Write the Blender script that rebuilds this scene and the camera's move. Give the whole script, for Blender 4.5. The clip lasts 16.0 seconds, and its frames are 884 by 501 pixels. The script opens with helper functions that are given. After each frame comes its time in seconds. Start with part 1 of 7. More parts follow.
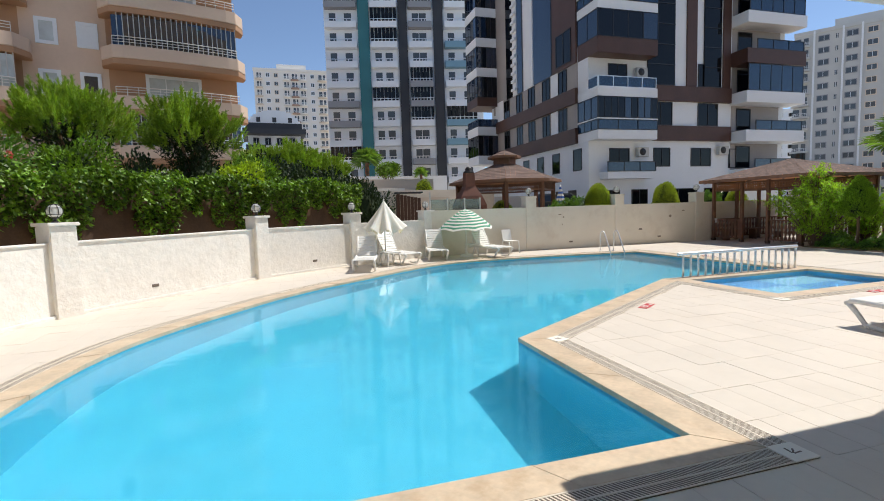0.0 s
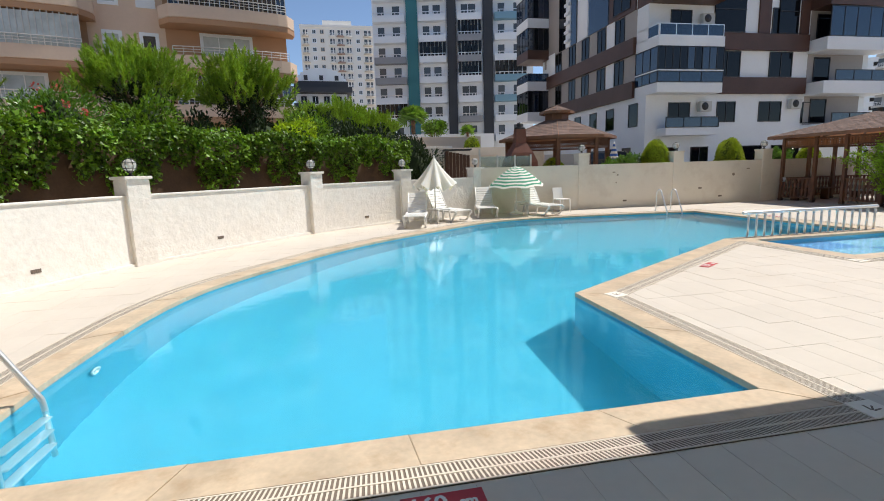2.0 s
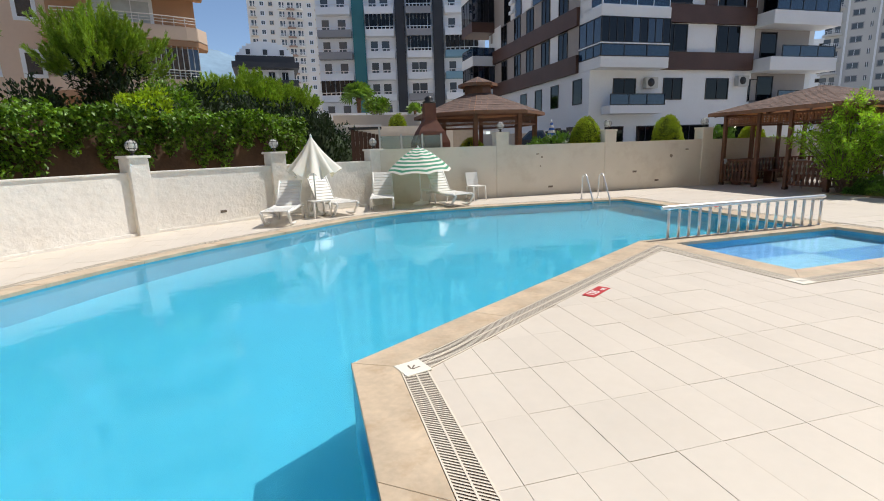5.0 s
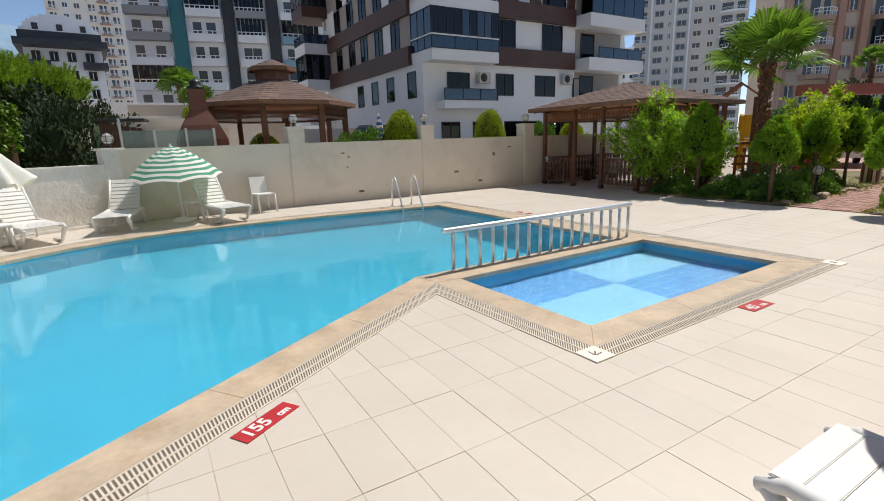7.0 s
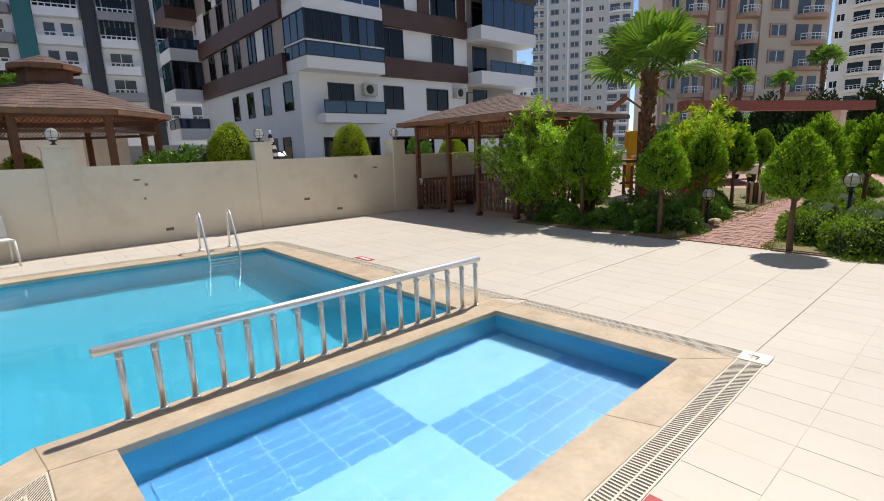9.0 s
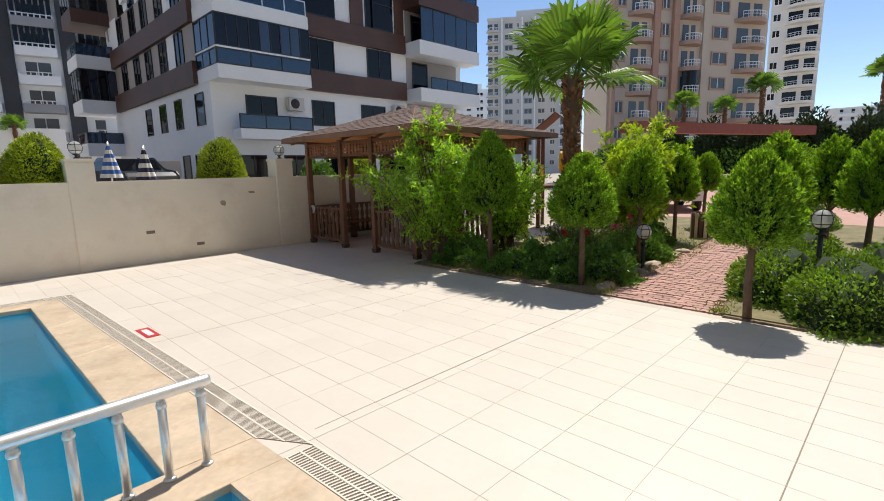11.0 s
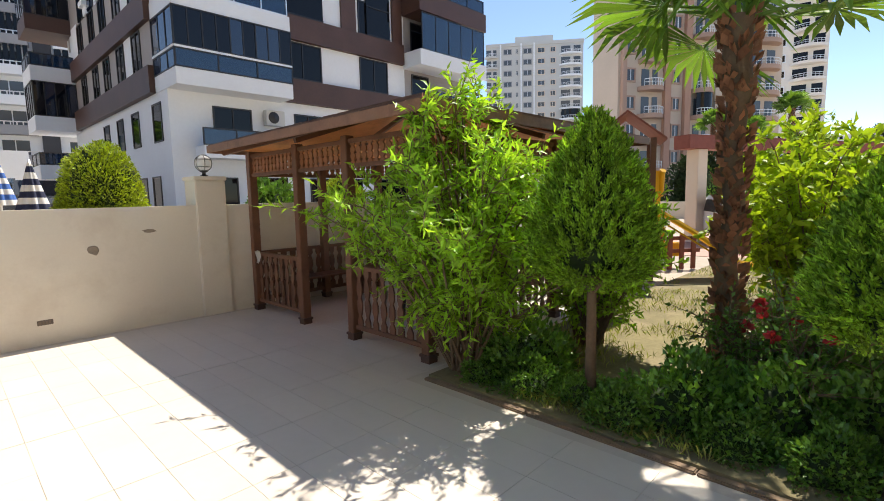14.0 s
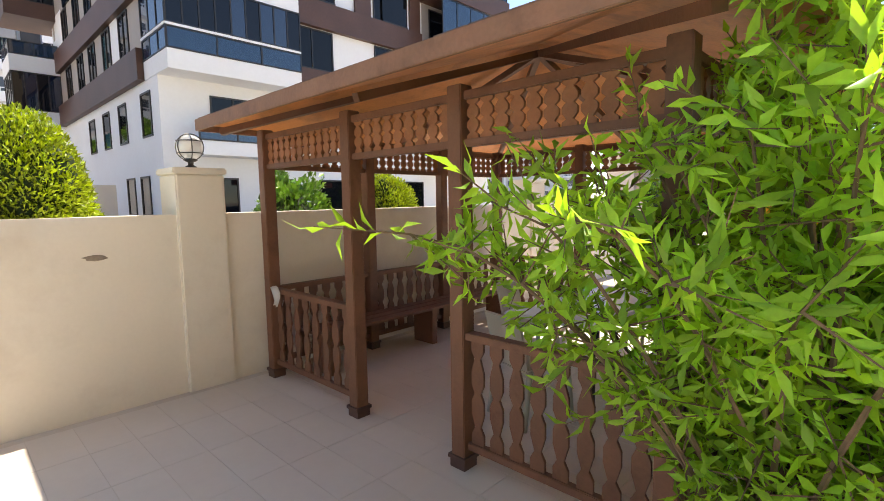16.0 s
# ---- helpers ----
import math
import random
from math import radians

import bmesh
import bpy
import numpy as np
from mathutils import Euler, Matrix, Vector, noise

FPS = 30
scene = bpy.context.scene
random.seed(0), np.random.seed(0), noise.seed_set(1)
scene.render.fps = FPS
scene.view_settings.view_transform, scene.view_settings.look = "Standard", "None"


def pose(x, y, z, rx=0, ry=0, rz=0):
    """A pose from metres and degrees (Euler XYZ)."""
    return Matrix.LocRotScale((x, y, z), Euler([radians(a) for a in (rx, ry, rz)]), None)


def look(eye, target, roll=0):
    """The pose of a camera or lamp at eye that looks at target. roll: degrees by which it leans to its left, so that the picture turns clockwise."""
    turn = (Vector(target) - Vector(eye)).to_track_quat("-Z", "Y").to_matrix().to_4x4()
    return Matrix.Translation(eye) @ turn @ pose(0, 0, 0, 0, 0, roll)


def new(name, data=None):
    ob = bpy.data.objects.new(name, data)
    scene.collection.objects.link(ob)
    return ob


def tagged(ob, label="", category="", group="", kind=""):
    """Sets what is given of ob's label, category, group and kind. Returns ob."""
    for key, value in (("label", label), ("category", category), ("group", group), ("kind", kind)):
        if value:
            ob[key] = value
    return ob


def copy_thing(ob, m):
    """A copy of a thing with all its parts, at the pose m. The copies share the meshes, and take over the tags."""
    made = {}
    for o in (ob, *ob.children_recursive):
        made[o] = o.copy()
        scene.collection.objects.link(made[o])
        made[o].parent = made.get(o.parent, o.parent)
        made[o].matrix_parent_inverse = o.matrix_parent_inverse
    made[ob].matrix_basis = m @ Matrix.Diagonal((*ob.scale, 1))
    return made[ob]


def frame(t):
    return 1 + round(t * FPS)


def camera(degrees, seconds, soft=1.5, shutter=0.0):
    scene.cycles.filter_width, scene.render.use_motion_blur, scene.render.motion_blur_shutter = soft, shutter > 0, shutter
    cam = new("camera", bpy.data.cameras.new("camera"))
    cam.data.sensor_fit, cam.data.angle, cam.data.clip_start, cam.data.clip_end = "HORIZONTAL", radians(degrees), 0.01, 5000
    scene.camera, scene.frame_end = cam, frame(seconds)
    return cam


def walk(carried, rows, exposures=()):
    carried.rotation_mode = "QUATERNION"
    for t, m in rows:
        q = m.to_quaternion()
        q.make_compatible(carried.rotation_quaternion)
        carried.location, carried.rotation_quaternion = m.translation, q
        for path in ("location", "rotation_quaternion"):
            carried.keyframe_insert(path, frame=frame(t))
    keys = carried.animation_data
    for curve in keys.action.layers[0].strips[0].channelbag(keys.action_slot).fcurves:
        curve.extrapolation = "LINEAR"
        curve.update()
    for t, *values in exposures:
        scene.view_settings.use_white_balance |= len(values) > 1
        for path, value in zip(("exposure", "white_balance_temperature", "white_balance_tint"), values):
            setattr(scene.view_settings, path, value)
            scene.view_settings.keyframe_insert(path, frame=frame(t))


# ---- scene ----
cam = camera(84.4, 16.0, soft=0.95)
PATH = [
    (0, (0.904, 0.157, 1.648), (1.464, 2.07, 1.478), -1.8),
    (0.5, (0.903, 0.249, 1.627), (1.682, 2.076, 1.391), -2.7),
    (1, (0.836, 0.226, 1.621), (1.576, 2.066, 1.362), -2.7),
    (1.5, (0.764, 0.224, 1.604), (1.241, 2.141, 1.296), -1.9),
    (2, (0.725, 0.15, 1.574), (1.101, 2.087, 1.247), -1.7),
    (2.5, (0.83, 0.149, 1.566), (1.119, 2.098, 1.224), -1.8),
    (3, (1.148, 0.353, 1.556), (1.393, 2.307, 1.205), -1.8),
    (3.2, (1.296, 0.481, 1.54), (1.538, 2.435, 1.188), -1.7),
    (5.5, (3.861, 2.593, 1.576), (4.453, 4.456, 1.15), -2.1),
    (6, (4.433, 2.939, 1.622), (5.106, 4.77, 1.184), -2.4),
    (6.5, (5.125, 3.404, 1.602), (5.963, 5.164, 1.155), -2.2),
    (7, (5.756, 3.849, 1.591), (6.758, 5.522, 1.145), -1.8),
    (7.5, (6.465, 4.293, 1.595), (7.583, 5.892, 1.156), -1.8),
    (8, (7.156, 4.643, 1.593), (8.341, 6.195, 1.163), -1.6),
    (8.5, (7.843, 4.932, 1.634), (9.071, 6.454, 1.214), -1.9),
    (9, (8.511, 5.162, 1.672), (9.793, 6.644, 1.27), -2.0),
    (9.5, (9.072, 5.375, 1.685), (10.419, 6.804, 1.306), -1.0),
    (10, (9.808, 5.535, 1.677), (11.178, 6.945, 1.311), -1.0),
    (12.5, (12.905, 7.237, 1.693), (14.356, 8.587, 1.418), -1.4),
    (13, (13.377, 7.89, 1.704), (14.816, 9.253, 1.435), -1.4),
    (13.5, (13.787, 8.53, 1.683), (15.226, 9.9, 1.446), -1.2),
    (14, (14.104, 9.281, 1.666), (15.534, 10.66, 1.442), -1.2),
    (14.5, (14.395, 9.985, 1.648), (15.822, 11.371, 1.436), -1.4),
    (15, (14.675, 10.685, 1.645), (16.098, 12.077, 1.446), -1.2),
    (15.5, (14.92, 11.345, 1.66), (16.35, 12.73, 1.457), -1.2),
    (16, (15.205, 11.985, 1.695), (16.642, 13.359, 1.487), -0.9),
]
walk(cam, [(t, look(eye, target, roll)) for t, eye, target, roll in PATH],
     [(0, 0.0, 6500, 10), (5, -0.13, 6500, 10), (7.5, -0.25, 6500, 10), (10, -0.03, 6500, 10), (12.5, 0.16, 6600, 10), (13.5, 0.37, 6700, 10), (14.5, 0.8, 6950, 12), (15.2, 1.02, 7000, 13), (16, 1.27, 7250, 12)])

# ---- light ----
SUN = Vector((0.575, 0.14, 1.0)).normalized()
world = bpy.data.worlds.new("world")
scene.world = world
world.use_nodes = True
wn = world.node_tree
sky = wn.nodes.new("ShaderNodeTexSky")
sky.sky_type = "NISHITA"
sky.sun_disc = False
sky.sun_elevation = math.asin(SUN.z)
sky.sun_rotation = math.atan2(SUN.x, SUN.y)
sky.air_density, sky.dust_density, sky.ozone_density = 0.75, 0.05, 1.6
wn.nodes["Background"].inputs["Strength"].default_value = 0.145
wn.links.new(sky.outputs["Color"], wn.nodes["Background"].inputs["Color"])
sun = new("sun", bpy.data.lights.new("sun", "SUN"))
sun.data.energy, sun.data.angle, sun.data.color = 5.0, radians(0.6), (1.0, 0.95, 0.87)
sun.matrix_world = look(SUN * 60, (0, 0, 0))


# ---- materials ----
def mat(name, col, rough=0.6, metal=0.0, vary=0.12, scale=6.0, bump=0.0, fine=60.0, island=0.0, spec=0.5, stain=None, stain_scale=0.7, stain_amount=0.5, trans=0.0):
    m = bpy.data.materials.new(name)
    m.use_nodes = True
    nt = m.node_tree
    n, l = nt.nodes, nt.links
    b = n["Principled BSDF"]
    b.inputs["Roughness"].default_value = rough
    b.inputs["Metallic"].default_value = metal
    b.inputs["Specular IOR Level"].default_value = spec
    geo = n.new("ShaderNodeNewGeometry")
    big, small = n.new("ShaderNodeTexNoise"), n.new("ShaderNodeTexNoise")
    for t, s, d in ((big, scale, 4.0), (small, fine, 3.0)):
        t.inputs["Scale"].default_value = s
        t.inputs["Detail"].default_value = d
        l.new(geo.outputs["Position"], t.inputs["Vector"])
    add = n.new("ShaderNodeMath")
    add.operation = "MULTIPLY_ADD"
    add.inputs[1].default_value = 0.45
    l.new(small.outputs["Fac"], add.inputs[0])
    l.new(big.outputs["Fac"], add.inputs[2])
    span = n.new("ShaderNodeMapRange")
    span.inputs["From Min"].default_value, span.inputs["From Max"].default_value = 0.4, 1.05
    span.inputs["To Min"].default_value, span.inputs["To Max"].default_value = 1.0 - vary, 1.0 + vary
    l.new(add.outputs[0], span.inputs["Value"])
    value = span.outputs[0]
    if island:
        src = geo.outputs["Random Per Island"] if island > 0 else n.new("ShaderNodeObjectInfo").outputs["Random"]
        r = n.new("ShaderNodeMapRange")
        r.inputs["To Min"].default_value, r.inputs["To Max"].default_value = 1 - abs(island), 1 + abs(island)
        l.new(src, r.inputs["Value"])
        mul = n.new("ShaderNodeMath")
        mul.operation = "MULTIPLY"
        l.new(value, mul.inputs[0])
        l.new(r.outputs[0], mul.inputs[1])
        value = mul.outputs[0]
    tint = n.new("ShaderNodeVectorMath")
    tint.operation = "SCALE"
    tint.inputs[0].default_value = col[:3]
    l.new(value, tint.inputs["Scale"])
    out = tint.outputs[0]
    if stain:
        st = n.new("ShaderNodeTexNoise")
        st.inputs["Scale"].default_value, st.inputs["Detail"].default_value, st.inputs["Roughness"].default_value = stain_scale, 7.0, 0.65
        l.new(geo.outputs["Position"], st.inputs["Vector"])
        k = n.new("ShaderNodeMapRange")
        k.inputs["From Min"].default_value, k.inputs["From Max"].default_value = 0.52, 0.75
        k.inputs["To Max"].default_value = stain_amount
        l.new(st.outputs["Fac"], k.inputs["Value"])
        mix = n.new("ShaderNodeMix")
        mix.data_type = "RGBA"
        l.new(k.outputs[0], mix.inputs["Factor"])
        l.new(out, mix.inputs["A"])
        mix.inputs["B"].default_value = (*stain, 1)
        out = mix.outputs["Result"]
    l.new(out, b.inputs["Base Color"])
    if bump:
        bp = n.new("ShaderNodeBump")
        bp.inputs["Strength"].default_value = min(1.0, bump)
        bp.inputs["Distance"].default_value = 0.02
        l.new(add.outputs[0], bp.inputs["Height"])
        l.new(bp.outputs[0], b.inputs["Normal"])
    if trans:
        tr = n.new("ShaderNodeBsdfTranslucent")
        hot = n.new("ShaderNodeVectorMath")
        hot.operation = "MULTIPLY"
        hot.inputs[1].default_value = (1.25, 1.15, 0.45)
        l.new(out, hot.inputs[0])
        l.new(hot.outputs[0], tr.inputs["Color"])
        ms = n.new("ShaderNodeMixShader")
        ms.inputs[0].default_value = trans
        l.new(b.outputs[0], ms.inputs[1])
        l.new(tr.outputs[0], ms.inputs[2])
        l.new(ms.outputs[0], n["Material Output"].inputs["Surface"])
    return m


def wood(name, col, rough=0.55):
    m = mat(name, col, rough, vary=0.22, scale=3.0, bump=0.25, fine=45.0, island=0.12, stain=(col[0] * 0.35, col[1] * 0.3, col[2] * 0.3), stain_scale=5.0, stain_amount=0.6)
    return m


def water_material(name, tint, ripple, size, murk):
    m = bpy.data.materials.new(name)
    m.use_nodes = True
    nt = m.node_tree
    n, l = nt.nodes, nt.links
    n.remove(n["Principled BSDF"])
    tr, gl, mx, fr = (n.new(k) for k in ("ShaderNodeBsdfRefraction", "ShaderNodeBsdfGlossy", "ShaderNodeMixShader", "ShaderNodeFresnel"))
    tr.inputs["Color"].default_value = (*tint, 1)
    tr.inputs["IOR"].default_value, tr.inputs["Roughness"].default_value = 1.333, 0.0
    gl.inputs["Roughness"].default_value = 0.06
    fr.inputs["IOR"].default_value = 1.333
    geo, nz, nz2, ad, bp = (n.new(k) for k in ("ShaderNodeNewGeometry", "ShaderNodeTexNoise", "ShaderNodeTexNoise", "ShaderNodeMath", "ShaderNodeBump"))
    nz.inputs["Scale"].default_value, nz.inputs["Detail"].default_value = size, 2.0
    nz2.inputs["Scale"].default_value, nz2.inputs["Detail"].default_value = size * 5, 2.0
    ad.operation = "MULTIPLY_ADD"
    ad.inputs[1].default_value = 0.25
    for q in (nz, nz2):
        l.new(geo.outputs["Position"], q.inputs["Vector"])
    l.new(nz2.outputs["Fac"], ad.inputs[0])
    l.new(nz.outputs["Fac"], ad.inputs[2])
    bp.inputs["Strength"].default_value, bp.inputs["Distance"].default_value = ripple, 0.02
    l.new(ad.outputs[0], bp.inputs["Height"])
    for q in (gl, fr, tr):
        l.new(bp.outputs[0], q.inputs["Normal"])
    df, body = n.new("ShaderNodeBsdfDiffuse"), n.new("ShaderNodeMixShader")
    df.inputs["Color"].default_value = (0.03, 0.46, 0.69, 1)
    body.inputs[0].default_value = murk
    l.new(tr.outputs[0], body.inputs[1])
    l.new(df.outputs[0], body.inputs[2])
    l.new(fr.outputs[0], mx.inputs[0])
    l.new(body.outputs[0], mx.inputs[1])
    l.new(gl.outputs[0], mx.inputs[2])
    l.new(mx.outputs[0], n["Material Output"].inputs["Surface"])
    return m


def grid_tile(name, col, line, size, rough=0.25, width=0.04):
    """Small mosaic tiles of the pool's lining: the joints are too fine to stand alone."""
    m = mat(name, col, rough, vary=0.08, scale=2.0, fine=30.0)
    n, l = m.node_tree.nodes, m.node_tree.links
    b = n["Principled BSDF"]
    src = b.inputs["Base Color"].links[0].from_socket
    geo = n.new("ShaderNodeNewGeometry")
    sc = n.new("ShaderNodeVectorMath")
    sc.operation = "SCALE"
    sc.inputs["Scale"].default_value = 1.0 / size
    fr = n.new("ShaderNodeVectorMath")
    fr.operation = "FRACTION"
    sp = n.new("ShaderNodeSeparateXYZ")
    l.new(geo.outputs["Position"], sc.inputs[0])
    l.new(sc.outputs[0], fr.inputs[0])
    l.new(fr.outputs[0], sp.inputs[0])
    mn = n.new("ShaderNodeMath")
    mn.operation = "MINIMUM"
    l.new(sp.outputs[0], mn.inputs[0])
    l.new(sp.outputs[1], mn.inputs[1])
    lt = n.new("ShaderNodeMath")
    lt.operation = "LESS_THAN"
    lt.inputs[1].default_value = width
    l.new(mn.outputs[0], lt.inputs[0])
    mix = n.new("ShaderNodeMix")
    mix.data_type = "RGBA"
    l.new(lt.outputs[0], mix.inputs["Factor"])
    l.new(src, mix.inputs["A"])
    mix.inputs["B"].default_value = (*line, 1)
    l.new(mix.outputs["Result"], b.inputs["Base Color"])
    return m


def glass(name, tint, rough=0.03, clear=0.25, gloss=0.5, ior=1.5):
    m = bpy.data.materials.new(name)
    m.use_nodes = True
    n, l = m.node_tree.nodes, m.node_tree.links
    b = n["Principled BSDF"]
    b.inputs["Base Color"].default_value = (*tint, 1)
    b.inputs["Roughness"].default_value = rough
    b.inputs["Specular IOR Level"].default_value = gloss
    b.inputs["IOR"].default_value = ior
    tr, mx = n.new("ShaderNodeBsdfTransparent"), n.new("ShaderNodeMixShader")
    tr.inputs["Color"].default_value = (*[min(1, c * 2 + 0.3) for c in tint], 1)
    mx.inputs[0].default_value = clear
    l.new(b.outputs[0], mx.inputs[1])
    l.new(tr.outputs[0], mx.inputs[2])
    l.new(mx.outputs[0], n["Material Output"].inputs["Surface"])
    return m


M_TILE = mat("deck_tile", (0.64, 0.575, 0.495), 0.5, vary=0.05, scale=1.3, fine=14.0, bump=0.03, island=-0.02, stain=(0.57, 0.485, 0.39), stain_scale=0.9, stain_amount=0.3)
M_GROUT = mat("grout", (0.585, 0.515, 0.43), 0.9, vary=0.12, scale=2.0, fine=40.0)
M_COPING = mat("travertine_coping", (0.57, 0.45, 0.32), 0.45, vary=0.24, scale=3.0, fine=22.0, bump=0.08, island=0.08, stain=(0.40, 0.26, 0.14), stain_scale=3.5, stain_amount=0.7)
M_GRATE = mat("grate_plastic", (0.74, 0.66, 0.55), 0.5, vary=0.06)
M_SLOT = mat("grate_channel", (0.20, 0.155, 0.12), 0.8)
M_CORNER = mat("grate_corner", (0.85, 0.80, 0.70), 0.5, vary=0.05)
M_POOL = grid_tile("pool_lining", (0.080, 0.372, 0.492), (0.095, 0.39, 0.515), 0.25, 0.3, 0.03)
M_POOLWALL = grid_tile("pool_wall_lining", (0.085, 0.40, 0.56), (0.105, 0.43, 0.59), 0.25, 0.3, 0.03)
M_KIDL = mat("kid_pool_light", (0.26, 0.53, 0.70), 0.3, vary=0.05, island=-0.03)
M_KIDD = mat("kid_pool_dark", (0.10, 0.30, 0.58), 0.3, vary=0.08, island=-0.06)
M_KIDG = mat("kid_pool_grout", (0.34, 0.58, 0.74), 0.6)
M_WATER = water_material("pool_water", (0.76, 0.95, 1.0), 0.16, 2.2, 0.21)
M_KWATER = water_material("kid_pool_water", (0.9, 0.97, 1.0), 0.42, 9.0, 0.03)
M_PLASTER = mat("rough_white_plaster", (0.83, 0.80, 0.75), 0.85, vary=0.07, scale=7.0, bump=0.75, fine=17.0, stain=(0.66, 0.60, 0.52), stain_scale=0.8, stain_amount=0.35)
M_WALL = mat("cream_wall_paint", (0.755, 0.705, 0.62), 0.8, vary=0.05, scale=1.5, bump=0.06, fine=30.0, stain=(0.52, 0.44, 0.35), stain_scale=1.3, stain_amount=0.45)
M_WHITE = mat("white_render", (0.81, 0.85, 0.89), 0.7, vary=0.05, scale=0.4, fine=8.0)
M_GREYR = mat("grey_render", (0.36, 0.34, 0.33), 0.7, vary=0.08, scale=0.5, fine=6.0)
M_BROWNC = mat("brown_cladding", (0.088, 0.043, 0.031), 0.5, vary=0.25, scale=0.8, fine=12.0)
M_DARKGLASS = glass("dark_window_glass", (0.006, 0.007, 0.009), 0.03, 0.0, 0.3)
M_BLUEGLASS = glass("blue_balcony_glass", (0.008, 0.040, 0.10), 0.015, 0.2, 0.5, 1.85)
M_BLUEPANE = glass("blue_tinted_pane", (0.005, 0.016, 0.045), 0.015, 0.0, 0.5, 1.85)
# darker copy of the blue pane, stands in for panes reflecting less sky
M_DIMPANE = glass("dim_reflection_pane", (0.006, 0.008, 0.013), 0.02, 0.0, 0.4)
M_GREYPANE = glass("curtained_grey_pane", (0.085, 0.105, 0.125), 0.06, 0.0, 0.5)
M_FRAME = mat("dark_frame", (0.02, 0.02, 0.022), 0.4, vary=0.05)
M_ALU = mat("brushed_steel", (0.80, 0.80, 0.80), 0.36, 0.75, vary=0.05)
M_BEIGE = mat("beige_render", (0.70, 0.54, 0.42), 0.8, vary=0.06, scale=0.5, fine=6.0)
M_BEIGEL = mat("pale_beige_render", (0.70, 0.61, 0.50), 0.8, vary=0.06, scale=0.3, fine=4.0)
M_PINK = mat("terracotta_render", (0.45, 0.27, 0.20), 0.8, vary=0.08, scale=0.3, fine=4.0)
M_TOWERG = mat("pale_grey_render", (0.56, 0.57, 0.56), 0.8, vary=0.06, scale=0.3, fine=4.0)
M_TEAL = mat("teal_render", (0.045, 0.20, 0.23), 0.7, vary=0.08, scale=0.3)
M_SLATE = mat("slate_render", (0.045, 0.05, 0.06), 0.7, vary=0.08, scale=0.3)
M_WOOD = wood("red_brown_stained_wood", (0.155, 0.068, 0.037))
# lit copies of the brown wood: light bounced off the deck is painted in
M_WOOD_BOUNCE = wood("bounce_lit_roof_board", (0.56, 0.22, 0.065))
M_FRIEZE_BOUNCE = wood("bounce_lit_frieze_board", (0.30, 0.12, 0.05))
M_FASCIA = wood("weathered_brown_fascia", (0.23, 0.115, 0.066))
M_SHINGLE = mat("bitumen_shingle", (0.15, 0.098, 0.08), 0.9, vary=0.25, scale=2.0, bump=0.3, fine=70.0, island=0.18)
M_PLASTIC = mat("white_plastic", (0.80, 0.79, 0.76), 0.4, vary=0.03, scale=3.0)
M_EARTH = mat("bare_earth", (0.10, 0.060, 0.035), 0.95, vary=0.35, scale=1.5, bump=0.5, fine=18.0)
M_GROUND = mat("dry_ground", (0.42, 0.36, 0.29), 0.95, vary=0.25, scale=0.4, bump=0.2, fine=6.0)
M_LAWN = mat("lawn_soil", (0.20, 0.17, 0.085), 0.95, vary=0.4, scale=2.0, bump=0.4, fine=25.0, stain=(0.36, 0.29, 0.18), stain_scale=1.4, stain_amount=0.7)
M_BRICK = mat("red_paver", (0.43, 0.245, 0.195), 0.8, vary=0.15, scale=3.0, bump=0.15, fine=50.0, island=-0.16)
M_SAND = mat("paver_joint_sand", (0.20, 0.14, 0.09), 0.95, vary=0.3, scale=5.0)
M_LEAF = mat("shrub_leaf", (0.33, 0.58, 0.055), 0.42, vary=0.25, scale=1.5, island=0.4, trans=0.5)
M_LEAFD = mat("dark_leaf", (0.115, 0.25, 0.036), 0.32, vary=0.3, scale=1.5, island=0.45, trans=0.25)
M_IVY = mat("ivy_leaf", (0.128, 0.25, 0.022), 0.5, vary=0.45, scale=0.8, island=0.7, trans=0.27)
M_THUJA = mat("thuja_frond", (0.235, 0.425, 0.036), 0.55, vary=0.4, scale=5.0, island=0.55, trans=0.42)
M_PINE = mat("pine_needle", (0.25, 0.40, 0.045), 0.5, vary=0.5, scale=0.7, island=0.4, trans=0.3)
M_PALM = mat("palm_blade", (0.145, 0.275, 0.045), 0.45, vary=0.3, scale=1.5, island=0.4, trans=0.36)
M_LIMEBUSH = mat("lime_bush_leaf", (0.33, 0.48, 0.035), 0.5, vary=0.25, scale=2.5, island=0.35, trans=0.45)
M_EVERGREEN = mat("dark_evergreen_leaf", (0.021, 0.046, 0.012), 0.7, vary=0.3, scale=1.0, island=0.45, trans=0.15)
# near-black green: the shade inside crowns is put into this colour
M_INNER_SHADE = mat("painted_inner_shade", (0.022, 0.042, 0.010), 0.9, vary=0.4, scale=6.0, bump=0.6, fine=30.0)
M_PALEGLASS = glass("pale_fence_glass", (0.30, 0.38, 0.38), 0.03, 0.6)
M_HEDGE = mat("hedge_leaf", (0.20, 0.34, 0.035), 0.5, vary=0.35, scale=2.5, island=0.55, trans=0.25)
M_ROUND = mat("round_bush_leaf", (0.33, 0.43, 0.022), 0.5, vary=0.3, scale=3.0, island=0.55, trans=0.2)
M_CURTAIN = mat("curtained_glass", (0.50, 0.56, 0.58), 0.12, vary=0.25, scale=1.4)
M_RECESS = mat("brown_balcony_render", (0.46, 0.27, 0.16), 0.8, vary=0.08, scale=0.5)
M_BARK = mat("bark", (0.16, 0.105, 0.065), 0.9, vary=0.3, scale=8.0, bump=0.6, fine=40.0)
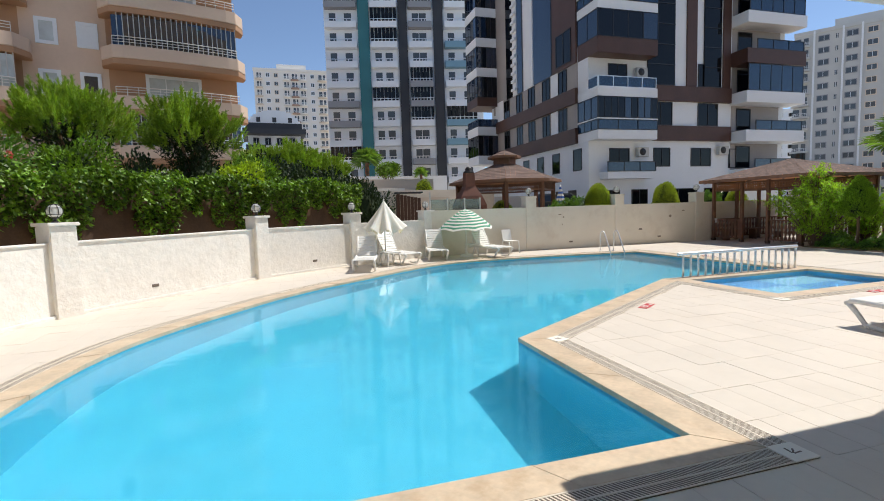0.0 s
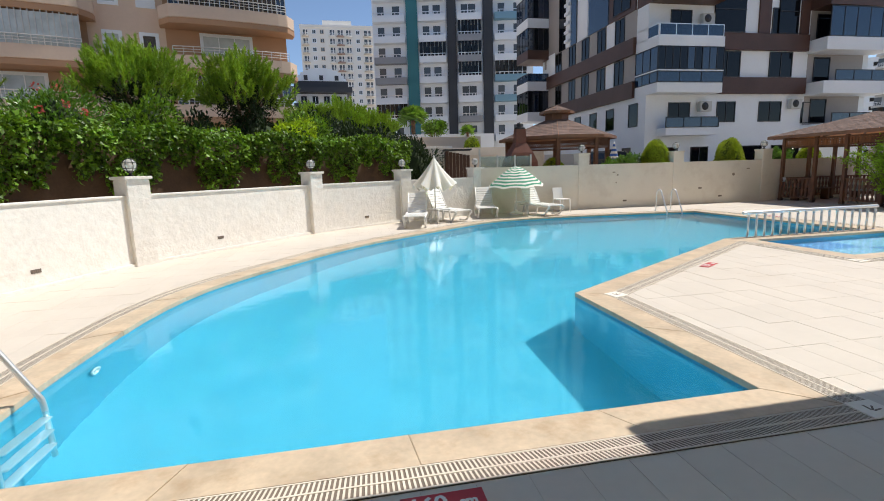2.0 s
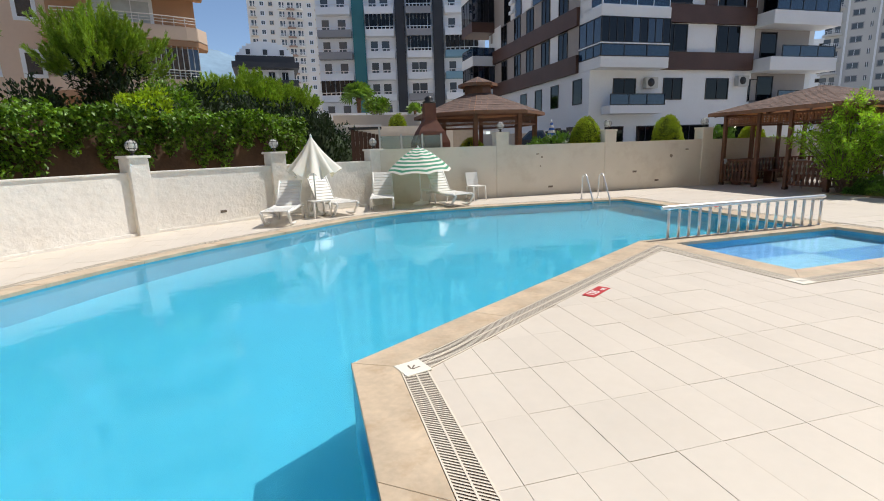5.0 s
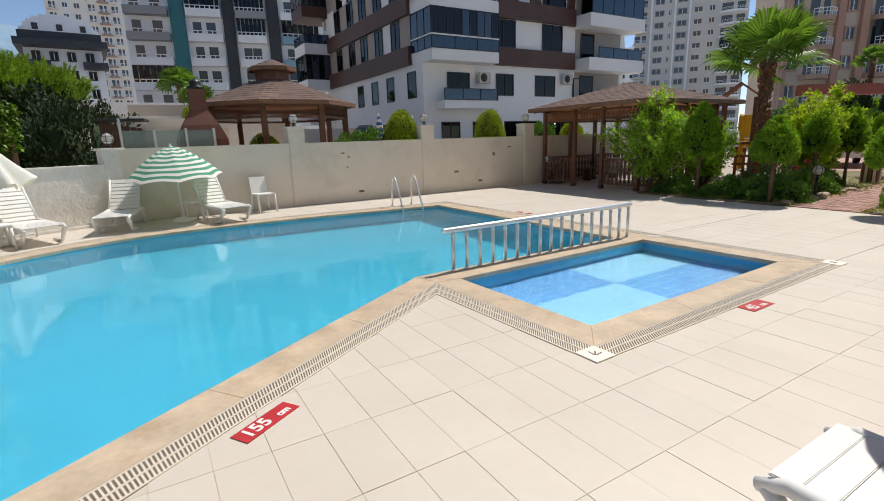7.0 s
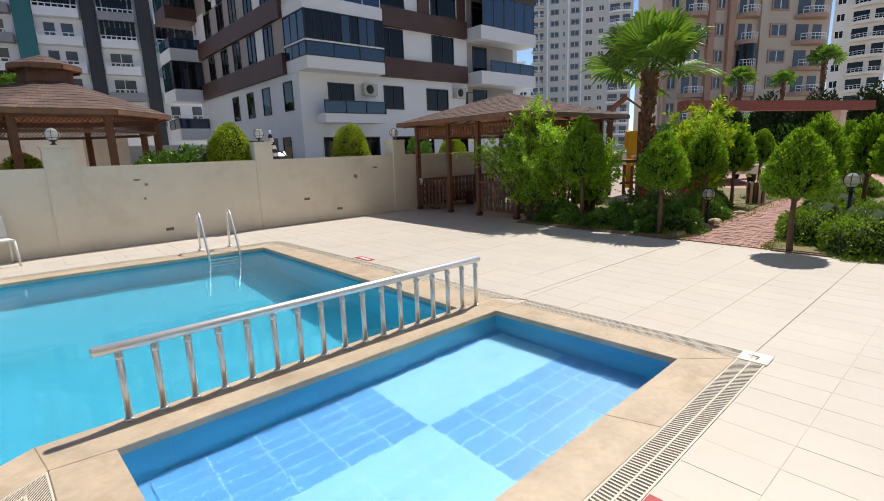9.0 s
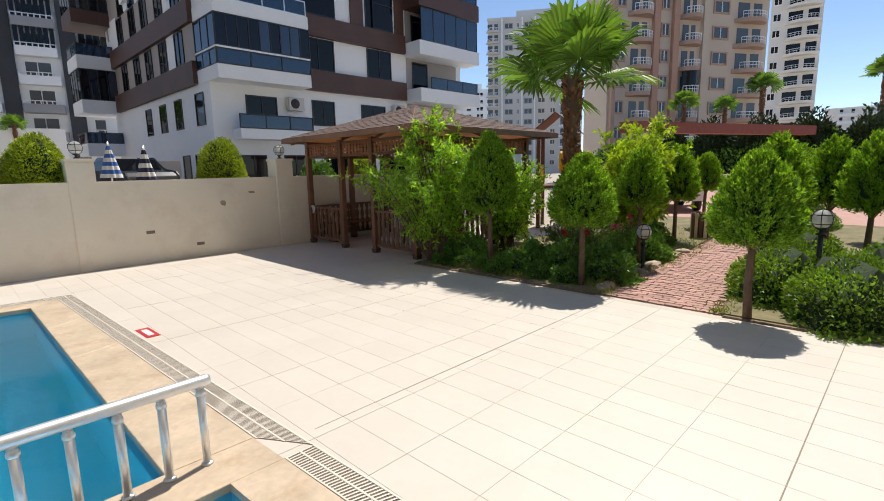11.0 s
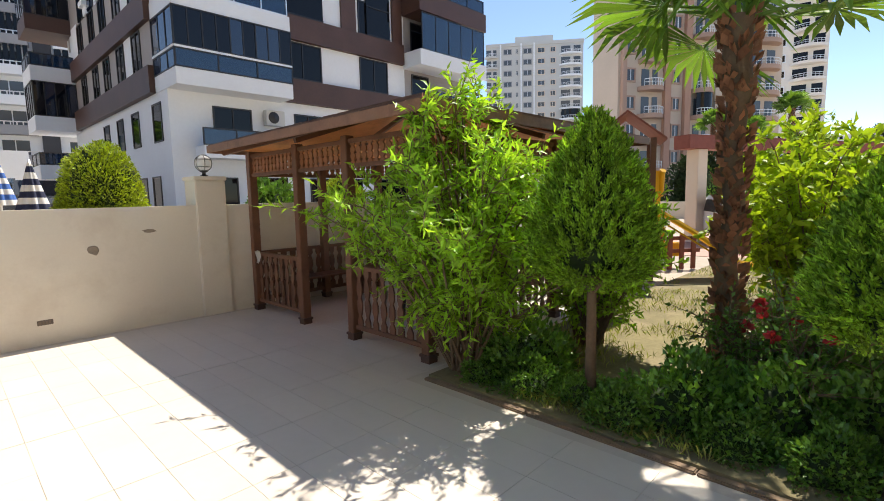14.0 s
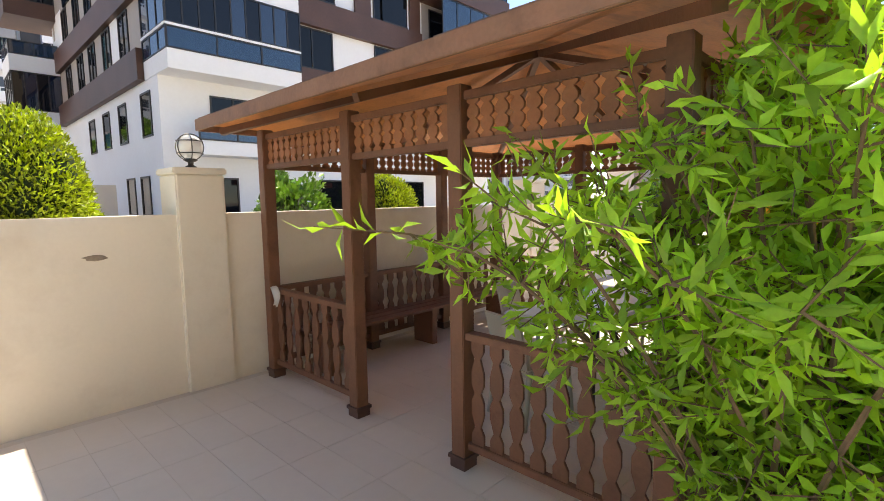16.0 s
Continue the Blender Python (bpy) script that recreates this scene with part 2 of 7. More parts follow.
M_HUSK = mat("palm_husk", (0.30, 0.135, 0.075), 0.9, vary=0.3, scale=6.0, bump=0.6, fine=40.0, island=0.3)
M_RED = mat("red_sign_enamel", (0.50, 0.030, 0.035), 0.45, vary=0.15, scale=8.0)
M_LETTER = mat("white_letter", (0.80, 0.78, 0.74), 0.5, vary=0.1, scale=12.0)
M_CREAMC = mat("cream_column_paint", (0.70, 0.53, 0.30), 0.75, vary=0.05, scale=1.5, bump=0.08)
M_STONE = mat("split_stone", (0.42, 0.33, 0.25), 0.85, vary=0.2, scale=6.0, bump=0.5, fine=30.0, island=-0.25)
M_CANVAS = mat("off_white_canvas", (0.82, 0.80, 0.76), 0.8, vary=0.07, scale=3.0, trans=0.12)
M_GREEN = mat("green_canvas_stripe", (0.10, 0.36, 0.24), 0.8, vary=0.08, scale=3.0, trans=0.25)
M_GLOBE = glass("clear_globe_glass", (0.78, 0.78, 0.76), 0.05, 0.45)
M_BLACK = mat("black_metal", (0.02, 0.02, 0.02), 0.4)
M_GRILL = mat("red_brick_barbecue", (0.17, 0.068, 0.048), 0.8, vary=0.2, scale=5.0, bump=0.2)


# ---- mesh helpers ----
def box(bm, x0, x1, y0, y1, z0, z1, m=None):
    r = bmesh.ops.create_cube(bm, size=1.0)
    t = Matrix.Translation(((x0 + x1) / 2, (y0 + y1) / 2, (z0 + z1) / 2)) @ Matrix.Diagonal((abs(x1 - x0), abs(y1 - y0), abs(z1 - z0), 1))
    bmesh.ops.transform(bm, matrix=(m @ t) if m else t, verts=r["verts"])
    return r["verts"]


def tube(bm, pts, r, seg=8, closed=False):
    """A round bar along points; r is one radius or one for each point."""
    pts = [Vector(p) for p in pts]
    rs = r if isinstance(r, (list, tuple)) else [r] * len(pts)
    rings, side = [], None
    for i, p in enumerate(pts):
        a, b = pts[max(0, i - 1)], pts[min(len(pts) - 1, i + 1)]
        d = (b - a).normalized()
        if side is None:
            side = d.orthogonal().normalized()
        else:
            side = (side - d * side.dot(d))
            side = side.normalized() if side.length > 1e-5 else d.orthogonal().normalized()
        up = d.cross(side)
        rings.append([bm.verts.new(p + (side * math.cos(k * math.tau / seg) + up * math.sin(k * math.tau / seg)) * rs[i]) for k in range(seg)])
    for u, v in zip(rings, rings[1:]):
        for k in range(seg):
            f = bm.faces.new((u[k], u[(k + 1) % seg], v[(k + 1) % seg], v[k]))
            f.smooth = seg > 6
    bm.faces.new(rings[0][::-1])
    bm.faces.new(rings[-1])


def lathe(bm, profile, seg=20, centre=(0, 0), smooth=True):
    rings = []
    for r, z in profile:
        rings.append([bm.verts.new((centre[0] + r * math.cos(k * math.tau / seg), centre[1] + r * math.sin(k * math.tau / seg), z)) for k in range(seg)])
    for u, v in zip(rings, rings[1:]):
        for k in range(seg):
            f = bm.faces.new((u[k], u[(k + 1) % seg], v[(k + 1) % seg], v[k]))
            f.smooth = smooth
    if profile[0][0] > 1e-4:
        bm.faces.new(rings[0][::-1])
    if profile[-1][0] > 1e-4:
        bm.faces.new(rings[-1])


def prism(bm, poly, z0, z1):
    lo = [bm.verts.new((x, y, z0)) for x, y in poly]
    hi = [bm.verts.new((x, y, z1)) for x, y in poly]
    n = len(poly)
    for i in range(n):
        bm.faces.new((lo[i], lo[(i + 1) % n], hi[(i + 1) % n], hi[i]))
    bm.faces.new(lo[::-1])
    bm.faces.new(hi)


def finish(bm, name, bevel=0.0):
    bm.normal_update()
    if bevel:
        bmesh.ops.bevel(bm, geom=[e for e in bm.edges if len(e.link_faces) == 2 and e.calc_face_angle(0) > 0.6], offset=bevel, segments=2, affect="EDGES", clamp_overlap=True)
    bmesh.ops.recalc_face_normals(bm, faces=bm.faces)
    me = bpy.data.meshes.new(name)
    bm.to_mesh(me)
    bm.free()
    return me


def part(name, bm, material, parent, label="", bevel=0.0):
    me = finish(bm, name, bevel)
    me.materials.append(material)
    ob = new(name, me)
    ob.parent = parent
    if label:
        tagged(ob, label)
    return ob


def thing(name, label, category, m=None, group=""):
    ob = new(name)
    ob.empty_display_size = 0.2
    if m is not None:
        ob.matrix_basis = m
    return tagged(ob, label, category, group)


def solid(name, bm, material, label, category="", kind="", group="", bevel=0.0, m=None):
    me = finish(bm, name, bevel)
    me.materials.append(material)
    ob = new(name, me)
    if m is not None:
        ob.matrix_basis = m
    return tagged(ob, label, category, group, kind)


def raw(name, verts, faces, material, parent=None, smooth=False):
    me = bpy.data.meshes.new(name)
    me.from_pydata([tuple(v) for v in verts], [], [tuple(f) for f in faces])
    me.materials.append(material)
    me.update()
    ob = new(name, me)
    ob.parent = parent
    return ob


RNG = np.random.default_rng(7)


def leaf_mesh(name, pos, direction, length, width, material, parent, droop=0.25, rng=RNG):
    """Many leaves, each a folded blade of two quads, at pos and pointing along direction."""
    pos, d = np.asarray(pos, float), np.asarray(direction, float)
    n = len(pos)
    d = d / np.maximum(np.linalg.norm(d, axis=1, keepdims=True), 1e-6)
    side = np.cross(d, rng.normal(size=(n, 3)))
    side /= np.maximum(np.linalg.norm(side, axis=1, keepdims=True), 1e-6)
    up = np.cross(side, d)
    L = (length * rng.uniform(0.65, 1.3, n))[:, None]
    W = (width * rng.uniform(0.7, 1.25, n))[:, None]
    mid = pos + d * L * 0.5
    tip = pos + d * L - up * L * droop
    v = np.stack([pos, mid - side * W * 0.5 + up * W * 0.18, mid, mid + side * W * 0.5 + up * W * 0.18, tip], axis=1).reshape(-1, 3)
    base = np.arange(n)[:, None] * 5
    f = np.concatenate([base + np.array([[0, 2, 4, 1]]), base + np.array([[0, 3, 4, 2]])], axis=0)
    me = bpy.data.meshes.new(name)
    me.vertices.add(len(v))
    me.vertices.foreach_set("co", v.ravel())
    me.loops.add(f.size)
    me.loops.foreach_set("vertex_index", f.ravel().astype(np.int32))
    me.polygons.add(len(f))
    me.polygons.foreach_set("loop_start", np.arange(0, f.size, 4, dtype=np.int32))
    me.materials.append(material)
    me.update(calc_edges=True)
    ob = new(name, me)
    ob.parent = parent
    return ob


def unit(v):
    return v / np.maximum(np.linalg.norm(v, axis=-1, keepdims=True), 1e-6)


def offset_line(pts, d):
    """A copy of an open line of points in the plan, moved d to its left."""
    pts = [Vector(p) for p in pts]
    out = []
    for i, p in enumerate(pts):
        a = (p - pts[i - 1]).normalized() if i else (pts[1] - p).normalized()
        b = (pts[i + 1] - p).normalized() if i < len(pts) - 1 else a
        na, nb = Vector((-a.y, a.x)), Vector((-b.y, b.x))
        s = (na + nb).normalized()
        out.append(p + s * (d / max(0.35, s.dot(na))))
    return out


def smooth_line(pts, n=6):
    """Catmull-Rom through plan points."""
    pts = [Vector(p) for p in pts]
    out = []
    for i in range(len(pts) - 1):
        p0, p1, p2, p3 = pts[max(0, i - 1)], pts[i], pts[i + 1], pts[min(len(pts) - 1, i + 2)]
        for k in range(n):
            t = k / n
            out.append(0.5 * ((2 * p1) + (p2 - p0) * t + (2 * p0 - 5 * p1 + 4 * p2 - p3) * t * t + (3 * p1 - p0 - 3 * p2 + p3) * t ** 3))
    out.append(pts[-1])
    return out


def inside(poly, x, y):
    c = False
    j = len(poly) - 1
    for i in range(len(poly)):
        xi, yi, xj, yj = poly[i][0], poly[i][1], poly[j][0], poly[j][1]
        if (yi > y) != (yj > y) and x < (xj - xi) * (y - yi) / (yj - yi) + xi:
            c = not c
        j = i
    return c


def strip(bm, a, b, z0, z1):
    """A slab between two plan lines of equally many points."""
    n = len(a)
    q = [[bm.verts.new((p[0], p[1], z)) for p in line] for line in (a, b) for z in (z0, z1)]
    a0, a1, b0, b1 = q
    for i in range(n - 1):
        for r, s in ((a0, a1), (a1, b1), (b1, b0), (b0, a0)):
            bm.faces.new((r[i], r[i + 1], s[i + 1], s[i]))
    for i in (0, n - 1):
        bm.faces.new((a0[i], a1[i], b1[i], b0[i]))


def facing_up(bm, name, material, shadow=True):
    """A flat sheet with all its faces turned up."""
    bm.normal_update()
    for f in bm.faces:
        if f.normal.z < 0:
            f.normal_flip()
    me = bpy.data.meshes.new(name)
    bm.to_mesh(me)
    bm.free()
    me.materials.append(material)
    ob = new(name, me)
    ob.visible_shadow = shadow
    return ob


# ---- pool, deck and walls ----
POOL_LEFT = smooth_line([(-1.45, 2.86), (-1.66, 3.6), (-1.69, 4.3), (-1.67, 5.1), (-1.58, 6.2), (-1.35, 7.2), (-0.93, 8.1), (-0.33, 9.05), (0.45, 10.2), (1.45, 11.3), (2.39, 12.1), (2.98, 12.62), (3.62, 13.17), (4.45, 13.8), (5.4, 14.25), (6.54, 14.44), (7.8, 14.47), (9.2, 14.42), (10.5, 14.28), (11.86, 14.15)], 4)
POOL = [Vector(p) for p in ((11.9, 8.86), (8.36, 8.8), (3.477, 5.656), (3.477, 2.86))] + [Vector(p) for p in POOL_LEFT]
KID = [Vector(p) for p in ((12.22, 6.67), (12.12, 8.5), (8.73, 8.42), (8.83, 6.55))]
WATER_Z, DEPTH = -0.06, -1.28


def ring(bm, poly, d0, d1, z0, z1):
    """A closed band round a plan loop, from d0 to d1 outside it."""
    n = len(poly)
    lines = []
    for d in (d0, d1):
        line = []
        for i in range(n):
            p, a, b = poly[i], poly[i - 1], poly[(i + 1) % n]
            u, v = (p - a).normalized(), (b - p).normalized()
            nu, nv = Vector((u.y, -u.x)), Vector((v.y, -v.x))
            s = nu + nv
            s = s.normalized()
            line.append(p + s * (d / max(0.3, s.dot(nu))))
        lines.append(line + line[:1])
    strip(bm, lines[0], lines[1], z0, z1)
    return lines


def area(poly):
    return 0.5 * sum(poly[i - 1][0] * poly[i][1] - poly[i][0] * poly[i - 1][1] for i in range(len(poly)))


# loops run anticlockwise, so that the band lies outside
if area(POOL) < 0:
    POOL.reverse()
if area(KID) < 0:
    KID.reverse()


def loop_offset(poly, d):
    n, out = len(poly), []
    for i in range(n):
        p, a, b = poly[i], poly[i - 1], poly[(i + 1) % n]
        u, v = (p - a).normalized(), (b - p).normalized()
        nu, nv = Vector((u.y, -u.x)), Vector((v.y, -v.x))
        s = (nu + nv).normalized()
        out.append(p + s * (d / max(0.3, s.dot(nu))))
    return out


def basin(name, poly, depth, wall_mat, floor_mat, label):
    """A pool's shell: upright walls and a floor."""
    t = tagged(thing(name, label, "pool"), kind="structure")
    bm = bmesh.new()
    n = len(poly)
    top = [bm.verts.new((p.x, p.y, -0.043)) for p in poly]
    low = [bm.verts.new((p.x, p.y, depth)) for p in poly]
    for i in range(n):
        bm.faces.new((top[i], top[(i + 1) % n], low[(i + 1) % n], low[i]))
    part("pool_wall", bm, wall_mat, t)
    bm = bmesh.new()
    bm.faces.new([bm.verts.new((p.x, p.y, depth)) for p in poly])
    bmesh.ops.triangulate(bm, faces=bm.faces)
    part("pool_floor", bm, floor_mat, t)
    return t


def sheet(bm, poly, z):
    f = bm.faces.new([bm.verts.new((p[0], p[1], z)) for p in poly])
    bmesh.ops.triangulate(bm, faces=[f])


def sheet_with_holes(name, outer, holes, z, material, label):
    bm = bmesh.new()
    edges = []
    for loop in [outer] + holes:
        vs = [bm.verts.new((p[0], p[1], z)) for p in loop]
        edges += [bm.edges.new((vs[i], vs[(i + 1) % len(vs)])) for i in range(len(vs))]
    bmesh.ops.triangle_fill(bm, edges=edges, use_beauty=True, use_dissolve=False)
    for f in bm.faces:
        f.normal_update()
        if f.normal.z < 0:
            f.normal_flip()
    me = bpy.data.meshes.new(name)
    bm.to_mesh(me)
    bm.free()
    me.materials.append(material)
    return tagged(new(name, me), label, kind="structure")


swimming_pool = basin("swimming_pool", POOL, DEPTH, M_POOLWALL, M_POOL, "large free-form blue-tiled swimming pool with a curved edge")
bm = bmesh.new()
sheet(bm, POOL, WATER_Z)
tagged(facing_up(bm, "water", M_WATER, False), "clear still blue pool water with faint ripples", kind="structure")
kid_pool = basin("paddling_pool", KID, -0.43, M_POOLWALL, M_KIDD, "shallow rectangular paddling pool with a two-tone blue tiled floor")
bm = bmesh.new()
sheet(bm, KID, -0.08)
tagged(facing_up(bm, "water", M_KWATER, False), "clear rippled shallow water in the paddling pool", kind="structure")

# floor of the paddling pool: four quarters, light and dark, of long narrow tiles
kx0, kx1, ky0, ky1 = 8.86, 12.1, 6.69, 8.4
for qi, (ax, bx, ay, by, mtl) in enumerate(((kx0, 10.48, ky0, 7.64, M_KIDL), (10.48, kx1, ky0, 7.64, M_KIDD), (kx0, 10.48, 7.64, ky1, M_KIDD), (10.48, kx1, 7.64, ky1, M_KIDL))):
    nx, ny = (5, 6) if mtl is M_KIDL else (5, 6)
    sx, sy = (bx - ax) / nx, (by - ay) / ny
    bm = bmesh.new()
    box(bm, 0.0036, sx - 0.0036, 0.0036, sy - 0.0036, 0, 0.006)
    me = finish(bm, "floor_tile")
    me.materials.append(mtl)
    for i in range(nx):
        for j in range(ny):
            ob = new("floor_tile", me)
            ob.parent = kid_pool
            ob.location = (ax + i * sx, ay + j * sy, -0.422)
bm = bmesh.new()
box(bm, kx0, kx1, ky0, ky1, -0.429, -0.4175)
part("floor_joint", bm, M_KIDG, kid_pool)

# the ground: one sheet to the horizon, pools cut out of it
DECK = [(-7.5, -3.0), (17.12, -3.0), (17.12, 12.42), (22.5, 12.42), (22.5, 16.6), (5.2, 16.6), (2.5, 15.4), (-0.1, 13.6), (-3.1, 9.9), (-5.2, 5.5)]
sheet_with_holes("ground", [(-2500, -2500), (2500, -2500), (2500, 2500), (-2500, 2500)], [[tuple(p) for p in DECK]], -0.012, M_GROUND, "dry sandy ground stretching to the horizon")
deck = sheet_with_holes("pool_deck", DECK, [[tuple(p) for p in loop_offset(POOL, 0.02)], [tuple(p) for p in loop_offset(KID, 0.02)]], -0.003, M_GROUT, "pale cream rectangular tiled pool deck with thin joints")


def walk_line(pts, step):
    """Cuts a plan line into pieces of about step long; each piece keeps the bends inside it."""
    out, cur, run = [], [0], 0.0
    s = [0.0]
    for a, b in zip(pts, pts[1:]):
        s.append(s[-1] + (b - a).length)
    n = max(1, round(s[-1] / step))
    marks = [s[-1] * k / n for k in range(n + 1)]

    def at(d):
        for i in range(len(pts) - 1):
            if d <= s[i + 1] + 1e-6:
                f = 0 if s[i + 1] == s[i] else (d - s[i]) / (s[i + 1] - s[i])
                return pts[i].lerp(pts[i + 1], f)
        return pts[-1]
    return [(at(a), at(b)) for a, b in zip(marks, marks[1:])]


coping = tagged(thing("coping", "brown travertine coping stones round both pools", "coping"), kind="structure")
drain = tagged(thing("overflow_drain", "slotted cream overflow drain grate round the pools", "drain"), kind="structure")



def pick(line, f):
    """The point at the fraction f of a plan line's length."""
    s = [0.0]
    for a, b in zip(line, line[1:]):
        s.append(s[-1] + (b - a).length)
    d = f * s[-1]
    for i in range(len(line) - 1):
        if d <= s[i + 1] + 1e-6:
            return line[i].lerp(line[i + 1], 0 if s[i + 1] == s[i] else (d - s[i]) / (s[i + 1] - s[i]))
    return line[-1]


def edge_run(inner, outer, far=None, stone=1.35, gap=0.0018):
    """Coping stones between two plan lines, and beyond them the slotted drain as far as a third."""
    inner, outer = [Vector(p) for p in inner], [Vector(p) for p in outer]
    n = max(1, round(sum((b - a).length for a, b in zip(inner, inner[1:])) / stone))
    for k in range(n):
        fs = [(k + q / 3) / n for q in range(4)]
        a, b = [pick(inner, f) for f in fs], [pick(outer, f) for f in fs]
        e = (a[-1] - a[0]).normalized() * gap * 0.5
        a[0], b[0], a[-1], b[-1] = a[0] + e, b[0] + e, a[-1] - e, b[-1] - e
        bm = bmesh.new()
        strip(bm, a, b, -0.045, 0.006)
        part("coping_stone", bm, M_COPING, coping, bevel=0.003)
    if far is None:
        return
    far = [Vector(p) for p in far]
    m = 60 if len(inner) > 4 else 2

    def between(t):
        return [pick(outer, k / (m - 1)).lerp(pick(far, k / (m - 1)), t) for k in range(m)]
    bm = bmesh.new()
    strip(bm, between(0.02), between(1.0), -0.006, 0.0022)
    part("channel", bm, M_SLOT, drain)
    for t0, t1 in ((0.02, 0.07), (0.48, 0.54), (0.94, 1.0)):
        bm = bmesh.new()
        strip(bm, between(t0), between(t1), 0.0, 0.0075)
        part("grate_rail", bm, M_GRATE, drain)
    verts, faces = [], []
    total = int(sum((b - a).length for a, b in zip(outer, outer[1:])) / 0.026)
    for k in range(total):
        p, q = pick(outer, (k + 0.5) / total), pick(far, (k + 0.5) / total)
        e = (pick(outer, (k + 1) / total) - p).normalized() * 0.012
        p = p.lerp(q, 0.03)
        base = len(verts)
        for z in (0.0062, 0.0022):
            verts += [(v.x, v.y, z) for v in (p, p + e, q + e, q)]
        faces += [(base, base + 1, base + 2, base + 3), (base, base + 4, base + 5, base + 1), (base + 2, base + 6, base + 7, base + 3)]
    tagged(raw("grate_bars", verts, faces, M_GRATE, drain), kind="stuff")


edge_run([(-1.45, 2.86), (3.477, 2.86)], [(-1.72, 2.54), (3.80, 2.54)], [(-1.9, 2.34), (4.0, 2.34)])
edge_run([(3.477, 2.86), (3.477, 5.656)], [(3.80, 2.54), (3.80, 5.48)], [(4.0, 2.34), (4.0, 5.37)])
edge_run([(3.477, 5.656), (8.36, 8.80)], [(3.80, 5.48), (8.41, 8.45)], [(4.0, 5.37), (8.21, 8.09)])
edge_run([(8.73, 8.42), (8.83, 6.55)], [(8.41, 8.45), (8.52, 6.24)], [(8.21, 8.09), (8.32, 6.04)])
edge_run([(8.83, 6.55), (12.22, 6.67)], [(8.52, 6.24), (12.54, 6.36)], [(8.32, 6.04), (12.75, 6.17)])
edge_run([(12.22, 6.67), (12.12, 8.5)], [(12.54, 6.36), (12.44, 8.5)], [(12.75, 6.17), (12.64, 8.5)])
edge_run([(11.9, 8.86), (11.86, 14.15)], [(12.42, 8.86), (12.18, 14.47)], [(12.64, 8.5), (12.38, 14.66)])
curve_in = list(reversed(POOL_LEFT))
curve_out, curve_far = offset_line(curve_in, -0.32), offset_line(curve_in, -0.52)
curve_out[0], curve_far[0] = Vector((12.18, 14.47)), Vector((12.38, 14.66))
curve_out[-1], curve_far[-1] = Vector((-1.72, 2.54)), Vector((-1.9, 2.34))
edge_run(curve_in, curve_out, curve_far)
# divider between the two pools
bm = bmesh.new()
prism(bm, [(8.36, 8.80), (11.9, 8.86), (12.42, 8.86), (12.44, 8.5), (12.12, 8.5), (8.73, 8.42), (8.41, 8.45)], -0.045, 0.006)
part("coping_stone", bm, M_COPING, coping, bevel=0.003)


def corner_plate(x, y, rz, size=0.21):
    m = pose(x, y, 0.004, 0, 0, rz)
    bm = bmesh.new()
    box(bm, -size / 2, size / 2, -size / 2, size / 2, 0, 0.008)
    c = part("grate_corner", bm, M_CORNER, drain, "cream moulded corner plate", bevel=0.003)
    c.matrix_basis = m
    bm = bmesh.new()
    for a in (-38, 0, 38):
        box(bm, -0.006, 0.006, 0.01, 0.075, 0.0082, 0.0096, pose(0, 0, 0, 0, 0, -45) @ pose(0, -0.035, 0, 0, 0, a))
    s = part("slot", bm, M_SLOT, c)
    return c


corner_plate(8.42, 6.14, 2)
corner_plate(12.65, 6.26, 92)
corner_plate(3.90, 5.42, 17)
corner_plate(3.90, 2.44, 0)

# ---- boundary walls ----
def wall_run(name, a, b, h, material, label, thick=0.2, cap=True):
    a, b = Vector(a), Vector(b)
    ang = math.degrees(math.atan2(b.y - a.y, b.x - a.x))
    ln = (b - a).length
    bm = bmesh.new()
    nx, nz = max(2, int(ln / 0.5)), 4
    box(bm, 0, ln, 0, thick, -0.05, h)
    ob = solid(name, bm, material, label, kind="structure", m=pose(a.x, a.y, 0, 0, 0, ang))
    if cap:
        bm = bmesh.new()
        box(bm, -0.0, ln, -0.025, thick + 0.025, h, h + 0.035)
        part("wall_cap", bm, material, ob, bevel=0.008)
        bm = bmesh.new()
        box(bm, 0.0, ln, -0.055, 0.0, -0.02, 0.06)
        part("plinth", bm, material, ob, bevel=0.012)
    return ob


LEFT_WALL = [(-7.4, -1.5), (-5.05, 5.6), (-3.06, 9.86), (-0.13, 13.52), (2.5, 15.42), (5.2, 16.58)]
for i, (a, b) in enumerate(zip(LEFT_WALL, LEFT_WALL[1:])):
    wall_run("wall_west_%d" % (i + 1), a, b, 1.25, M_PLASTER, "low wall of rough white trowelled plaster beside the pool")
wall_run("wall_north", (5.2, 16.6), (27.0, 16.6), 1.6, M_WALL, "cream painted boundary wall with scuffs and stains", 0.22, cap=False)


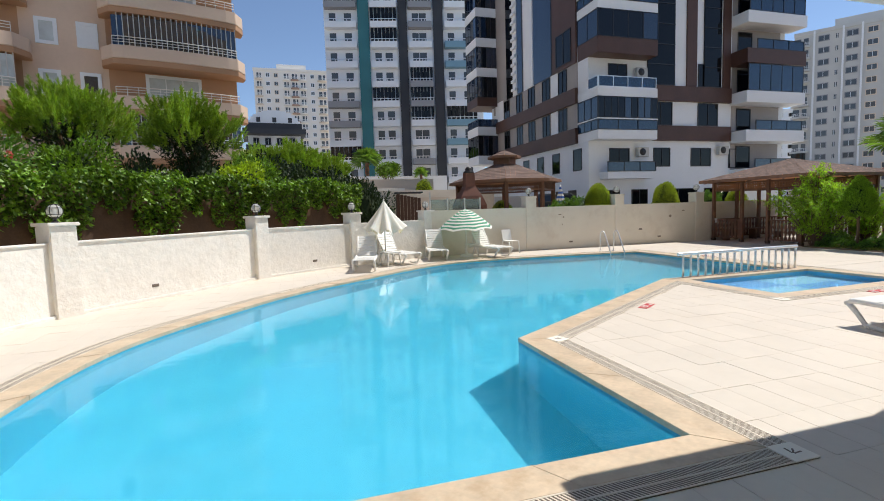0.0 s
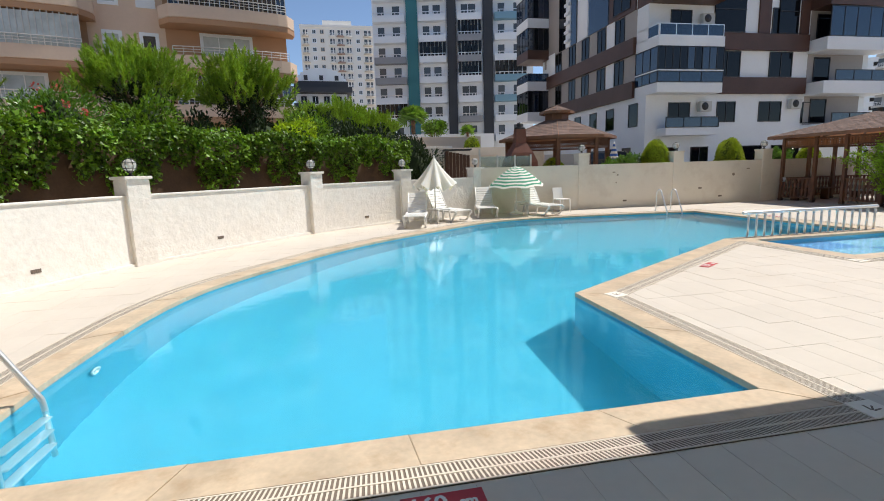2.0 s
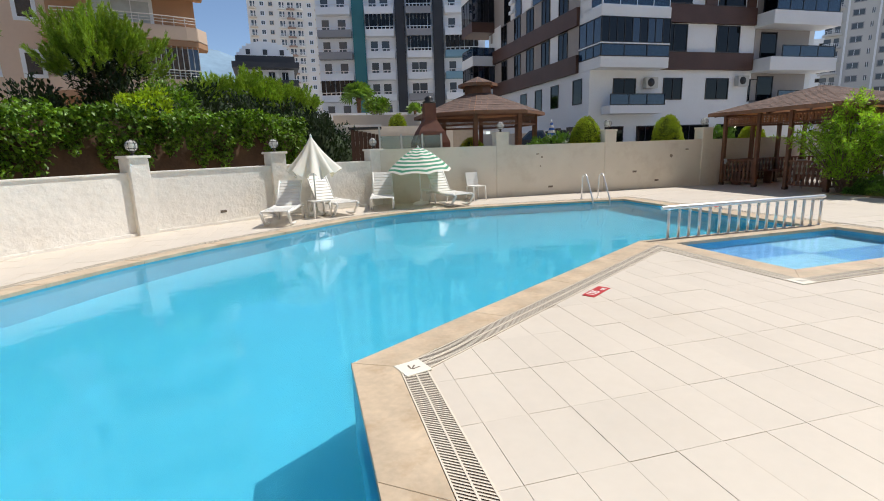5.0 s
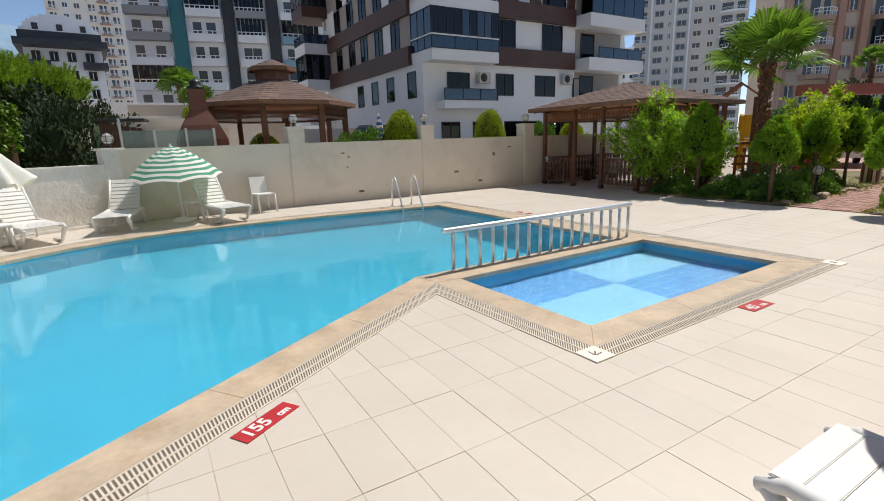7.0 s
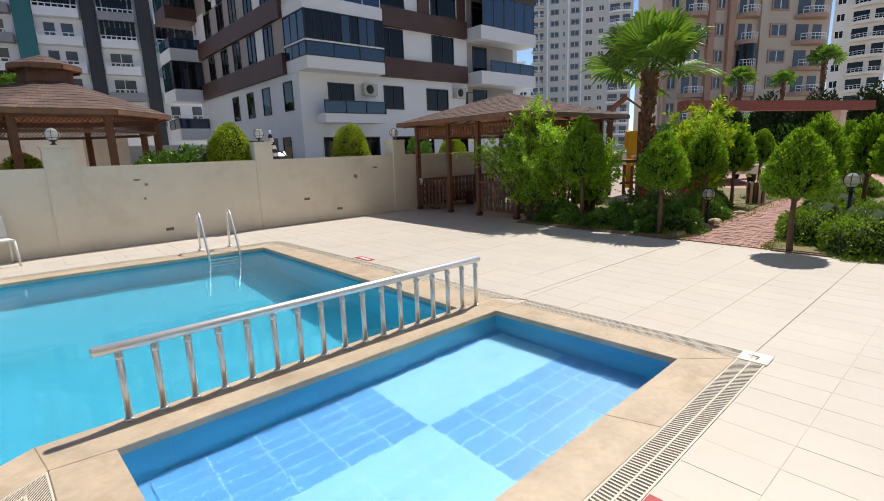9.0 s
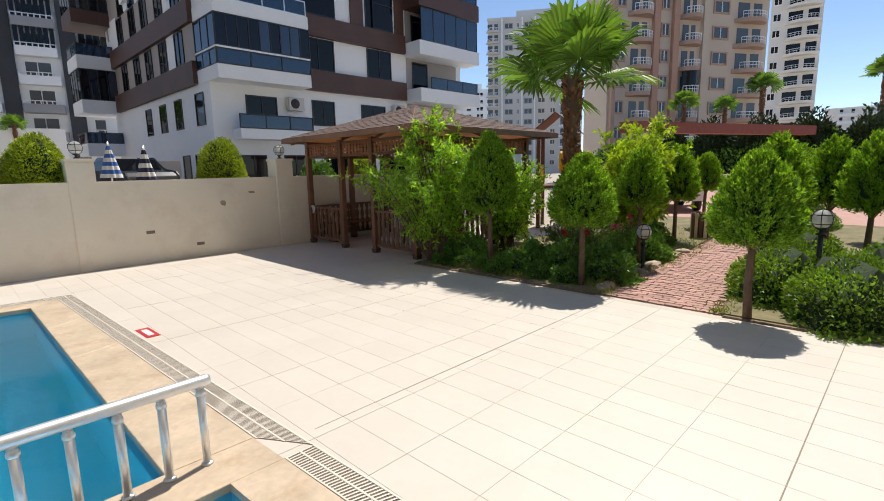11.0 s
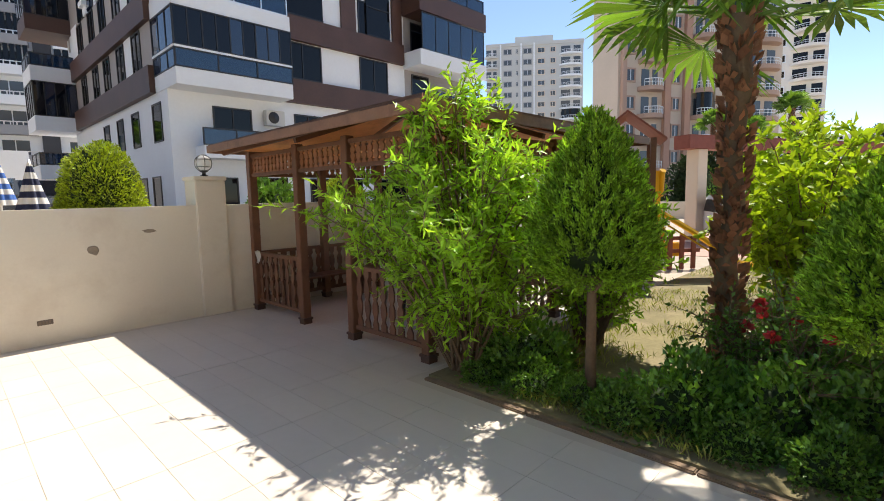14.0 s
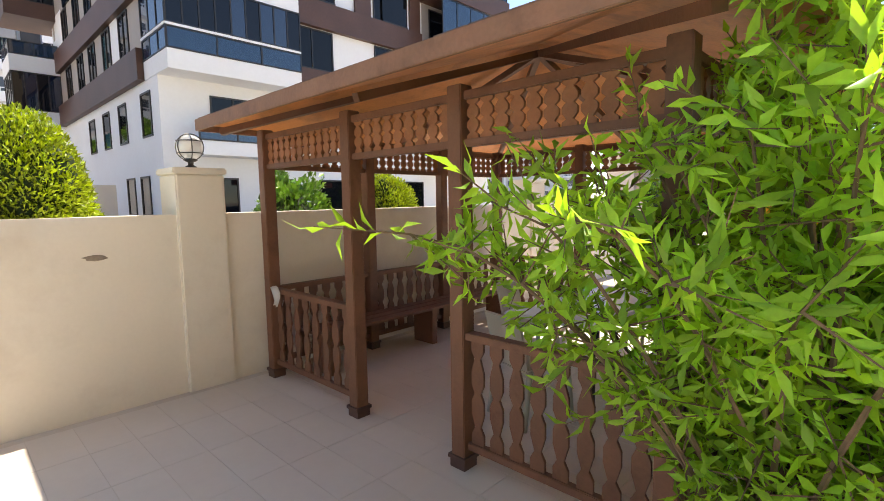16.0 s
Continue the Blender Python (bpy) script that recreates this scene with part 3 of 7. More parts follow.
def garden_globe(m, label="round clear glass garden lamp in a black wire cage"):
    t = thing("garden_lamp", label, "lamp", m, "lamps on the wall pillars")
    bm = bmesh.new()
    lathe(bm, [(0.055, 0), (0.05, 0.02), (0.025, 0.035), (0.025, 0.06), (0.06, 0.075), (0.05, 0.095)], 14)
    part("base", bm, M_BLACK, t)
    bm = bmesh.new()
    bmesh.ops.create_icosphere(bm, subdivisions=3, radius=0.115, matrix=Matrix.Translation((0, 0, 0.195)))
    for f in bm.faces:
        f.smooth = True
    part("globe", bm, M_GLOBE, t)
    bm = bmesh.new()
    for k in range(3):
        a = k * math.pi / 3
        tube(bm, [(0.123 * math.cos(a) * math.cos(q), 0.123 * math.sin(a) * math.cos(q), 0.195 + 0.123 * math.sin(q)) for q in np.linspace(-1.4, math.pi + 1.4, 22)], 0.005, 5)
    for zz in (-0.055, 0.055):
        r = math.sqrt(0.123 ** 2 - zz ** 2)
        tube(bm, [(r * math.cos(q), r * math.sin(q), 0.195 + zz) for q in np.linspace(0, math.tau, 22)], 0.005, 5)
    part("cage", bm, M_BLACK, t)
    bm = bmesh.new()
    lathe(bm, [(0.018, 0.09), (0.03, 0.14), (0.035, 0.2), (0.02, 0.235), (0.0, 0.24)], 10)
    part("bulb", bm, M_LETTER, t)
    return t


def pillar(x, y, rz, h, material, w=0.42, lamp=True, cap=0.04):
    t = tagged(thing("pillar", "square plastered wall pillar with a flat cap", "pillar", pose(x, y, 0, 0, 0, rz), "wall pillars"), kind="structure")
    bm = bmesh.new()
    box(bm, -w / 2, w / 2, -w / 2, w / 2, -0.02, h - 0.06)
    part("shaft", bm, material, t, bevel=0.012)
    bm = bmesh.new()
    c = w / 2 + cap
    box(bm, -c, c, -c, c, h - 0.06, h)
    part("cap", bm, material, t, bevel=0.012)
    if lamp:
        garden_globe(pose(x, y, h, 0, 0, 20))


pillar(-3.06, 10.0, 50, 1.62, M_PLASTER, 0.42)
pillar(-0.12, 13.62, 43, 1.62, M_PLASTER, 0.40)
pillar(2.52, 15.55, 30, 1.62, M_PLASTER, 0.40)
pillar(5.2, 16.75, 20, 1.62, M_PLASTER, 0.40)
for px in (9.2, 13.02, 16.9, 22.4):
    pillar(px, 16.78, 0, 2.01, M_WALL, 0.42, px < 20, 0.02)


# ---- timber pavilions ----
GZ = (17.43, 12.70, 21.0, 16.38)
gazebo = thing("gazebo", "square red-brown timber gazebo with a shingled hip roof", "gazebo", pose(0, 0, 0))
gx0, gy0, gx1, gy1 = GZ
POSTS_Y = [12.70, 13.95, 15.05, 16.38]
POSTS_X = [17.43, 18.62, 19.81, 21.0]


def post(x, y):
    bm = bmesh.new()
    box(bm, -0.055, 0.055, -0.055, 0.055, 0.06, 2.36)
    p = part("post", bm, M_WOOD, gazebo, bevel=0.006)
    p.location = (x, y, 0)
    bm = bmesh.new()
    box(bm, -0.06, 0.06, -0.06, 0.06, 0.0, 0.06)
    box(bm, -0.07, 0.07, -0.07, 0.07, 0.06, 0.085)
    part("post_foot", bm, M_BROWNC, p, "dark brown metal post foot")
    return p


for y in POSTS_Y:
    post(gx0, y)
    post(gx1, y)
for x in POSTS_X[1:3]:
    post(x, gy0)
    post(x, gy1)


def baluster_profile(h, w):
    """Sawn baluster: wide shoulders and two waists."""
    pts = [(0, 0.5), (0.1, 0.5), (0.17, 0.22), (0.30, 0.5), (0.42, 0.5), (0.5, 0.24), (0.58, 0.5), (0.70, 0.5), (0.83, 0.22), (0.9, 0.5), (1.0, 0.5)]
    return [(w * b, h * a) for a, b in pts]


def board_mesh(name, h, w, thick=0.018, material=M_WOOD):
    bm = bmesh.new()
    pr = baluster_profile(h, w)
    loop = [(x, z) for x, z in pr] + [(-x, z) for x, z in reversed(pr)]
    f = [bm.verts.new((x, -thick / 2, z)) for x, z in loop]
    b = [bm.verts.new((x, thick / 2, z)) for x, z in loop]
    n = len(pr)
    m = len(loop)
    for i in range(m):
        bm.faces.new((f[i], b[i], b[(i + 1) % m], f[(i + 1) % m]))
    for i in range(n - 1):
        bm.faces.new((f[i], f[i + 1], f[m - 2 - i], f[m - 1 - i]))
        bm.faces.new((b[i + 1], b[i], b[m - 1 - i], b[m - 2 - i]))
    me = finish(bm, name)
    me.materials.append(material)
    return me


BALUSTER = board_mesh("baluster", 0.66, 0.092)
FRIEZE = board_mesh("frieze_board", 0.24, 0.086, material=M_FRIEZE_BOUNCE)


def bay(a, b, rail=True, frieze=True):
    """One bay of the pavilion between two posts: balustrade below, cut frieze above."""
    a, b = Vector(a), Vector(b)
    d = b - a
    ln = d.length - 0.11
    ang = math.degrees(math.atan2(d.y, d.x))
    s = a + d.normalized() * 0.055
    m = pose(s.x, s.y, 0, 0, 0, ang)
    if rail:
        for z0, z1, w in ((0.13, 0.18, 0.05), (0.84, 0.885, 0.08)):
            bm = bmesh.new()
            box(bm, 0, ln, -w / 2, w / 2, z0, z1)
            r = part("rail", bm, M_WOOD, gazebo, bevel=0.005)
            r.matrix_basis = m
        n = max(3, round(ln / 0.145))
        for i in range(n):
            ob = new("baluster", BALUSTER)
            ob.parent = gazebo
            ob.matrix_basis = m @ pose((i + 0.5) * ln / n, 0, 0.18)
    if frieze:
        for z0, z1 in ((2.0, 2.045), (2.27, 2.32)):
            bm = bmesh.new()
            box(bm, 0, ln, -0.03, 0.03, z0, z1)
            r = part("beam", bm, M_WOOD, gazebo, bevel=0.005)
            r.matrix_basis = m
        n = max(3, round(ln / 0.105))
        for i in range(n):
            ob = new("frieze_board", FRIEZE)
            ob.parent = gazebo
            ob.matrix_basis = m @ pose((i + 0.5) * ln / n, 0, 2.04)


for i in range(3):
    bay((gx0, POSTS_Y[i]), (gx0, POSTS_Y[i + 1]), rail=i != 1)
    bay((gx1, POSTS_Y[i]), (gx1, POSTS_Y[i + 1]), rail=i != 1)
    bay((POSTS_X[i], gy0), (POSTS_X[i + 1], gy0))
    bay((POSTS_X[i], gy1), (POSTS_X[i + 1], gy1))


def hip_roof(parent, corners, apex, eave_z, thick=0.05, rows=15, shingle=0.22, fascia=True):
    """Boarded roof of plane faces with rows of separate shingles laid over it."""
    ap = Vector(apex)
    cs = [Vector((x, y, eave_z)) for x, y in corners]
    n = len(cs)
    bm = bmesh.new()
    top = bm.verts.new(ap)
    low = bm.verts.new(ap - Vector((0, 0, thick)))
    tv = [bm.verts.new(c) for c in cs]
    bv = [bm.verts.new(c - Vector((0, 0, thick))) for c in cs]
    for i in range(n):
        j = (i + 1) % n
        bm.faces.new((tv[i], tv[j], top))
        bm.faces.new((bv[j], bv[i], low))
        bm.faces.new((tv[i], bv[i], bv[j], tv[j]))
    part("roof_boarding", bm, M_WOOD_BOUNCE, parent, "timber roof boarding with warm bounce light painted into its orange")
    verts, faces = [], []
    rng = random.Random(3)
    for i in range(n):
        a, b = cs[i], cs[(i + 1) % n]
        nrm = (b - a).cross(ap - a).normalized()
        if nrm.z < 0:
            nrm.negate()
        for r in range(rows):
            f0, f1 = r / rows, min(1.0, (r + 1.25) / rows)
            p, q = a.lerp(ap, f0), b.lerp(ap, f0)
            p1, q1 = a.lerp(ap, f1), b.lerp(ap, f1)
            k = max(1, round((q - p).length / shingle))
            for s in range(k):
                u0, u1 = s / k, (s + 1) / k
                lift = nrm * (0.005 + rng.uniform(0, 0.003))
                base = len(verts)
                e = (q - p).normalized() * 0.006
                for v in (p.lerp(q, u0) + e + lift * 1.6, p.lerp(q, u1) - e + lift * 1.6, p1.lerp(q1, u1) + lift * 0.4, p1.lerp(q1, u0) + lift * 0.4, p.lerp(q, u0) + e, p.lerp(q, u1) - e):
                    verts.append(tuple(v))
                faces += [(base, base + 1, base + 2, base + 3), (base, base + 4, base + 5, base + 1)]
    tagged(raw("shingles", verts, faces, M_SHINGLE, parent), "weathered brown bitumen shingles", kind="stuff")
    if fascia:
        for i in range(n):
            a, b = cs[i], cs[(i + 1) % n]
            d = (b - a).normalized()
            out = Vector((d.y, -d.x, 0))
            if out.dot((a + b) / 2 - Vector((ap.x, ap.y, eave_z))) < 0:
                out.negate()
            bm = bmesh.new()
            p = [a + out * 0.003, b + out * 0.003, b + out * 0.028, a + out * 0.028]
            prism(bm, [(v.x, v.y) for v in p], eave_z - 0.105, eave_z - 0.004)
            part("fascia", bm, M_FASCIA, parent, bevel=0.004)


gcx, gcy = (gx0 + gx1) / 2, (gy0 + gy1) / 2
hip_roof(gazebo, [(16.9, 12.15), (21.5, 12.15), (21.5, 16.75), (16.95, 16.68)], (gcx, gcy, 3.16), 2.45)
for k in range(8):
    a = k * math.pi / 4
    bm = bmesh.new()
    ex, ey = gcx + math.copysign(min(1, abs(math.cos(a)) * 1.42), math.cos(a)) * 2.1 * (abs(math.cos(a)) > 0.1), gcy + math.copysign(min(1, abs(math.sin(a)) * 1.42), math.sin(a)) * 2.05 * (abs(math.sin(a)) > 0.1)
    tube(bm, [(gcx, gcy, 3.02), (ex, ey, 2.34)], 0.04, 4)
    part("rafter", bm, M_WOOD, gazebo)

# octagonal pavilion on the neighbours' terrace
GROUND2 = 0.9
OC = (9.45, 19.5)
octa = thing("pavilion", "octagonal brown timber pavilion with a lantern roof", "gazebo", pose(0, 0, 0))
OR = 2.35


def octagon(r):
    return [(OC[0] + r * math.cos(math.radians(22.5 + 45 * k)), OC[1] + r * math.sin(math.radians(22.5 + 45 * k))) for k in range(8)]


hip_roof(octa, octagon(OR), (OC[0], OC[1], 3.62), 2.72, rows=13)
for x, y in octagon(OR * 0.86):
    bm = bmesh.new()
    box(bm, x - 0.07, x + 0.07, y - 0.07, y + 0.07, GROUND2, 2.72)
    part("post", bm, M_WOOD, octa, bevel=0.008)
oc = octagon(OR * 0.86)
for (ax, ay), (bx, by) in zip(oc, oc[1:] + oc[:1]):
    a, b = Vector((ax, ay)), Vector((bx, by))
    ang = math.degrees(math.atan2(by - ay, bx - ax))
    ln = (b - a).length
    for z0, z1 in ((2.28, 2.34), (2.58, 2.70)):
        bm = bmesh.new()
        box(bm, 0, ln, -0.04, 0.04, z0, z1)
        p = part("beam", bm, M_WOOD, octa)
        p.matrix_basis = pose(ax, ay, 0, 0, 0, ang)
    bm = bmesh.new()
    n = int(ln / 0.085)
    for i in range(n):
        x = i * ln / n
        for s in (1, -1):
            tube(bm, [(x, 0.01 * s, 2.34 if s > 0 else 2.58), (min(ln, x + 0.24), 0.01 * s, 2.58 if s > 0 else 2.34)], 0.011, 4)
    p = part("lattice", bm, M_WOOD, octa)
    p.matrix_basis = pose(ax, ay, 0, 0, 0, ang)
bm = bmesh.new()
lathe(bm, [(0.5, 3.42), (0.5, 3.78)], 8, OC, False)
part("lantern_box", bm, M_WOOD, octa)
hip_roof(octa, octagon(0.68), (OC[0], OC[1], 4.04), 3.78, rows=3)

# barbecue with a tall tapering hood
bbq = thing("barbecue", "red-brown brick barbecue with a tapering chimney", "barbecue", pose(7.13, 17.55, 0))
bm = bmesh.new()
box(bm, -0.55, 0.55, -0.4, 0.4, GROUND2, 1.75)
part("body", bm, M_GRILL, bbq, bevel=0.01)
bm = bmesh.new()
for z, w, d in ((1.75, 0.55, 0.4),):
    lo = [bm.verts.new((x * w, y * d, 1.75)) for x, y in ((-1, -1), (1, -1), (1, 1), (-1, 1))]
    mi = [bm.verts.new((x * 0.40, y * 0.32, 2.1)) for x, y in ((-1, -1), (1, -1), (1, 1), (-1, 1))]
    hi = [bm.verts.new((x * 0.19, y * 0.18, 2.45)) for x, y in ((-1, -1), (1, -1), (1, 1), (-1, 1))]
    tp = [bm.verts.new((x * 0.17, y * 0.16, 2.95)) for x, y in ((-1, -1), (1, -1), (1, 1), (-1, 1))]
    for u, v in ((lo, mi), (mi, hi), (hi, tp)):
        for i in range(4):
            bm.faces.new((u[i], u[(i + 1) % 4], v[(i + 1) % 4], v[i]))
    bm.faces.new(tp)
part("hood", bm, M_GRILL, bbq)
bm = bmesh.new()
lathe(bm, [(0.20, 2.95), (0.20, 3.0), (0.12, 3.04), (0.14, 3.1), (0.09, 3.16), (0.0, 3.2)], 14)
part("cowl", bm, M_BLACK, bbq)
bm = bmesh.new()
box(bm, 5.3, 27.0, 16.83, 29.0, 0.0, GROUND2)
solid("terrace", bm, M_GROUND, "raised sandy terrace behind the boundary wall", kind="structure")


# ---- buildings ----
def wbox(bm, o, u, n, a0, a1, d0, d1, z0, z1):
    """A box along a facade: a along it, d outwards from it."""
    o, u, n = Vector(o), Vector(u), Vector(n)
    p = [o + u * a + n * d for a, d in ((a0, d0), (a1, d0), (a1, d1), (a0, d1))]
    prism(bm, [(v.x, v.y) for v in p], z0, z1)


class Face:
    """A facade: an origin in the plan, the direction along it and the way out of it."""

    def __init__(self, o, to, flip=False):
        o, to = Vector(o), Vector(to)
        self.o, self.u = o, (to - o).normalized()
        self.n = Vector((self.u.y, -self.u.x)) * (-1 if flip else 1)
        self.length = (to - o).length

    def put(self, name, parent, material, a0, a1, d0, d1, z0, z1, label="", bevel=0.0):
        bm = bmesh.new()
        wbox(bm, self.o, self.u, self.n, a0, a1, d0, d1, z0, z1)
        return part(name, bm, material, parent, label, bevel)


def window(f, parent, a0, a1, z0, z1, pane=M_DARKGLASS, frame_mat=M_FRAME, w=0.06, mull=1, d=0.0, surround=None):
    """A window: frame bars proud of the wall, mullions and a recessed pane."""
    if surround:
        bm = bmesh.new()
        s = 0.14
        for b in ((a0 - s, a1 + s, z1, z1 + s), (a0 - s, a1 + s, z0 - s, z0), (a0 - s, a0, z0, z1), (a1, a1 + s, z0, z1)):
            wbox(bm, f.o, f.u, f.n, b[0], b[1], d - 0.02, d + 0.05, b[2], b[3])
        part("window_surround", bm, surround, parent)
    bm = bmesh.new()
    wbox(bm, f.o, f.u, f.n, a0, a1, d - 0.02, d + 0.012, z0, z1)
    win = part("window", bm, pane, parent)
    bm = bmesh.new()
    bars = [(a0, a1, z0, z0 + w), (a0, a1, z1 - w, z1), (a0, a0 + w, z0 + w, z1 - w), (a1 - w, a1, z0 + w, z1 - w)]
    for k in range(1, mull + 1):
        c = a0 + (a1 - a0) * k / (mull + 1)
        bars.append((c - w * 0.4, c + w * 0.4, z0 + w, z1 - w))
    for b in bars:
        wbox(bm, f.o, f.u, f.n, b[0], b[1], d - 0.01, d + 0.045, b[2], b[3])
    part("frame", bm, frame_mat, win)
    return win


PANE_RNG = random.Random(12)


def glazing(f, parent, a0, a1, d, z0, z1, n, pane=M_BLUEPANE, frame_mat=M_FRAME):
    """A row of folding panes, each hung a little out of line, between thin uprights."""
    bm = bmesh.new()
    for k in range(n + 1):
        c = a0 + (a1 - a0) * k / n
        wbox(bm, f.o, f.u, f.n, c - 0.025, c + 0.025, d - 0.04, d + 0.015, z0, z1)
    wbox(bm, f.o, f.u, f.n, a0, a1, d - 0.04, d + 0.02, z1 - 0.05, z1)
    wbox(bm, f.o, f.u, f.n, a0, a1, d - 0.04, d + 0.02, z0, z0 + 0.05)
    g = part("glazing_frame", bm, frame_mat, parent)
    for k in range(n):
        p, q = a0 + (a1 - a0) * k / n + 0.026, a0 + (a1 - a0) * (k + 1) / n - 0.026
        e0, e1, lean = (PANE_RNG.uniform(-0.008, 0.008) for _ in range(3))
        bm = bmesh.new()
        vs = []
        for z, t in ((z0 + 0.051, 0.0), (z1 - 0.051, lean)):
            for a, e in ((p, e0), (q, e1)):
                for th in (-0.02, -0.008):
                    w = f.o + f.u * a + f.n * (d + th + e + t)
                    vs.append(bm.verts.new((w.x, w.y, z)))
        for fc in ((0, 1, 3, 2), (4, 6, 7, 5), (0, 4, 5, 1), (2, 3, 7, 6), (0, 2, 6, 4), (1, 5, 7, 3)):
            bm.faces.new([vs[i] for i in fc])
        # uneven reflections are imitated by giving some panes the darker copy
        part("pane", bm, M_DIMPANE if pane is M_BLUEPANE and PANE_RNG.random() < 0.4 else pane, g)
    return g


def railing(f, parent, a0, a1, d, z0, z1, n=8, material=M_ALU, bars=2):
    bm = bmesh.new()
    o = f.o + f.n * d
    for k in range(n + 1):
        p = o + f.u * (a0 + (a1 - a0) * k / n)
        tube(bm, [(p.x, p.y, z0), (p.x, p.y, z1)], 0.018, 5)
    for k in range(bars + 1):
        z = z1 - (z1 - z0) * k / (bars + 1)
        p, q = o + f.u * a0, o + f.u * a1
        tube(bm, [(p.x, p.y, z), (q.x, q.y, z)], 0.02 if k else 0.028, 5)
    return part("railing", bm, material, parent)


def air_conditioner(f, parent, a, z, d=0.0):
    bm = bmesh.new()
    wbox(bm, f.o, f.u, f.n, a - 0.45, a + 0.45, d + 0.08, d + 0.42, z, z + 0.68)
    ac = part("air_conditioner", bm, M_TOWERG, parent, "pale outdoor air-conditioning unit", bevel=0.02)
    c = f.o + f.u * (a - 0.1) + f.n * (d + 0.425)
    bm = bmesh.new()
    lathe(bm, [(0.0, 0.0), (0.26, 0.0), (0.26, 0.012), (0.22, 0.02), (0.06, 0.02), (0.05, 0.03), (0.0, 0.03)], 18)
    m = Matrix.Translation((c.x, c.y, z + 0.35)) @ Vector((f.n.x, f.n.y, 0)).to_track_quat("Z", "Y").to_matrix().to_4x4()
    bmesh.ops.transform(bm, matrix=m, verts=bm.verts)
    part("fan_grille", bm, M_FRAME, ac)


# the near apartment block, white with brown bands
S = 2.9
apt = thing("apartment_building", "modern white apartment block with brown bands and blue glazed balconies", "building", pose(0, 0, 0.14))
front, side = Face((21.0, 30.9), (40.0, 30.9)), Face((21.0, 48.5), (21.0, 30.9))
bm = bmesh.new()
box(bm, 21.0, 39.0, 30.9, 48.5, -0.16, 26)
part("wall", bm, M_WHITE, apt)
FLOORS = [6.0 + S * k for k in range(6)]
# corner balcony stack
for k, z in enumerate(FLOORS):
    band = M_BROWNC if k == 2 else M_WHITE
    bm = bmesh.new()
    box(bm, 20.97, 25.85, 29.7, 32.2, z - 0.02, z + (1.05 if k == 2 else 0.62))
    bal = part("balcony", bm, band, apt, bevel=0.01)
    zt = z + (1.05 if k == 2 else 0.62)
    cf, cs = Face((20.97, 29.7), (25.85, 29.7)), Face((20.97, 32.2), (20.97, 29.7))
    if k in (0, 2, 3, 4):
        for f, n, ln in ((cf, 9, 4.88), (cs, 3, 2.5)):
            if k != 2:
                glazing(f, apt, 0, ln, 0.0, zt, zt + 0.72, 3, M_BLUEGLASS)
                f.put("sill", apt, M_WHITE, 0, ln, -0.04, 0.04, zt + 0.72, zt + 0.80)
                glazing(f, apt, 0, ln, 0.0, zt + 0.80, z + S - 0.02, n)
            else:
                glazing(f, apt, 0, ln, 0.0, zt, z + S - 0.02, max(2, n // 2))
    else:
        for f, n, ln in ((cf, 4, 4.88), (cs, 2, 2.5)):
            glazing(f, apt, 0.1, ln - 0.1, -0.05, zt, zt + 0.75, n, M_BLUEGLASS, M_ALU)
        window(front, apt, 1.6, 3.2, z + 0.65, z + 2.55, mull=1)
        air_conditioner(front, apt, 4.2, z + 1.6)
# ground-floor corner: recessed balcony with glass rail, dark doors
front.put("balcony", apt, M_WHITE, 0.9, 4.9, 0.0, 1.0, 3.25, 3.75, bevel=0.01)
gf = Face((21.9, 29.9), (25.9, 29.9))
glazing(gf, apt, 0, 4.0, 0.0, 3.75, 4.45, 3, M_BLUEGLASS, M_FRAME)
window(front, apt, 1.7, 3.4, 3.7, 5.5, mull=1)
air_conditioner(front, apt, 4.35, 4.85)
for a0, a1 in ((5.5, 7.0), (8.9, 10.8)):
    window(front, apt, a0, a1, 4.15, 5.55, mull=1)
air_conditioner(front, apt, 11.7, 5.0)
window(front, apt, 12.5, 13.8, 4.0, 5.5, mull=0)
for a0, a1 in ((1.2, 2.6), (3.6, 5.0), (6.2, 9.4), (10.2, 12.6)):
    window(front, apt, a0, a1, 0.9, 2.5, mull=1)
# front wall: brown bands, windows and tall strips
for k in (0, 1):
    z = FLOORS[k]
    front.put("band", apt, M_BROWNC, 4.9, 12.5, 0.0, 0.25, z + 0.05, z + 1.15, "brown composite cladding band")
    window(front, apt, 5.05, 7.15, z + 1.2, z + S + 0.0, mull=1, d=0.02)
    window(front, apt, 9.5, 11.4, z + 1.2, z + S + 0.0, mull=1, d=0.02)
for a0, a1, mm in ((4.9, 7.3, M_DARKGLASS), (8.4, 9.3, M_BROWNC), (10.0, 11.6, M_DARKGLASS), (11.8, 12.5, M_BROWNC)):
    front.put("curtain_strip", apt, mm, a0, a1, 0.0, 0.12, FLOORS[1] + 1.2, 26)
for z in np.arange(FLOORS[1] + 1.2, 26, S / 2):
    for a0, a1 in ((4.9, 7.3), (10.0, 11.6)):
        front.put("transom", apt, M_FRAME, a0, a1, 0.12, 0.16, z, z + 0.06)
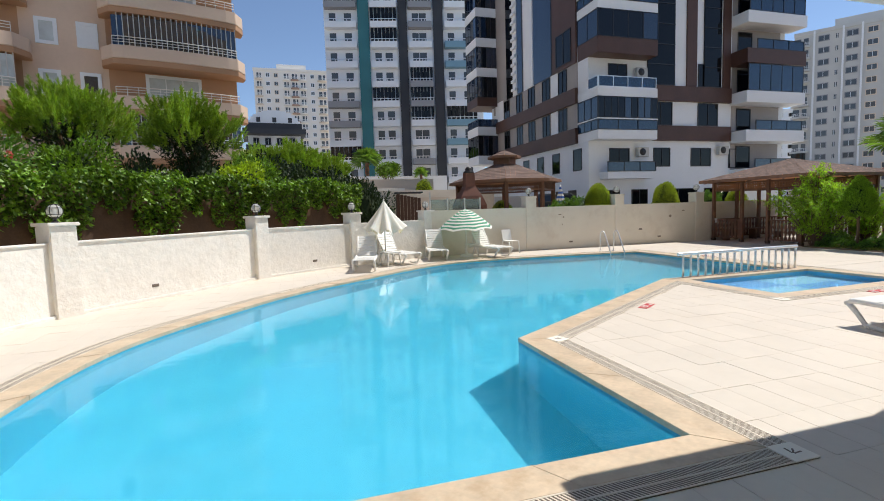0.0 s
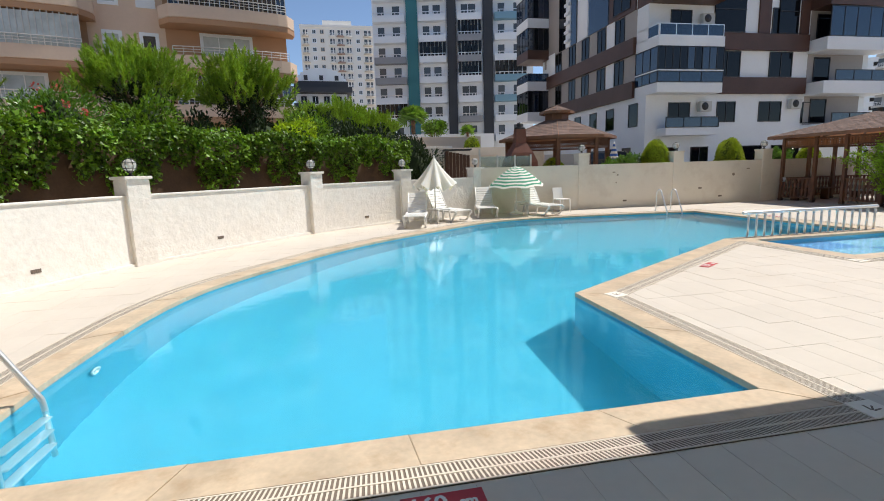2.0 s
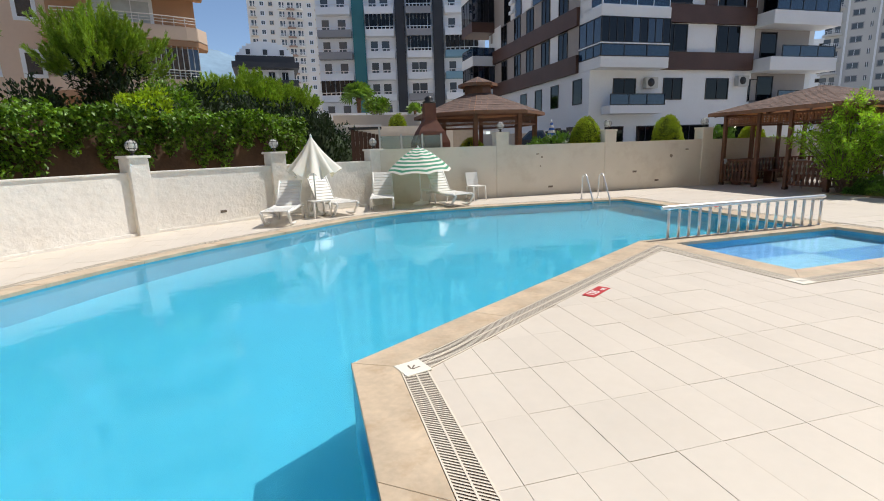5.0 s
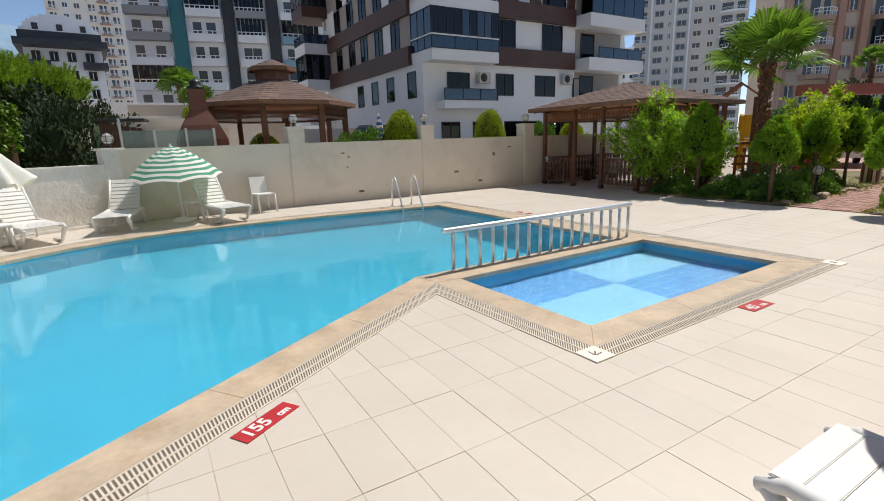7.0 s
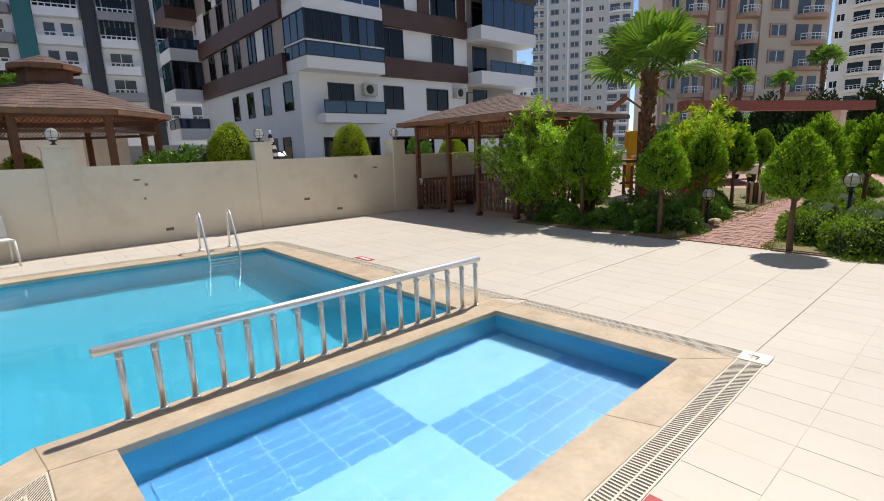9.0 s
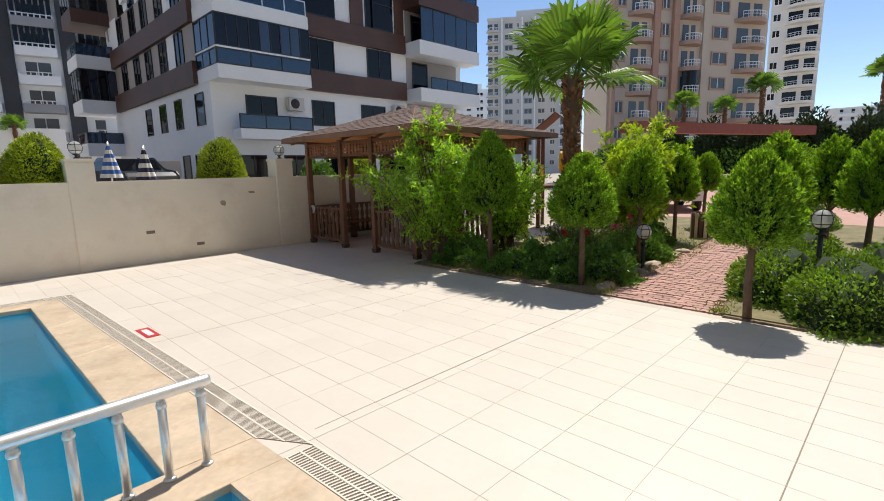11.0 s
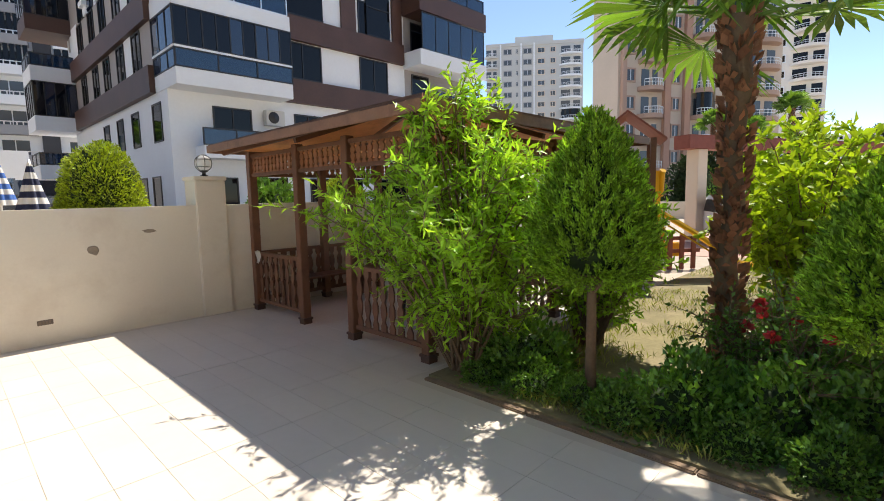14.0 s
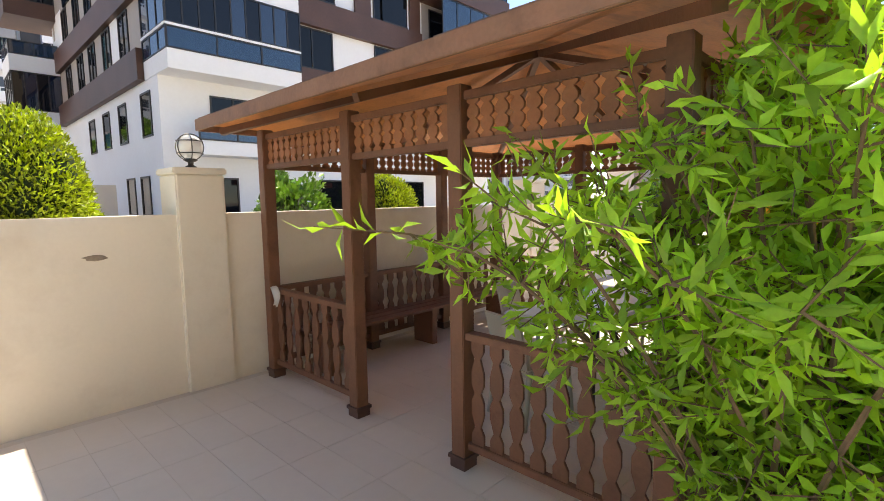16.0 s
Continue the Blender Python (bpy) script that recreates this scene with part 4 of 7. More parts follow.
# right-hand balconies
for k, z in enumerate([3.1] + FLOORS):
    mm = M_BROWNC if k == 3 else M_WHITE
    bm = bmesh.new()
    wbox(bm, front.o, front.u, front.n, 12.6, 18.4, 0.0, 1.5, z - 0.1, z + (0.95 if k == 3 else 0.75))
    part("balcony", bm, mm, apt, bevel=0.01)
    zt = z + (0.95 if k == 3 else 0.75)
    f = Face((33.6, 29.45), (39.4, 29.45))
    if k in (2, 4, 5):
        glazing(f, apt, 0.2, 5.6, 0.0, zt, z + S - 0.15, 5, M_BLUEGLASS)
    else:
        glazing(f, apt, 1.0, 5.6, 0.0, zt, zt + 0.75, 3, M_BLUEGLASS)
    front.put("recess", apt, M_GREYR, 12.7, 17.5, 0.0, 0.03, zt, z + S - 0.12)
    window(front, apt, 13.2, 14.6, z + 0.9, z + 2.6, d=0.04, mull=0)
# the long side with its windows and bands
for k in range(2):
    z = FLOORS[k]
    side.put("band", apt, M_BROWNC, 1.2, 16.3, 0.0, 0.25, z + 0.0, z + 1.1)
    side.put("grey_panel", apt, M_GREYR, 1.2, 16.3, 0.0, 0.03, z + 1.1, z + S)
    for a in (3.2, 6.0, 8.4, 11.0, 13.6):
        window(side, apt, a, a + 1.25, z + 1.15, z + S - 0.05, d=0.04, mull=1)
    side.put("mullion_panel", apt, M_WHITE, 12.4, 13.5, 0.03, 0.05, z + 1.1, z + S)
for a in (7.2, 9.9, 12.5, 15.6):
    window(side, apt, a, a + 1.15, 4.0, 5.6, mull=0)
for a in (13.0, 14.9):
    window(side, apt, a, a + 1.1, 1.1, 2.6, mull=0)
for a0, a1, mm in ((4.0, 5.2, M_DARKGLASS), (5.4, 6.2, M_WHITE), (6.4, 7.4, M_BLUEPANE), (8.2, 9.4, M_WHITE), (9.6, 12.6, M_BLUEPANE), (12.8, 16.2, M_BROWNC)):
    side.put("curtain_strip", apt, mm, a0, a1, 0.0, 0.12, FLOORS[1] + S, 26)
side.put("grey_panel", apt, M_GREYR, 0.5, 4.0, 0.0, 0.03, FLOORS[1] + 2.0, 26)
for z in np.arange(FLOORS[1] + S + 0.4, 25, 0.75):
    side.put("fin", apt, M_WHITE, 5.4, 6.2, 0.12, 0.3, z, z + 0.25)
window(side, apt, 13.4, 15.6, FLOORS[1] + S + 0.3, FLOORS[2] + S - 0.2, d=0.13)
side.put("balcony_wall", apt, M_WHITE, 1.0, 3.0, 0.0, 0.04, FLOORS[1] + 1.1, 12)
# balconies at the far end of the side
for k, z in enumerate([3.1] + FLOORS):
    mm = M_BROWNC if k == 3 else M_WHITE
    side.put("balcony", apt, mm, -1.6, 1.5, -2.0, 2.2, z - 0.1, z + 0.75, bevel=0.01)
    fa, fb = Face((18.8, 50.1), (18.8, 47.0)), Face((18.8, 47.0), (21.0, 47.0))
    for f, ln in ((fa, 3.1), (fb, 2.2)):
        if k in (0, 2):
            glazing(f, apt, 0.05, ln - 0.05, -0.03, z + 0.75, z + 1.5, 2, M_BLUEGLASS)
        else:
            glazing(f, apt, 0.05, ln - 0.05, -0.03, z + 0.75, z + S - 0.12, 4)


# the beige block with bowed balconies
lb = thing("apartment_building", "beige apartment block with bowed balconies and pipe railings", "building", pose(0, 0, 0))
LBO = Vector((-2.3, 36.9))
U = Vector((-0.966, -0.257)).normalized()
lf = Face(tuple(LBO), tuple(LBO + U * 26))
if lf.n.y > 0:
    lf.n.negate()
bm = bmesh.new()
wbox(bm, lf.o, lf.u, lf.n, 0.35, 28, -17, -1.3, -0.02, 30)
part("wall", bm, M_BEIGE, lb)


def bowed(a0, a1, bow, back=-1.3):
    pts = []
    for k in range(15):
        t = k / 14
        e = min(1.0, min(t, 1 - t) * 7)
        d = bow * (0.55 + 0.45 * math.sin(math.pi * t)) * math.sin(e * math.pi / 2) ** 0.6 if 0 < t < 1 else -0.6
        pts.append(lf.o + lf.u * (a0 + (a1 - a0) * t) + lf.n * d)
    return pts


LBF = [3.0, 6.05, 9.05, 12.05, 15.1, 18.15, 21.2]
GLAZED = {True: (1, 3, 5, 6), False: (0, 2, 4, 6)}
for a0, a1 in ((-0.4, 7.9), (11.3, 19.4)):
    edge = bowed(a0, a1, 0.55)
    foot = [lf.o + lf.u * a + lf.n * -1.4 for a in (a1, a0)]
    for k, z in enumerate(LBF):
        bm = bmesh.new()
        prism(bm, [(p.x, p.y) for p in edge + foot], z - 0.66, z + 0.12)
        part("balcony", bm, M_BEIGE, lb, bevel=0.03)
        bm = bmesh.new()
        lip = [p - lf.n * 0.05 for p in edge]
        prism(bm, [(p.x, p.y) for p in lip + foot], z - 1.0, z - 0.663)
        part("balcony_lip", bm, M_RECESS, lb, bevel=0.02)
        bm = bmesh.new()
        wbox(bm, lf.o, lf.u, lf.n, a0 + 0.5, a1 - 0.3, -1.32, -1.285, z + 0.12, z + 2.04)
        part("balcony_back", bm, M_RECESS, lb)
        bm = bmesh.new()
        inner = [p + (lf.o + lf.u * (a0 + a1) / 2 - p) * 0.012 for p in edge]
        for zz, r in ((z + 0.30, 0.02), (z + 0.46, 0.02), (z + 0.62, 0.03)):
            tube(bm, [(p.x, p.y, zz) for p in inner[1:-1]], r, 6)
        for p in inner[1:-1]:
            tube(bm, [(p.x, p.y, z + 0.1), (p.x, p.y, z + 0.62)], 0.02, 5)
        part("railing", bm, M_ALU, lb)
        if k in GLAZED[a0 < 0]:
            ins = [p + lf.n * -0.12 + (lf.o + lf.u * (a0 + a1) / 2 - p) * 0.02 for p in edge[1:-1]]
            bm = bmesh.new()
            strip(bm, ins, [p + lf.n * -0.04 for p in ins], z + 0.12, z + 1.9)
            g = part("glazing", bm, M_BLUEPANE if a0 < 0 else M_CURTAIN, lb)
            bm = bmesh.new()
            for i in range(len(ins) - 1):
                for q in (ins[i], ins[i].lerp(ins[i + 1], 0.5)):
                    q = q + lf.n * 0.02
                    tube(bm, [(q.x, q.y, z + 0.12), (q.x, q.y, z + 2.04)], 0.03, 4)
            part("glazing_frame", bm, M_TOWERG, g)
        else:
            window(lf, lb, a0 + 2.9, a0 + 5.9, z + 0.1, z + 1.75, pane=M_CURTAIN, frame_mat=M_WHITE, mull=2, d=-1.26, surround=M_WHITE)
for z in LBF:
    for a, c in ((8.15, M_WHITE if round(z) == 12 else M_BLUEPANE), (10.15, M_CURTAIN)):
        window(lf, lb, a, a + 0.8, z + 0.25, z + 1.5, frame_mat=M_WHITE, mull=0, d=-1.28, surround=M_WHITE, pane=c)
    bm = bmesh.new()
    wbox(bm, lf.o, lf.u, lf.n, 0.32, 0.352, -7.0, -5.9, z + 0.2, z + 1.6)
    part("side_window", bm, M_CURTAIN, lb)


def tower(name, label, o, to, floors, storey, base, depth, wall, bays, slab=1.2, pane=M_DARKGLASS, roof=True, glazed=0.0, seed=1):
    """A far tower: a body with storeys of balconies and windows; bays: (start, end, kind, material or materials by turns)."""
    t = thing(name, label, "building", pose(0, 0, 0))
    rs = random.Random(seed)
    f = Face(o, to)
    c = Vector((8, 0)) - f.o
    if f.n.dot(c) < 0:
        f.n.negate()
    bm = bmesh.new()
    wbox(bm, f.o, f.u, f.n, 0, f.length, -depth, 0, -0.02, base + floors * storey)
    part("wall", bm, wall, t)
    for a0, a1, kind, mms in bays:
        mms = mms if isinstance(mms, tuple) else (mms,)
        if kind == "strip":
            f.put("strip", t, mms[0], a0, a1, 0, 0.5, 0, base + floors * storey + 0.6)
            continue
        slabs, panes, rails, front, panes2 = (bmesh.new() for _ in range(5))
        if kind == "balcony":
            wbox(slabs, f.o, f.u, f.n, a0, a1, 0, slab, -0.2, 0.75)
            wbox(panes, f.o, f.u, f.n, a0 + 0.6, a0 + 1.6, 0, 0.05, 0.7, storey - 0.7)
            wbox(panes2, f.o, f.u, f.n, a1 - 1.9, a1 - 0.8, 0, 0.05, 0.7, storey - 0.7)
            for i in range(8):
                a = a0 + 0.05 + (a1 - a0 - 0.1) * i / 7
                wbox(rails, f.o, f.u, f.n, a - 0.05, a + 0.05, slab - 0.1, slab - 0.02, 0.75, 1.05)
            wbox(rails, f.o, f.u, f.n, a0, a1, slab - 0.1, slab, 1.04, 1.13)
            n = 7
            for i in range(n):
                wbox(front, f.o, f.u, f.n, a0 + 0.06 + (a1 - a0) * i / n, a0 - 0.06 + (a1 - a0) * (i + 1) / n, slab - 0.2, slab - 0.14, 0.75, storey - 0.22)
        elif kind == "bow":
            n = 10
            pts = [f.o + f.u * (a0 + (a1 - a0) * i / n) + f.n * (slab * math.sin(math.pi * i / n) ** 0.5 + 0.02) for i in range(n + 1)]
            prism(slabs, [(p.x, p.y) for p in pts + [f.o + f.u * a1, f.o + f.u * a0]], -0.2, 0.3)
            wbox(panes, f.o, f.u, f.n, a0 + 0.5, (a0 * 0.52 + a1 * 0.48), 0, 0.05, 0.3, storey - 0.75)
            wbox(panes2, f.o, f.u, f.n, (a0 * 0.38 + a1 * 0.62), a1 - 0.5, 0, 0.05, 0.3, storey - 0.75)
            tube(rails, [(p.x, p.y, 1.0) for p in pts[1:-1]], 0.05, 4)
            tube(rails, [(p.x, p.y, 0.65) for p in pts[1:-1]], 0.03, 4)
            for p in pts[1:-1]:
                tube(rails, [(p.x, p.y, 0.25), (p.x, p.y, 1.0)], 0.03, 4)
            strip(front, [p - f.n * 0.2 for p in pts[1:-1]], [p - f.n * 0.14 for p in pts[1:-1]], 0.3, storey - 0.24)
        else:
            c, w = (a0 + a1) / 2, (a1 - a0) / 2
            for b in ((c - w, c + w, 0.75, 0.95), (c - w, c + w, 2.15, 2.32), (c - w, c - w + 0.18, 0.95, 2.15), (c + w - 0.18, c + w, 0.95, 2.15)):
                wbox(slabs, f.o, f.u, f.n, b[0], b[1], 0, 0.14, b[2], b[3])
            wbox(panes, f.o, f.u, f.n, c - w + 0.18, c + w - 0.18, 0.0, 0.04, 0.95, 2.15)
            wbox(rails, f.o, f.u, f.n, c - 0.05, c + 0.05, 0.04, 0.10, 0.95, 2.15)
        names = ("balcony", "pane", "railing", "glazing", "pane") if kind != "window" else ("window_surround", "pane", "window_frame", "glazing", "pane")
        made = []
        for nm, bmm, mtl in zip(names, (slabs, panes, rails, front, panes2), (None, pane, M_WHITE if kind != "balcony" else M_ALU, M_DARKGLASS, pane)):
            if not bmm.faces:
                bmm.free()
                made.append([])
                continue
            me = finish(bmm, nm)
            kinds = [me.copy() for _ in mms] if mtl is None else [me]
            for q, k in enumerate(kinds):
                k.materials.append(mms[q] if mtl is None else mtl)
            made.append(kinds)
        shift = rs.randrange(5)
        for k in range(floors):
            closed = rs.random() < glazed
            for nm, kinds in zip(names, made):
                if not kinds or (nm == "glazing" and not closed):
                    continue
                ob = new(nm, kinds[((k + shift) // 2) % len(kinds)])
                ob.parent = t
                ob.location = (0, 0, base + k * storey)
                if nm in ("railing", "glazing"):
                    tagged(ob, kind="stuff")
    if roof:
        f.put("parapet", t, wall, -0.2, f.length + 0.2, -depth, 0.3, base + floors * storey, base + floors * storey + 0.9)
        f.put("roof_room", t, wall, f.length * 0.3, f.length * 0.7, -depth * 0.7, -depth * 0.2, base + floors * storey + 0.9, base + floors * storey + 3.5)
    return t


M_SKYBLUE = mat("blue_grey_render", (0.20, 0.36, 0.46), 0.7, vary=0.06, scale=0.3)
M_MIDGREY = mat("mid_grey_render", (0.30, 0.31, 0.33), 0.7, vary=0.06, scale=0.3)
M_OFFWHITE = mat("off_white_render", (0.82, 0.79, 0.74), 0.8, vary=0.05, scale=0.3, fine=4.0)
M_SAND_R = mat("sand_render", (0.56, 0.47, 0.385), 0.8, vary=0.06, scale=0.3, fine=4.0)
M_ROSYB = mat("rosy_beige_render", (0.44, 0.30, 0.235), 0.8, vary=0.06, scale=0.3, fine=4.0)
tower("apartment_tower", "white high-rise with teal and slate vertical stripes and glazed balconies", (6.4, 80.0), (30.5, 75.0), 16, 3.0, 6.0, 18, M_WHITE,
      [(0.2, 5.0, "balcony", (M_WHITE, M_WHITE, M_MIDGREY)), (5.2, 6.9, "strip", M_TEAL), (7.1, 11.2, "balcony", M_WHITE), (11.4, 12.8, "strip", M_SLATE), (13.0, 16.6, "balcony", (M_MIDGREY, M_WHITE)), (16.9, 18.4, "strip", M_SLATE), (18.6, 23.5, "balcony", (M_WHITE, M_SKYBLUE))], glazed=0.33, seed=3, pane=M_GREYPANE)
tower("apartment_tower", "pale cream distant high-rise with stacked curved balconies", (-11.5, 190), (14.5, 190), 15, 3.0, 8.0, 18, M_OFFWHITE,
      [(0.5, 3, "bow", M_BEIGEL), (4.0, 5.5, "window", M_WHITE), (6.8, 8.3, "window", M_BEIGEL), (9.8, 12.4, "bow", M_OFFWHITE), (12.6, 15.4, "bow", M_ROSYB), (15.6, 18.2, "bow", M_OFFWHITE), (19.5, 21, "window", M_WHITE), (22, 25.4, "bow", M_BEIGEL)], pane=M_GREYPANE)
tower("apartment_tower", "pale grey high-rise with grouped windows and side balconies", (130.8, 102.0), (146.6, 79.5), 14, 3.05, 1.5, 16, M_TOWERG,
      [(-0.6, 3.4, "bow", M_TOWERG), (3.9, 4.3, "strip", M_WHITE), (4.9, 7.3, "window", M_MIDGREY), (8.3, 9.2, "window", M_TOWERG), (9.8, 10.2, "strip", M_WHITE), (10.6, 13.0, "window", M_MIDGREY), (13.5, 13.9, "strip", M_WHITE), (14.6, 16.8, "window", M_BEIGEL), (18.2, 19.8, "window", M_BEIGEL), (20.8, 27.2, "bow", M_WHITE)], pane=M_GREYPANE, slab=1.8, glazed=0.15)
tower("apartment_tower", "sand-coloured high-rise with terracotta window surrounds and round balconies", (67.9, 33.6), (87.5, 21.8), 15, 3.0, 1.0, 5, M_SAND_R,
      [(0.3, 0.8, "strip", M_ROSYB), (0.9, 2.2, "window", M_ROSYB), (2.5, 5.6, "bow", M_ROSYB), (5.8, 6.6, "strip", M_PINK), (7.0, 8.2, "window", M_ROSYB), (8.5, 9.3, "strip", M_PINK), (9.6, 12.4, "bow", M_ROSYB), (12.7, 13.5, "strip", M_SAND_R), (14.4, 16.8, "window", M_ROSYB), (17.6, 22.2, "bow", M_ROSYB)], pane=M_GREYPANE, slab=1.5, glazed=0.08, seed=5)
tower("apartment_tower", "cream high-rise with round white balconies", (130.6, 30.4), (131.9, 22.2), 15, 3.0, 1.0, 12, M_OFFWHITE,
      [(0.3, 1.8, "window", M_WHITE), (2.4, 8.2, "bow", M_OFFWHITE)], slab=2.2)
tower("apartment_house", "small white house with a dark mansard roof", (-8.3, 112.55), (2.5, 113.35), 4, 3.0, 9.7, 10, M_WHITE,
      [(1.0, 2.2, "window", M_SLATE), (3.4, 4.6, "window", M_SLATE), (5.8, 7.0, "window", M_SLATE), (8.4, 9.6, "window", M_SLATE)], roof=False)
tower("apartment_tower", "distant white apartment block", (174, 158), (187, 143), 11, 3.0, 2.0, 12, M_WHITE,
      [(1, 5, "balcony", M_WHITE), (7, 9, "window", M_TOWERG), (11, 15, "balcony", M_WHITE), (16, 19, "window", M_TOWERG)])
tower("hotel_block", "low pale distant hotel at the end of the town", (262, 36), (264, -40), 7, 3.0, 1.0, 14, M_OFFWHITE,
      [(4 + 9 * k, 10 + 9 * k, "balcony", M_WHITE) for k in range(8)], roof=False)

mansard = thing("mansard_roof", "dark slate mansard roof band with pale rounded gable on the white house", "roof", pose(-2.9, 113.0, 1.3, 0, 0, 4.2))
bm = bmesh.new()
prism(bm, [(-6.4, -3.0), (6.3, -3.0), (6.3, 10.5), (-6.4, 10.5)], 17.2, 18.3)
prism(bm, [(-5.7, -1.8), (5.6, -1.8), (5.6, 10.0), (-5.7, 10.0)], 18.304, 19.6)
part("eave_band", bm, M_SLATE, mansard)
bm = bmesh.new()
for k in range(12):
    a0, a1 = math.pi * k / 12, math.pi * (k + 1) / 12
    x0, x1 = -4.9 * math.cos(a0), -4.9 * math.cos(a1)
    prism(bm, [(x0, -1.85), (x1, -1.85), (x1, 6.0), (x0, 6.0)], 19.604, 19.9 + 2.4 * (math.sin(a0) + math.sin(a1)) / 2)
part("gable", bm, M_WHITE, mansard)
bm = bmesh.new()
prism(bm, [(-5.9, -2.2), (-2.0, -2.2), (-2.0, 0.5), (-5.9, 0.5)], 13.9, 15.0)
part("balcony_band", bm, M_SLATE, mansard)
bm = bmesh.new()
prism(bm, [(2.4, -2.2), (6.0, -2.2), (6.0, 0.5), (2.4, 0.5)], 13.9, 15.0)
part("balcony_band", bm, M_SLATE, mansard)
for x in (-3.2, 0.0, 3.2):
    bm = bmesh.new()
    box(bm, x - 0.4, x + 0.4, -1.95, -1.86, 19.75, 20.75)
    part("gable_window", bm, M_SLATE, mansard)

# our own building behind the camera, with the column and the slab overhead
home = thing("home_building", "cream painted apartment block over the pool terrace", "building", pose(0, 0, 0))
bm = bmesh.new()
box(bm, -14, 26, -13, -2.5, 0, 28)
part("wall", bm, M_CREAMC, home)
bm = bmesh.new()
box(bm, 4.28, 20, -2.49, 3.1, 3.2, 3.45)
part("balcony_slab", bm, M_WHITE, home)
bm = bmesh.new()
box(bm, -3, 4.275, -2.49, 2.8, 3.2, 3.45)
part("balcony_slab", bm, M_WHITE, home)
col = thing("column", "cream painted grooved column on a split-stone base", "column", pose(6.65, 2.7, 0))
bm = bmesh.new()
box(bm, -0.28, 0.28, -0.28, 0.28, 0.78, 3.2)
part("shaft_core", bm, M_CREAMC, col)
for k in range(6):
    z0 = 0.80 + k * 0.4
    bm = bmesh.new()
    box(bm, -0.295, 0.295, -0.295, 0.295, z0 + 0.012, z0 + 0.388)
    part("shaft_block", bm, M_CREAMC, col, bevel=0.008)
bm = bmesh.new()
box(bm, -0.29, 0.29, -0.29, 0.29, 0, 0.78)
part("base_core", bm, M_SAND, col)
rs = random.Random(5)
for fi in range(4):
    for r in range(9):
        a = -0.31
        while a < 0.28:
            w = min(0.31 - a, rs.uniform(0.09, 0.26))
            bm = bmesh.new()
            box(bm, a + 0.003, a + w - 0.003, -0.31 - rs.uniform(0, 0.018), -0.285, r * 0.086 + 0.004, r * 0.086 + 0.083)
            s = part("stone", bm, M_STONE, col)
            s.rotation_euler = (0, 0, fi * math.pi / 2)
            a += w

# a far hill behind the town, its distance haze painted into the colour
bm = bmesh.new()
rows = []
for j in range(7):
    row = []
    for i in range(46):
        x = -1500 + i * 50
        y = 1450 + j * 110
        h = (60 + 320 * math.exp(-((x + 330) / 420) ** 2) + 40 * noise.noise((x * 0.004, 2.0, 0.3)) + 18 * noise.noise((x * 0.016, j * 0.8, 1.0))) * math.sin(math.pi * min(1, 0.02 + j / 5.0) / 2)
        row.append(bm.verts.new((x, y, max(0, h))))
    rows.append(row)
for r, s in zip(rows, rows[1:]):
    for i in range(45):
        f = bm.faces.new((r[i], r[i + 1], s[i + 1], s[i]))
        f.smooth = True
M_HILL_HAZE = mat("haze_tinted_hill", (0.23, 0.34, 0.44), 1.0, vary=0.2, scale=0.01, fine=0.06)
solid("backdrop", bm, M_HILL_HAZE, "wooded hill far behind the town, painted blue for distance haze", kind="structure")


# ---- planting ----
def egg(n, r, h, z0, rng):
    """Points and outward directions on a clipped, broad-based, pointed crown."""
    u, a = rng.uniform(0, 1, n) ** 1.1, rng.uniform(0, math.tau, n)
    prof = np.interp(u, (0, 0.06, 0.2, 0.38, 0.6, 0.8, 0.94, 1.0), (0.62, 0.86, 1.0, 0.96, 0.76, 0.48, 0.2, 0.05))
    rad = r * prof * rng.uniform(0.86, 1.03, n) * (1 + 0.05 * np.sin(3 * a + u * 5))
    p = np.stack([rad * np.cos(a), rad * np.sin(a), z0 + u * h], 1)
    d = np.stack([np.cos(a) * (0.75 - 0.4 * u), np.sin(a) * (0.75 - 0.4 * u), 0.45 + 0.6 * u], 1)
    return p, unit(d)


